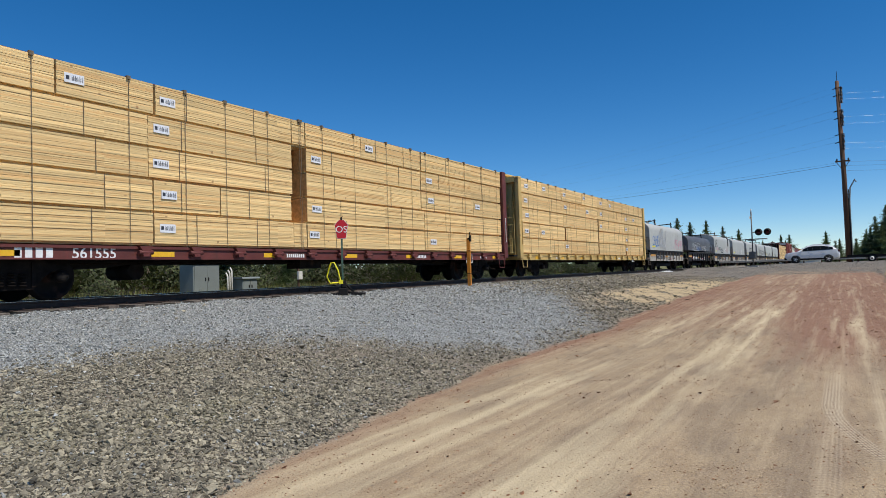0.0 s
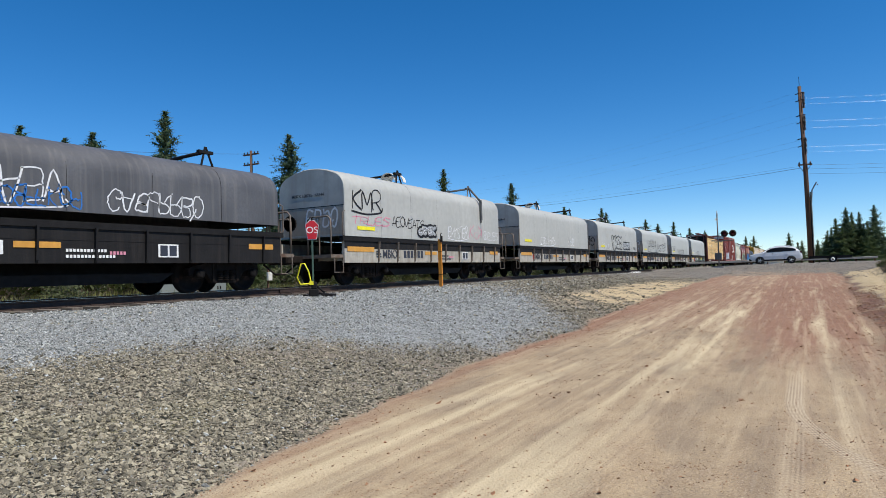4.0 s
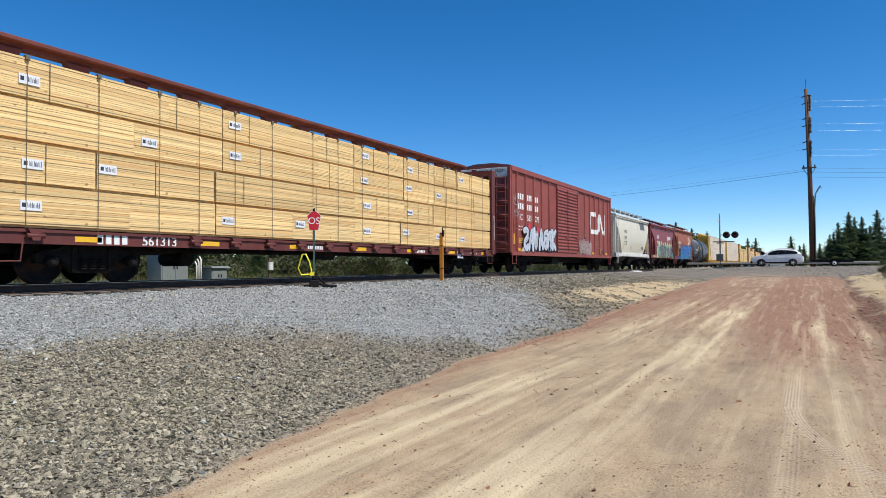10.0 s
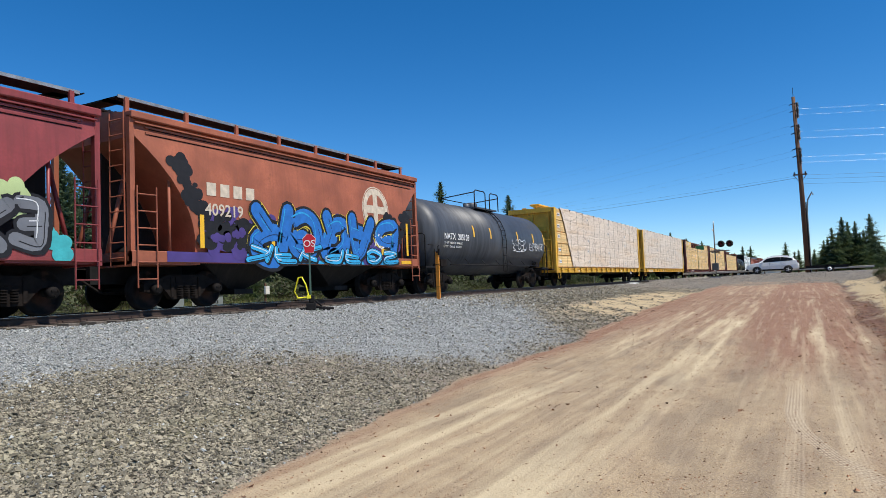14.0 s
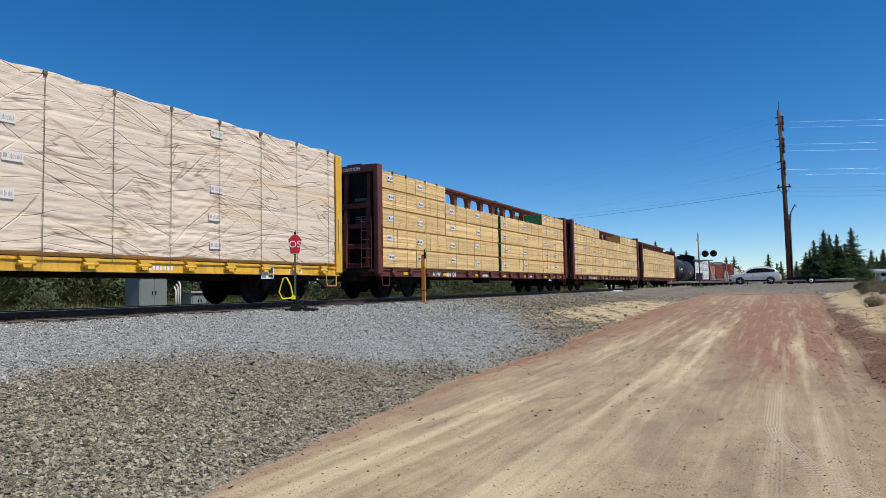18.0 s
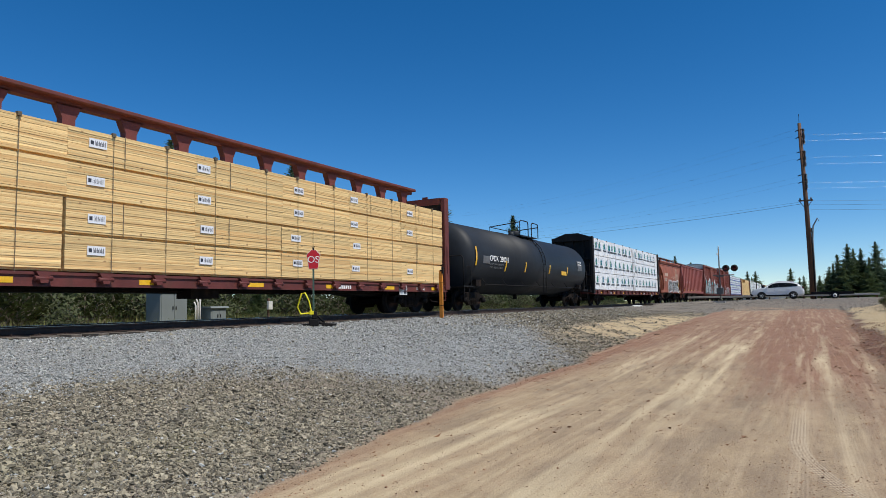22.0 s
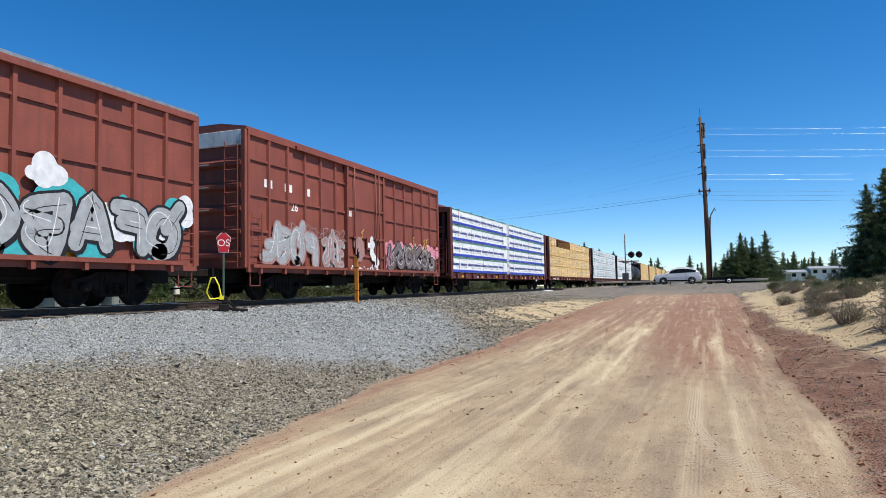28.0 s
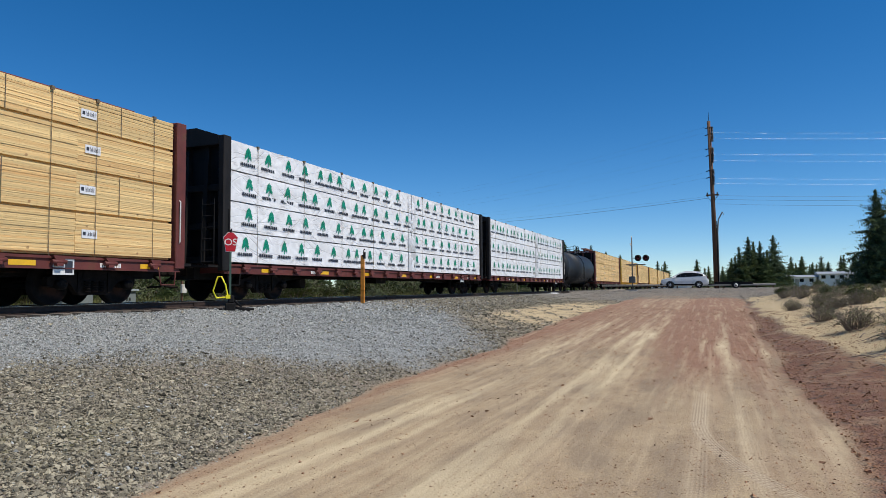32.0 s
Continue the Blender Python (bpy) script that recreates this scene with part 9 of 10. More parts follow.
    for x in (-0.05, 0.92):
        part("door_handle", Shape().box(x, x + 0.18, -0.945, -0.915, 0.94, 0.97, c=0.005), [CAR_SILVER], t)
    # long low trailer behind it
    tr = thing("flat_trailer", "low dark empty utility trailer with one axle", "trailer", (2.2, y0 + 0.2, gz(2.2, y0)))
    part("bed", Shape().box(-2.0, 1.4, -0.9, 0.9, 0.42, 0.52), [STEEL_DARK], tr)
    part("side_rail", Shape().box(-2.0, 1.4, -0.95, -0.9, 0.42, 0.66), [STEEL_DARK], tr)
    part("tongue", Shape().rod([(-2.0, 0, 0.45), (-2.9, 0, 0.42)], 0.05, 6), [STEEL_DARK], tr)
    for yy in (-1.0, 1.0):
        w = part("wheel", Shape().lathe([(-0.1, 0.17), (-0.1, 0.31), (0.1, 0.31), (0.1, 0.17)], (-0.1, yy, 0.32), "y", 18), [TYRE], tr)
        part("rim", Shape().lathe([(-0.06, 0.0), (-0.08, 0.17), (0.08, 0.17), (0.06, 0.0)], (-0.1, yy * 1.03, 0.32), "y", 14), [CAR_SILVER], w)
        part("mudguard", Shape().prism([(-0.1 + 0.42 * math.cos(q), 0.32 + 0.42 * math.sin(q)) for q in [math.pi * i / 8 for i in range(9)]] + [(-0.1 + 0.39 * math.cos(q), 0.32 + 0.39 * math.sin(q)) for q in [math.pi * i / 8 for i in range(8, -1, -1)]], "y", yy - 0.12, yy + 0.12), [STEEL_DARK], tr)


def build_poles():
    x, y = 0.25, 78.0
    zg = gz(x, y)
    t = thing("utility_pole", "tall brown wooden utility pole with stacked insulators", "pole", (x, y, zg))
    part("shaft", Shape().rod([(0.15, 0, -0.5), (0.05, 0, 9), (-0.15, 0, 18.2)], 0.27, 14, r2=0.17), [POLE_WOOD], t)
    part("top_rod", Shape().rod([(-0.15, 0, 18.1), (-0.15, 0, 19.2)], 0.025, 5), [STEEL_DARK], t)
    for z in (17.4, 15.1, 12.7):
        for q in range(2):
            zz = z - 0.75 * q
            s = Shape().lathe([p for d in range(6, -1, -1) for p in ((-0.13 * d, 0.05), (0.02 - 0.13 * d, 0.15), (0.09 - 0.13 * d, 0.12), (0.092 - 0.13 * d, 0.05))], (0.16, -0.30, zz), "z", 10)
            part("insulator", s, [INSUL], t, "brown porcelain insulator string")
            part("bracket", Shape().rod([(-0.1, -0.1, zz + 0.12), (-0.55, -0.25, zz - 0.05)], 0.05, 5).rod([(-0.1, -0.1, zz + 0.12), (0.2, -0.3, zz + 0.10)], 0.04, 5), [STEEL_DARK], t)
    part("crossarm", Shape().box(-0.65, 0.65, -0.22, -0.10, 10.0, 10.14).rod([(-0.55, -0.15, 10.0), (-0.1, -0.15, 9.3)], 0.03, 5).rod([(0.55, -0.15, 10.0), (0.1, -0.15, 9.3)], 0.03, 5), [POLE_WOOD], t)
    for xx in (-0.5, 0.0, 0.5):
        part("pin_insulator", Shape().lathe([(0, 0.04), (0.1, 0.09), (0.2, 0.06), (0.24, 0.0)], (xx, -0.16, 10.14), "z", 8), [INSUL], t)
    s = Shape().rod([(0.42, -0.1, -0.3), (0.42, -0.1, 6.0), (0.52, -0.1, 7.4), (0.95, -0.1, 8.2), (1.05, -0.1, 7.9)], 0.07, 7)
    part("riser_pipe", s, [GALV], t, "grey riser conduit with weatherhead")
    part("riser_pipe", Shape().rod([(0.36, -0.28, -0.3), (0.36, -0.28, 7.2)], 0.05, 6), [STEEL_DARK], t)

    def wire(p, q, sag, r, m, lab):
        pts = [tuple(Vector(p).lerp(Vector(q), i / 16) - Vector((0, 0, sag * 4 * (i / 16) * (1 - i / 16)))) for i in range(17)]
        solid("overhead_wire", Shape().rod(pts, r, 5), [m], lab, "wire", group="overhead wires")
    for z in (16.85, 16.25, 14.5, 13.8, 11.85, 11.3):
        wire((x + 0.15, y - 0.3, zg + z), (75, y + 26, zg + z + 0.6), 0.7, 0.0042, WIRE, "thin bright power line strung from the pole")
        wire((x - 0.5, y - 0.25, zg + z + 0.7), (-70, y + 60, zg + z + 4.2), 1.4, 0.004, WIRE_DARK, "thin dark power line strung over the track")
    for k, z in enumerate((10.0, 9.6, 9.1)):
        wire((x + 0.3, y - 0.15, zg + z), (60, y - 8, zg + z - 0.2), 1.5, 0.009, WIRE, "thick bright cable strung from the pole")
    # poles behind the track
    far = []
    for px, py, h in ((-43.0, 44.2, 12.2), (-60.0, 4.0, 12.0)):
        zf = gz(px, py)
        u = thing("utility_pole", "distant wooden utility pole with double crossarms", "pole", (px, py, zf))
        part("shaft", Shape().rod([(0, 0, -0.5), (0, 0, h)], 0.17, 10, r2=0.11), [POLE_WOOD], u)
        for zz in (h - 0.4, h - 1.3):
            part("crossarm", Shape().box(-0.9, 0.9, -0.06, 0.06, zz, zz + 0.12), [POLE_WOOD], u)
            for xx in (-0.8, -0.4, 0.4, 0.8):
                part("pin_insulator", Shape().lathe([(0, 0.04), (0.14, 0.07), (0.2, 0.0)], (xx, 0, zz + 0.12), "z", 7), [INSUL], u)
        far.append((px, py, zf + h - 0.3))
    wire((x - 0.4, y - 0.15, zg + 9.75), (-57.0, 128.0, 13.1), 0.5, 0.016, WIRE_DARK, "dark service line strung over the track")
    wire((x - 0.4, y - 0.15, zg + 9.95), (-57.0, 128.0, 13.3), 0.25, 0.007, WIRE_DARK, "dark service line strung over the track")
    wire(far[0], far[1], 0.9, 0.012, WIRE_DARK, "dark service line between distant poles")


def build_houses():
    for x, y, w, h, lab in ((20.4, 200.0, 9.0, 2.3, "long low white house with a grey roof"), (29.6, 200.0, 8.2, 3.1, "white house with a pitched grey roof"), (-14.0, 260.0, 14.0, 3.4, "low pale shed beyond the crossing"), (15.0, 260.0, 9.0, 2.6, "small white shed in the distance")):
        z = gz(x, y)
        h += 0.3 - z if x > 18 else 0
        t = thing("house", lab, "house", (x, y, z))
        part("wall", Shape().box(-w / 2, w / 2, -3, 3, -0.3, h), [HOUSE_WALL], t)
        part("roof", Shape().prism([(-3.5, h), (3.5, h), (0.3, h + 0.6), (-0.3, h + 0.6)], "x", -w / 2 - 0.4, w / 2 + 0.4), [HOUSE_ROOF], t)
        for k in range(4):
            xx = -w / 2 + w * (k + 0.5) / 4
            wd = part("window", Shape().box(xx - 0.55, xx + 0.55, -3.06, -3.0, h - 1.3, h - 0.3), [WHITE_STEEL], t)
            part("pane", Shape().box(xx - 0.47, xx + 0.47, -3.08, -3.06, h - 1.23, h - 0.37), [GLASS_DARK], wd)
        part("door", Shape().box(-0.4, 0.5, -3.07, -3.0, 0.0, 2.0), [SILL_GREY], t)
    # a parked pickup far off
    x, y = 47.0, 225.0
    t = thing("parked_pickup", "white pickup parked by distant houses", "car", (36.5, 196.0, gz(36.5, 196)))
    part("body", Shape().box(-2.6, 2.6, -0.95, 0.95, 0.45, 1.05, c=0.08), [CAR_SILVER], t)
    part("cab", Shape().prism([(-1.2, 1.05), (-0.7, 1.75), (0.8, 1.75), (1.0, 1.05)], "y", -0.85, 0.85), [GLASS_DARK], t)
    for xx in (-1.7, 1.7):
        for yy in (-0.8, 0.8):
            part("wheel", Shape().lathe([(-0.12, 0.1), (-0.12, 0.38), (0.12, 0.38), (0.12, 0.1)], (xx, yy, 0.38), "y", 14), [TYRE], t)


build_target_sign()
build_marker_post()
build_cabinets()
build_crossing()
build_suv()
build_poles()
build_houses()


# plants
def conifer(h, seed, spread=0.2, m=NEEDLE, bare=0.08):
    """Trunk, limbs and a ragged crown of drooping sprays."""
    rng = random.Random(seed)
    t = thing("conifer_tree", "dark green conifer with a narrow ragged crown", "tree", group="conifers")
    tr = Shape().rod([(0, 0, -0.3), (rng.uniform(-0.1, 0.1), 0, h * 0.5), (0, 0, h * 0.99)], h * 0.016, 7, r2=0.02)
    cr = Shape()
    n = int(h * 70)
    for i in range(n):
        f = bare + (1 - bare) * (i + rng.random()) / n
        z = h * f
        tier = 0.72 + 0.28 * math.sin(f * h * 5.2 + seed)
        reach = h * spread * 2.0 * (1.0 - f) ** 0.85 * rng.uniform(0.4, 1.15) * tier + 0.05
        a = rng.uniform(0, 2 * math.pi)
        d = Vector((math.cos(a), math.sin(a), 0))
        side = Vector((-d.y, d.x, 0))
        droop = reach * rng.uniform(-0.40, 0.10) + (0.5 * reach if f > 0.8 else 0)
        if i % 3 == 0:
            tr.rod([(0, 0, z), tuple(d * reach * 0.85 + Vector((0, 0, z + droop * 0.85)))], 0.012 + 0.001 * h, 4, r2=0.006)
        k = max(3, int(reach / (0.011 * h)))
        for j in range(k):
            u = (j + rng.random()) / k
            c = d * reach * u + Vector((0, 0, z + droop * u * u)) + side * rng.uniform(-0.20, 0.20) * reach * (1.1 - 0.7 * u)
            sz = (h * 0.022 * rng.uniform(0.7, 1.7) + 0.05) * (0.5 + 0.6 * (1 - f))
            o = Vector((rng.uniform(-1, 1), rng.uniform(-1, 1), rng.uniform(-0.5, 0.7)))
            p = side * sz * rng.uniform(0.25, 0.5)
            tip = c + d * sz * 1.1 + o * sz * 0.9
            cr.add([tuple(c - p), tuple(c + p), tuple(tip), tuple(c - Vector((0, 0, sz * 0.7)) + o * sz * 0.4)], [(0, 1, 2), (0, 3, 1)])
    part("trunk", tr, [BARK], t)
    part("crown", cr, [m], t, "ragged crown of drooping needle sprays")
    return t


def shrub(seed, w, h, m, twiggy=0.5, lab="green leafy shrub", leaf=0.06):
    rng = random.Random(seed)
    t = thing("shrub", lab, "shrub", group="shrubs")
    st, lf = Shape(), Shape()
    for i in range(int(30 + 120 * twiggy)):
        a, b = rng.uniform(0, 2 * math.pi), rng.uniform(0.15, 1.0)
        r = w * 0.5 * b
        tip = Vector((r * math.cos(a), r * math.sin(a), h * (1.05 - 0.55 * b) * rng.uniform(0.7, 1.1)))
        root = Vector((0.12 * w * math.cos(a), 0.12 * w * math.sin(a), -0.05))
        mid = root.lerp(tip, 0.5) + Vector((rng.uniform(-0.1, 0.1) * w, rng.uniform(-0.1, 0.1) * w, 0.08 * h))
        st.rod([root, mid, tip], 0.008 + 0.006 * h, 3, r2=0.003)
        for j in range(int(3 * twiggy) + 1):
            q = mid.lerp(tip, rng.random())
            st.rod([q, q + Vector((rng.uniform(-1, 1), rng.uniform(-1, 1), rng.uniform(0, 1))) * 0.16 * h], 0.005, 3, r2=0.002)
        for j in range(int(16 * (1.3 - twiggy))):
            c = mid.lerp(tip, rng.random() * 1.05) + Vector((rng.uniform(-1, 1), rng.uniform(-1, 1), rng.uniform(-1, 1))) * 0.10 * w
            o = Vector((rng.uniform(-1, 1), rng.uniform(-1, 1), rng.uniform(-0.3, 1))).normalized()
            p = o.orthogonal().normalized() * leaf * 0.5
            lf.add([tuple(c - p), tuple(c + o * leaf * rng.uniform(0.8, 1.6)), tuple(c + p)], [(0, 1, 2)])
    part("stem", st, [TWIG], t)
    if lf.f:
        part("foliage", lf, [m], t)
    return t


def plant_all():
    rng = random.Random(77)
    kinds = [conifer(12.0, s, 0.19 + 0.03 * (s % 3), NEEDLE if s % 2 else NEEDLE2) for s in range(4)]
    kinds += [conifer(7.0, 10 + s, 0.30, NEEDLE, 0.01) for s in range(3)]

    def put(src, x, y, h, base):
        k = h / base
        o = copy_thing(src, Matrix.Translation((x, y, gz(x, y) - 0.1)) @ Matrix.Rotation(rng.uniform(0, 6.28), 4, "Z") @ Matrix.Diagonal((k, k, k, 1)))
        return o

    tall = [(-45, 36.8, 13.6), (-47, 41.5, 9.6), (-45, 51.5, 14.2), (-45, 84, 14.6), (-45, 109, 15.2), (-46, 141, 13.4), (-52, 104, 12.4), (-44, 164, 14.6), (-46, 176, 14.4), (-40, 196, 13.2), (-40, 214, 13.0), (-38, 230, 14.2),
            (-42, 26.5, 9.4), (-44, 24.8, 10.2), (-44, 29.8, 10.6), (-48, 31.0, 9.4), (-43, 20.0, 10.5), (-50, 24.5, 10.5), (-50, 120, 11.0), (-48, 152, 11.5), (-36, 250, 13), (-34, 275, 13)]
    for i, (x, y, h) in enumerate(tall):
        put(kinds[i % 4], x, y, h + 1.0, 12.0)
    # group by the pole, and the dense one at the roadside
    for i, (x, y, h) in enumerate(((2.6, 112, 3.6), (3.8, 110, 6.0), (5.0, 108, 7.2), (5.9, 112, 6.8), (6.6, 109, 6.6), (7.8, 113, 5.6), (8.3, 108, 7.4), (4.4, 106, 4.6), (7.2, 105, 4.2), (9.8, 111, 3.2), (10.8, 115, 2.6), (-1.2, 124, 3.4), (-2.6, 130, 3.0), (1.6, 118, 3.0), (3.2, 109, 4.6), (4.6, 110, 5.4), (5.6, 107, 4.8), (6.2, 111, 5.2), (7.0, 108, 5.0), (7.6, 110, 4.8), (8.6, 111, 4.4), (9.2, 108, 3.6), (5.2, 112, 4.4), (6.6, 106, 3.4), (3.9, 107, 3.2), (8.0, 106, 3.0))):
        put(kinds[4 + i % 3] if h < 6.3 else kinds[i % 4], x, y, h * 1.04, 7.0 if h < 6.3 else 12.0)
    for i, (x, y, h) in enumerate(((11.6, 58, 7.0), (12.2, 56, 8.6), (12.0, 61, 8.0), (13.6, 60, 9.8), (13.3, 54, 9.0), (15.2, 57, 10.5), (10.9, 57.5, 4.6))):
        put(kinds[i % 4] if i != 6 else kinds[5], x, y, h, 12.0 if i != 6 else 7.0)
    for i in range(130):
        az = rng.uniform(-0.36, -0.085) if i < 112 else rng.uniform(-0.06, 0.10)
        d = rng.uniform(250, 420)
        put(kinds[i % 7], -d * math.tan(az), d, d * rng.uniform(0.018, 0.034) if i % 4 else d * 0.04, 12.0 if i % 7 < 4 else 7.0)
    for i in range(70):
        y = rng.uniform(10, 330)
        x = -rng.uniform(46, 90) - 0.05 * y
        put(kinds[4 + i % 3], x, y, rng.uniform(3.5, 7.0), 7.0)
    for i in range(56):
        put(kinds[4 + i % 3], -rng.uniform(34, 46), 4 + 110 * rng.random() ** 1.25, rng.uniform(1.8, 4.2), 7.0)
    for k in kinds:
        for o in (k, *k.children_recursive):
            bpy.data.objects.remove(o)
    # shrubs behind the track
    greens = [shrub(s, 1.9, 1.25, SHRUB, 0.35, "green leafy shrub in the meadow behind the track", 0.10) for s in range(4)]
    drys = [shrub(20 + s, 1.7, 0.95, SAGE, 0.95, "dry grey-brown sagebrush on the sandy bank", 0.04) for s in range(4)]
    for i in range(84):
        y = 4 + 95 * rng.random() ** 1.25
        x = -rng.uniform(24.5, 40) if i % 6 else -rng.uniform(21.5, 24)
        if 17.5 < y < 25 and x > -27:
            continue
        put(greens[i % 4], x, y, rng.uniform(0.5, 1.5) if x > -26 else rng.uniform(1.0, 2.6), 1.25)
    for i in range(120):
        y = 15.0 + 40 * rng.random() ** 1.2
        x = float(right_edge(y)) + (3.6 if y < 24 else 2.6) + 8.0 * rng.random() ** 1.2 - (0.5 if y > 34 else 0.0)
        if y < 22 and x < 4.2 + (22 - y) * 0.25:
            x += 1.8
        h = rng.uniform(0.75, 1.35) * (0.8 if x < right_edge(y) + 2.6 else 1.0)
        h = min(h, max(0.40, rng.uniform(0.02, 0.36) + 0.004 * y - gz(x, y)))
        g = i % 5 == 4 or (x > 7 and i % 2)
        put(greens[i % 4] if g else drys[i % 4], x, y, h, 1.25 if g else 0.95)
    for i, (x, y, h) in enumerate(((3.5, 15.2, 0.72), (4.4, 14.6, 0.85), (4.0, 17.0, 0.9), (5.0, 16.4, 1.0), (3.3, 19.5, 0.7), (4.6, 19.0, 1.0), (3.1, 23.0, 0.6), (3.6, 26.5, 0.75), (3.0, 30.5, 0.6), (5.6, 14.2, 1.0))):
        put(drys[i % 4] if i not in (1, 9) else greens[1], x, y, h, 0.95 if i not in (1, 9) else 1.25)
    for i in range(44):
        x, y = rng.uniform(7, 24), rng.uniform(30, 110)
        if y > 64 and x < 12:
            continue
        put((drys + greens)[i % 8], x, y, min(rng.uniform(0.7, 1.3), max(0.4, 0.62 + 0.005 * y - gz(x, y))), 1.1)
    for k in greens + drys:
        for o in (k, *k.children_recursive):
            bpy.data.objects.remove(o)


def blades(name, spots, label, m, hlo, hhi, seed):
    """Many single grass blades as one object."""
    g = np.random.default_rng(seed)
    n = len(spots)
    xy = np.asarray(spots)
    z = ground_z(xy[:, 0], xy[:, 1])
    a = g.uniform(0, 2 * np.pi, n)
    h = g.uniform(hlo, hhi, n)
    w = 0.012 + 0.02 * h
    lean = g.normal(0, 0.35, (n, 2)) * h[:, None]
    base = np.stack([xy[:, 0], xy[:, 1], z - 0.02], 1)
    off = np.stack([np.cos(a) * w, np.sin(a) * w, np.zeros(n)], 1)
    tip = base + np.stack([lean[:, 0], lean[:, 1], h], 1)
    v = np.stack([base - off, base + off, tip], 1).reshape(-1, 3)
    me = bpy.data.meshes.new(name)
    me.from_pydata(v.tolist(), [], np.arange(n * 3).reshape(-1, 3).tolist())
    me.materials.append(m)
    return tagged(new(name, me), label, "grass", kind="stuff")


def sow():
    g = np.random.default_rng(3)
    n = 26000
    y = 3 + 110 * g.random(n) ** 1.6
    x = -19.2 - 22 * g.random(n) ** 1.3
    blades("meadow_grass", np.stack([x, y], 1), "tall pale dry grass behind the track", GRASS, 0.15, 0.6, 4)
    n = 9000
    y = 16 + 60 * g.random(n)
    x = right_edge(y) + 4.6 + 12 * g.random(n) ** 1.2
    k = lumps(x, y, 1.1, 4) > 0.1
    blades("bank_grass", np.stack([x, y], 1)[k], "thin dry grass tufts on the sandy bank", GRASS, 0.08, 0.35, 5)


plant_all()
sow()


# loose stones: real pieces, thinning out with distance
def stones(name, x, y, size, label, m, seed, flat=0.6, category="stones", flakes=False):
    """Angular pieces: eight-sided near by, four-sided flakes where they are small in view."""
    g = np.random.default_rng(seed)
    n = len(x)
    if flakes:
        base = np.array([(1, 0, -0.6), (-0.6, 0.9, -0.6), (-0.6, -0.9, -0.6), (0, 0, 0.9)], float)
        tri = np.array([(0, 1, 3), (1, 2, 3), (2, 0, 3), (0, 2, 1)])
    else:
        base = np.array([(1, 0, 0), (-1, 0, 0), (0, 1, 0), (0, -1, 0), (0, 0, 1), (0, 0, -1)], float)
        tri = np.array([(0, 2, 4), (2, 1, 4), (1, 3, 4), (3, 0, 4), (2, 0, 5), (1, 2, 5), (3, 1, 5), (0, 3, 5)])
    q = len(base)
    v = base[None] * g.uniform(0.6, 1.25, (n, q, 1)) + g.normal(0, 0.22, (n, q, 3))
    ax = g.normal(size=(n, 4))
    ax /= np.linalg.norm(ax, axis=1, keepdims=True)
    w, a, b, c = ax.T
    R = np.stack([1 - 2 * (b * b + c * c), 2 * (a * b - c * w), 2 * (a * c + b * w), 2 * (a * b + c * w), 1 - 2 * (a * a + c * c), 2 * (b * c - a * w), 2 * (a * c - b * w), 2 * (b * c + a * w), 1 - 2 * (a * a + b * b)], 1).reshape(n, 3, 3)
    v = v * g.uniform(0.58, 1.0, (n, 1, 3))
    v = np.einsum("nij,nkj->nki", R, v) * size[:, None, None]
    v[:, :, 2] *= flat
    v += np.stack([x, y, ground_z(x, y) + size * g.uniform(-0.1, 0.45, n)], 1)[:, None]
    f = (tri[None] + (np.arange(n) * q)[:, None, None]).reshape(-1, 3).astype(np.int32)
    me = bpy.data.meshes.new(name)
    me.vertices.add(n * q)
    me.vertices.foreach_set("co", v.astype(np.float32).ravel())
    me.loops.add(f.size)
    me.loops.foreach_set("vertex_index", f.ravel())
    me.polygons.add(len(f))
    me.polygons.foreach_set("loop_start", (np.arange(len(f)) * 3).astype(np.int32))
    me.polygons.foreach_set("use_smooth", np.zeros(len(f), bool))
    me.update(calc_edges=True)
    me.materials.append(m)
    return tagged(new(name, me), label, category, kind="stuff")


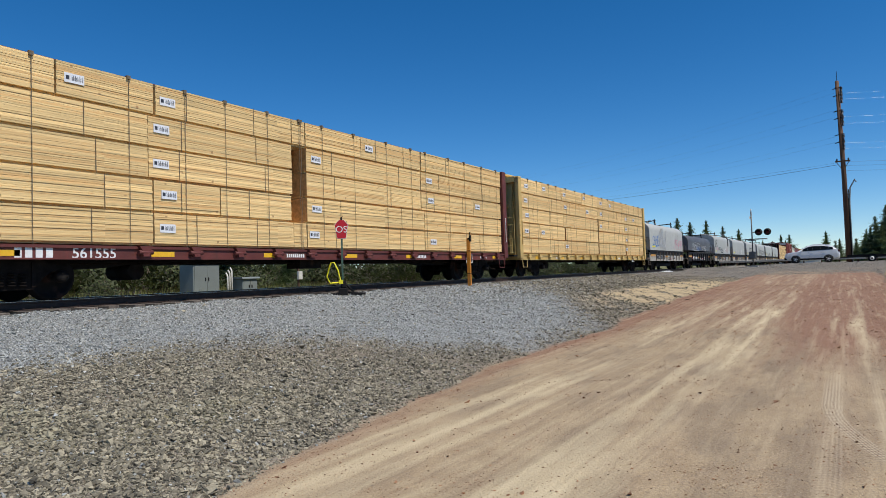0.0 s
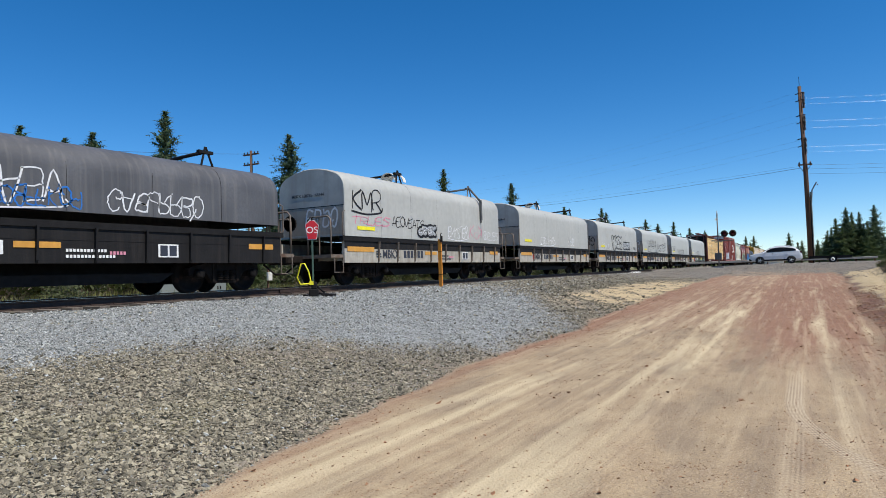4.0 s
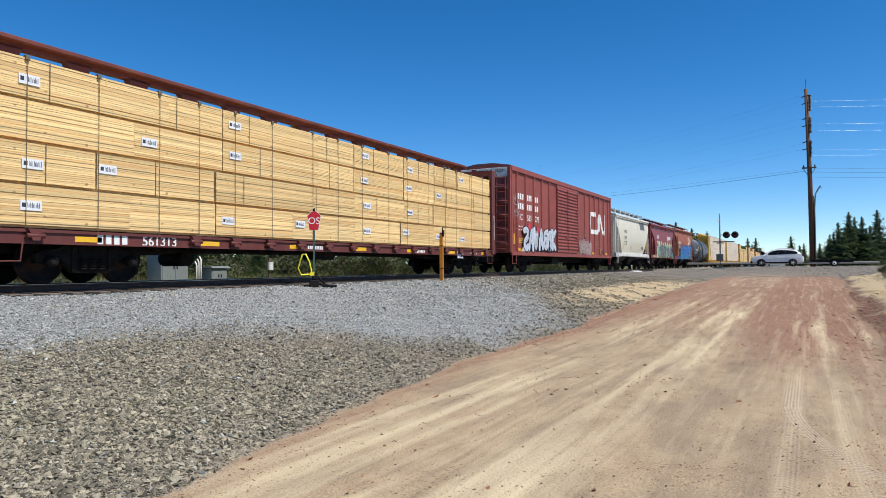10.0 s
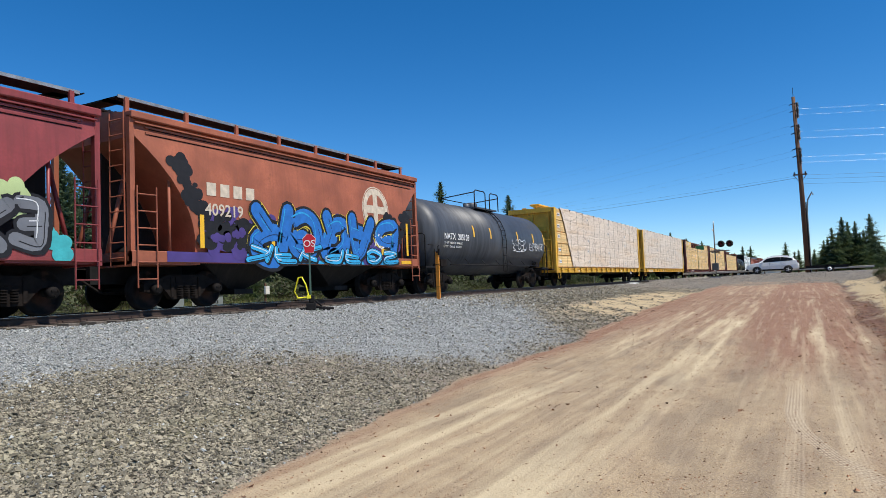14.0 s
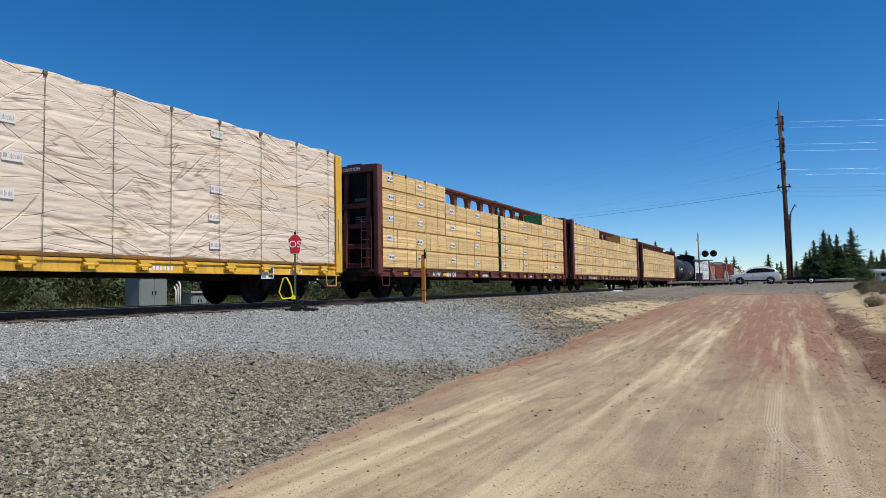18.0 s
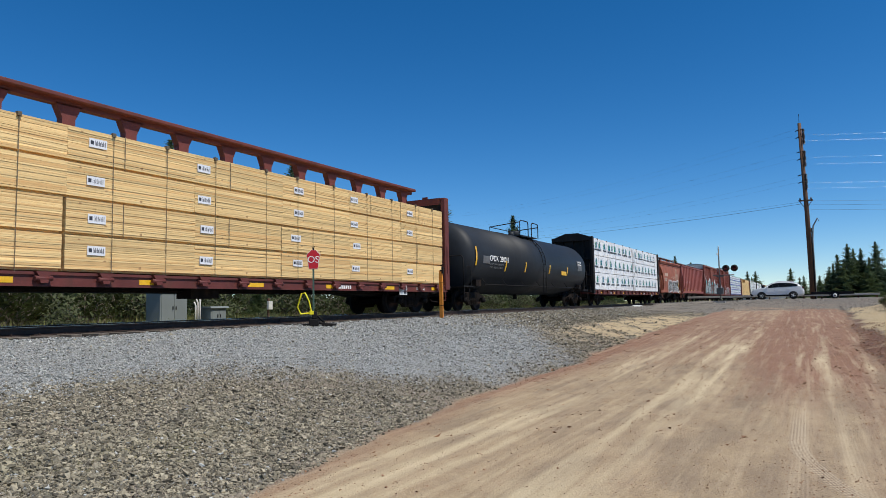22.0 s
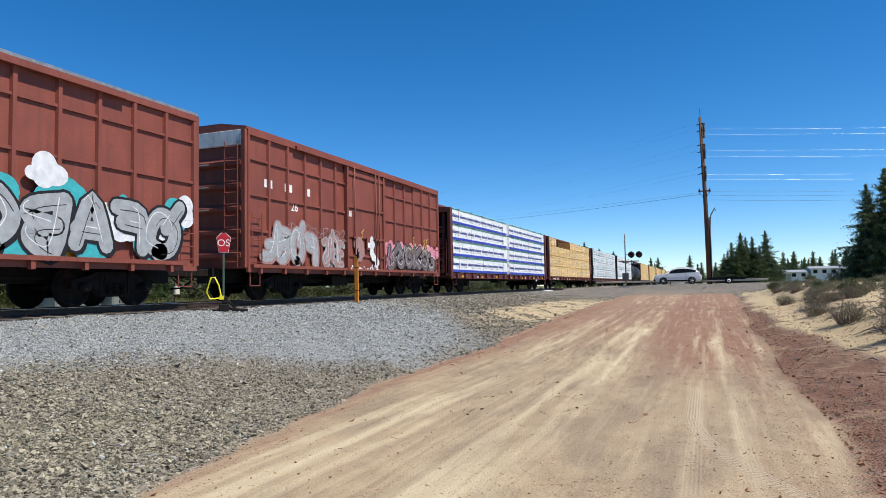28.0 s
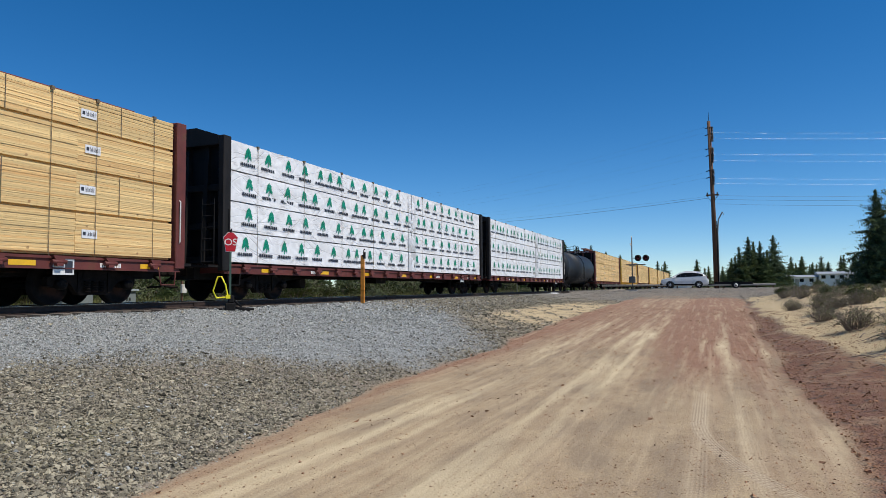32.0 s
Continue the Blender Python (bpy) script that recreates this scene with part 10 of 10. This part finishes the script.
def strew():
    g = np.random.default_rng(8)
    # candidate spots, denser towards the road's near end
    n = 700000
    y = 1.5 + 44 * g.random(n) ** 1.9
    x = -13.0 + 9.6 * g.random(n)
    pale, road, sand, red, dust, grass, side = soil(x, y)
    keep = (road < 0.15 + 0.55 * g.random(n)) & (x < left_edge(y) + 0.22) & ~((x < -12.55) & (g.random(n) < 0.3))
    keep &= g.random(n) < np.clip(9.0 / np.hypot(x, y), 0.12, 1) * (1 - np.clip(1.3 * sand, 0, 0.97))
    x, y, pale = x[keep], y[keep], pale[keep]
    light = g.random(len(x)) < 0.05 + 0.93 * smooth(0.1, 0.9, pale + 0.14 * g.normal(size=len(x)))
    far = np.hypot(x, y)
    grow = np.clip(far / 13, 1.0, 2.0)
    sz = np.exp(g.normal(np.log(0.0140), 0.45, len(x)))
    close = far < 10.5
    for c, tail in ((close, False), (~close, True)):
        a, b = light & c, ~light & c
        stones("ballast_stones", x[a], y[a], np.clip(sz[a] * 0.9, 0.008, 0.04) * grow[a], "pale grey crushed ballast stones on the shoulder", STONE_LIGHT, 1, 0.75, flakes=tail)
        stones("basalt_stones", x[b], y[b], np.clip(sz[b] * 1.15, 0.007, 0.05) * grow[b], "coarse dark crushed stones on the slope", STONE_DARK, 2, 0.72, flakes=tail)
    # coarse gravel of the rise to the crossing
    n = 16000
    y = 40 + 30 * g.random(n)
    x = -12.5 + 17 * g.random(n)
    k = soil(x, y)[1] + 0.7 * soil(x, y)[2] < 0.45 + 0.4 * g.random(n)
    stones("rise_gravel", x[k], y[k], np.exp(g.normal(np.log(0.030), 0.4, k.sum())), "grey-brown gravel of the rise to the crossing", STONE_RISE, 9, flakes=True)
    # ballast between and beside the ties
    n = 30000
    y = 4 + 50 * g.random(n) ** 1.6
    x = XC + 1.9 - 4.2 * g.random(n)
    stones("track_ballast", x, y, g.uniform(0.02, 0.045, n) * np.clip(np.hypot(x, y) / 16, 1, 2), "grey ballast between the ties", STONE_LIGHT, 3)
    # pebbles on the road and red clods beside it
    n = 100000
    y = 2 + 34 * g.random(n) ** 1.7
    x = left_edge(y) + (right_edge(y) - left_edge(y)) * g.random(n)
    u = (x - left_edge(y)) / (right_edge(y) - left_edge(y))
    k = g.random(n) < 0.35 + 0.5 * (np.abs(u - 0.5) > 0.40) + 0.5 * (lumps(x, y, 1.2, 6) > 0.35)
    stones("road_pebbles", x[k], y[k], np.exp(g.normal(np.log(0.0044), 0.6, k.sum())) * np.clip(np.hypot(x[k], y[k]) / 10, 1, 1.5), "small pebbles on the dirt road", STONE_RED, 4, flakes=True)
    n = 15000
    y = 2 + 30 * g.random(n) ** 1.5
    x = right_edge(y) + 0.1 + 3.2 * g.random(n) ** 1.4
    stones("red_clods", x, y, np.exp(g.normal(np.log(0.013), 0.5, n)), "reddish clods and pebbles beside the road", STONE_RED, 5)
    # dry sticks
    for i in range(120):
        r_ = random.Random(i)
        if i < 6:
            px, py = r_.uniform(-6.2, -5.0), r_.uniform(15, 26)
        else:
            py = r_.uniform(8, 24)
            px = r_.uniform(2.3, 4.4) + (0.8 if py > 15 else 0.0)
        an, ln_ = r_.uniform(0, 3.1), r_.uniform(0.15, 0.5)
        p = [(px + ln_ * q * math.cos(an), py + ln_ * q * math.sin(an)) for q in (0, 0.5, 1)]
        solid("dry_stick", Shape().rod([(a_, b_, gz(a_, b_) + 0.03 + 0.03 * (j == 1)) for j, (a_, b_) in enumerate(p)], 0.014, 5, r2=0.006), [BARK if i < 6 else TWIG], "dry weathered stick lying on the ground", "stick", group="dry sticks")


strew()


def motions():
    # the cars run towards -y at one speed
    for car in CARS:
        y = car.location.y
        walk(car, [(t, pose(XC, y - d, 0)) for t, d in RUN])
    # wheels roll: one turning motion for the leading and one for the trailing axles
    ts, ds = [t for t, _ in RUN], [d for _, d in RUN]
    for a, group in WHEELS.items():
        first = group[0]
        walk(first, [(k / FPS, pose(0, a, 0.457, math.degrees(float(np.interp(k / FPS, ts, ds)) / 0.457))) for k in range(32 * FPS + 1)])
        for other in group[1:]:
            other.rotation_mode = "QUATERNION"
            keys = other.animation_data_create()
            keys.action = first.animation_data.action
            keys.action_slot = first.animation_data.action_slot


motions()
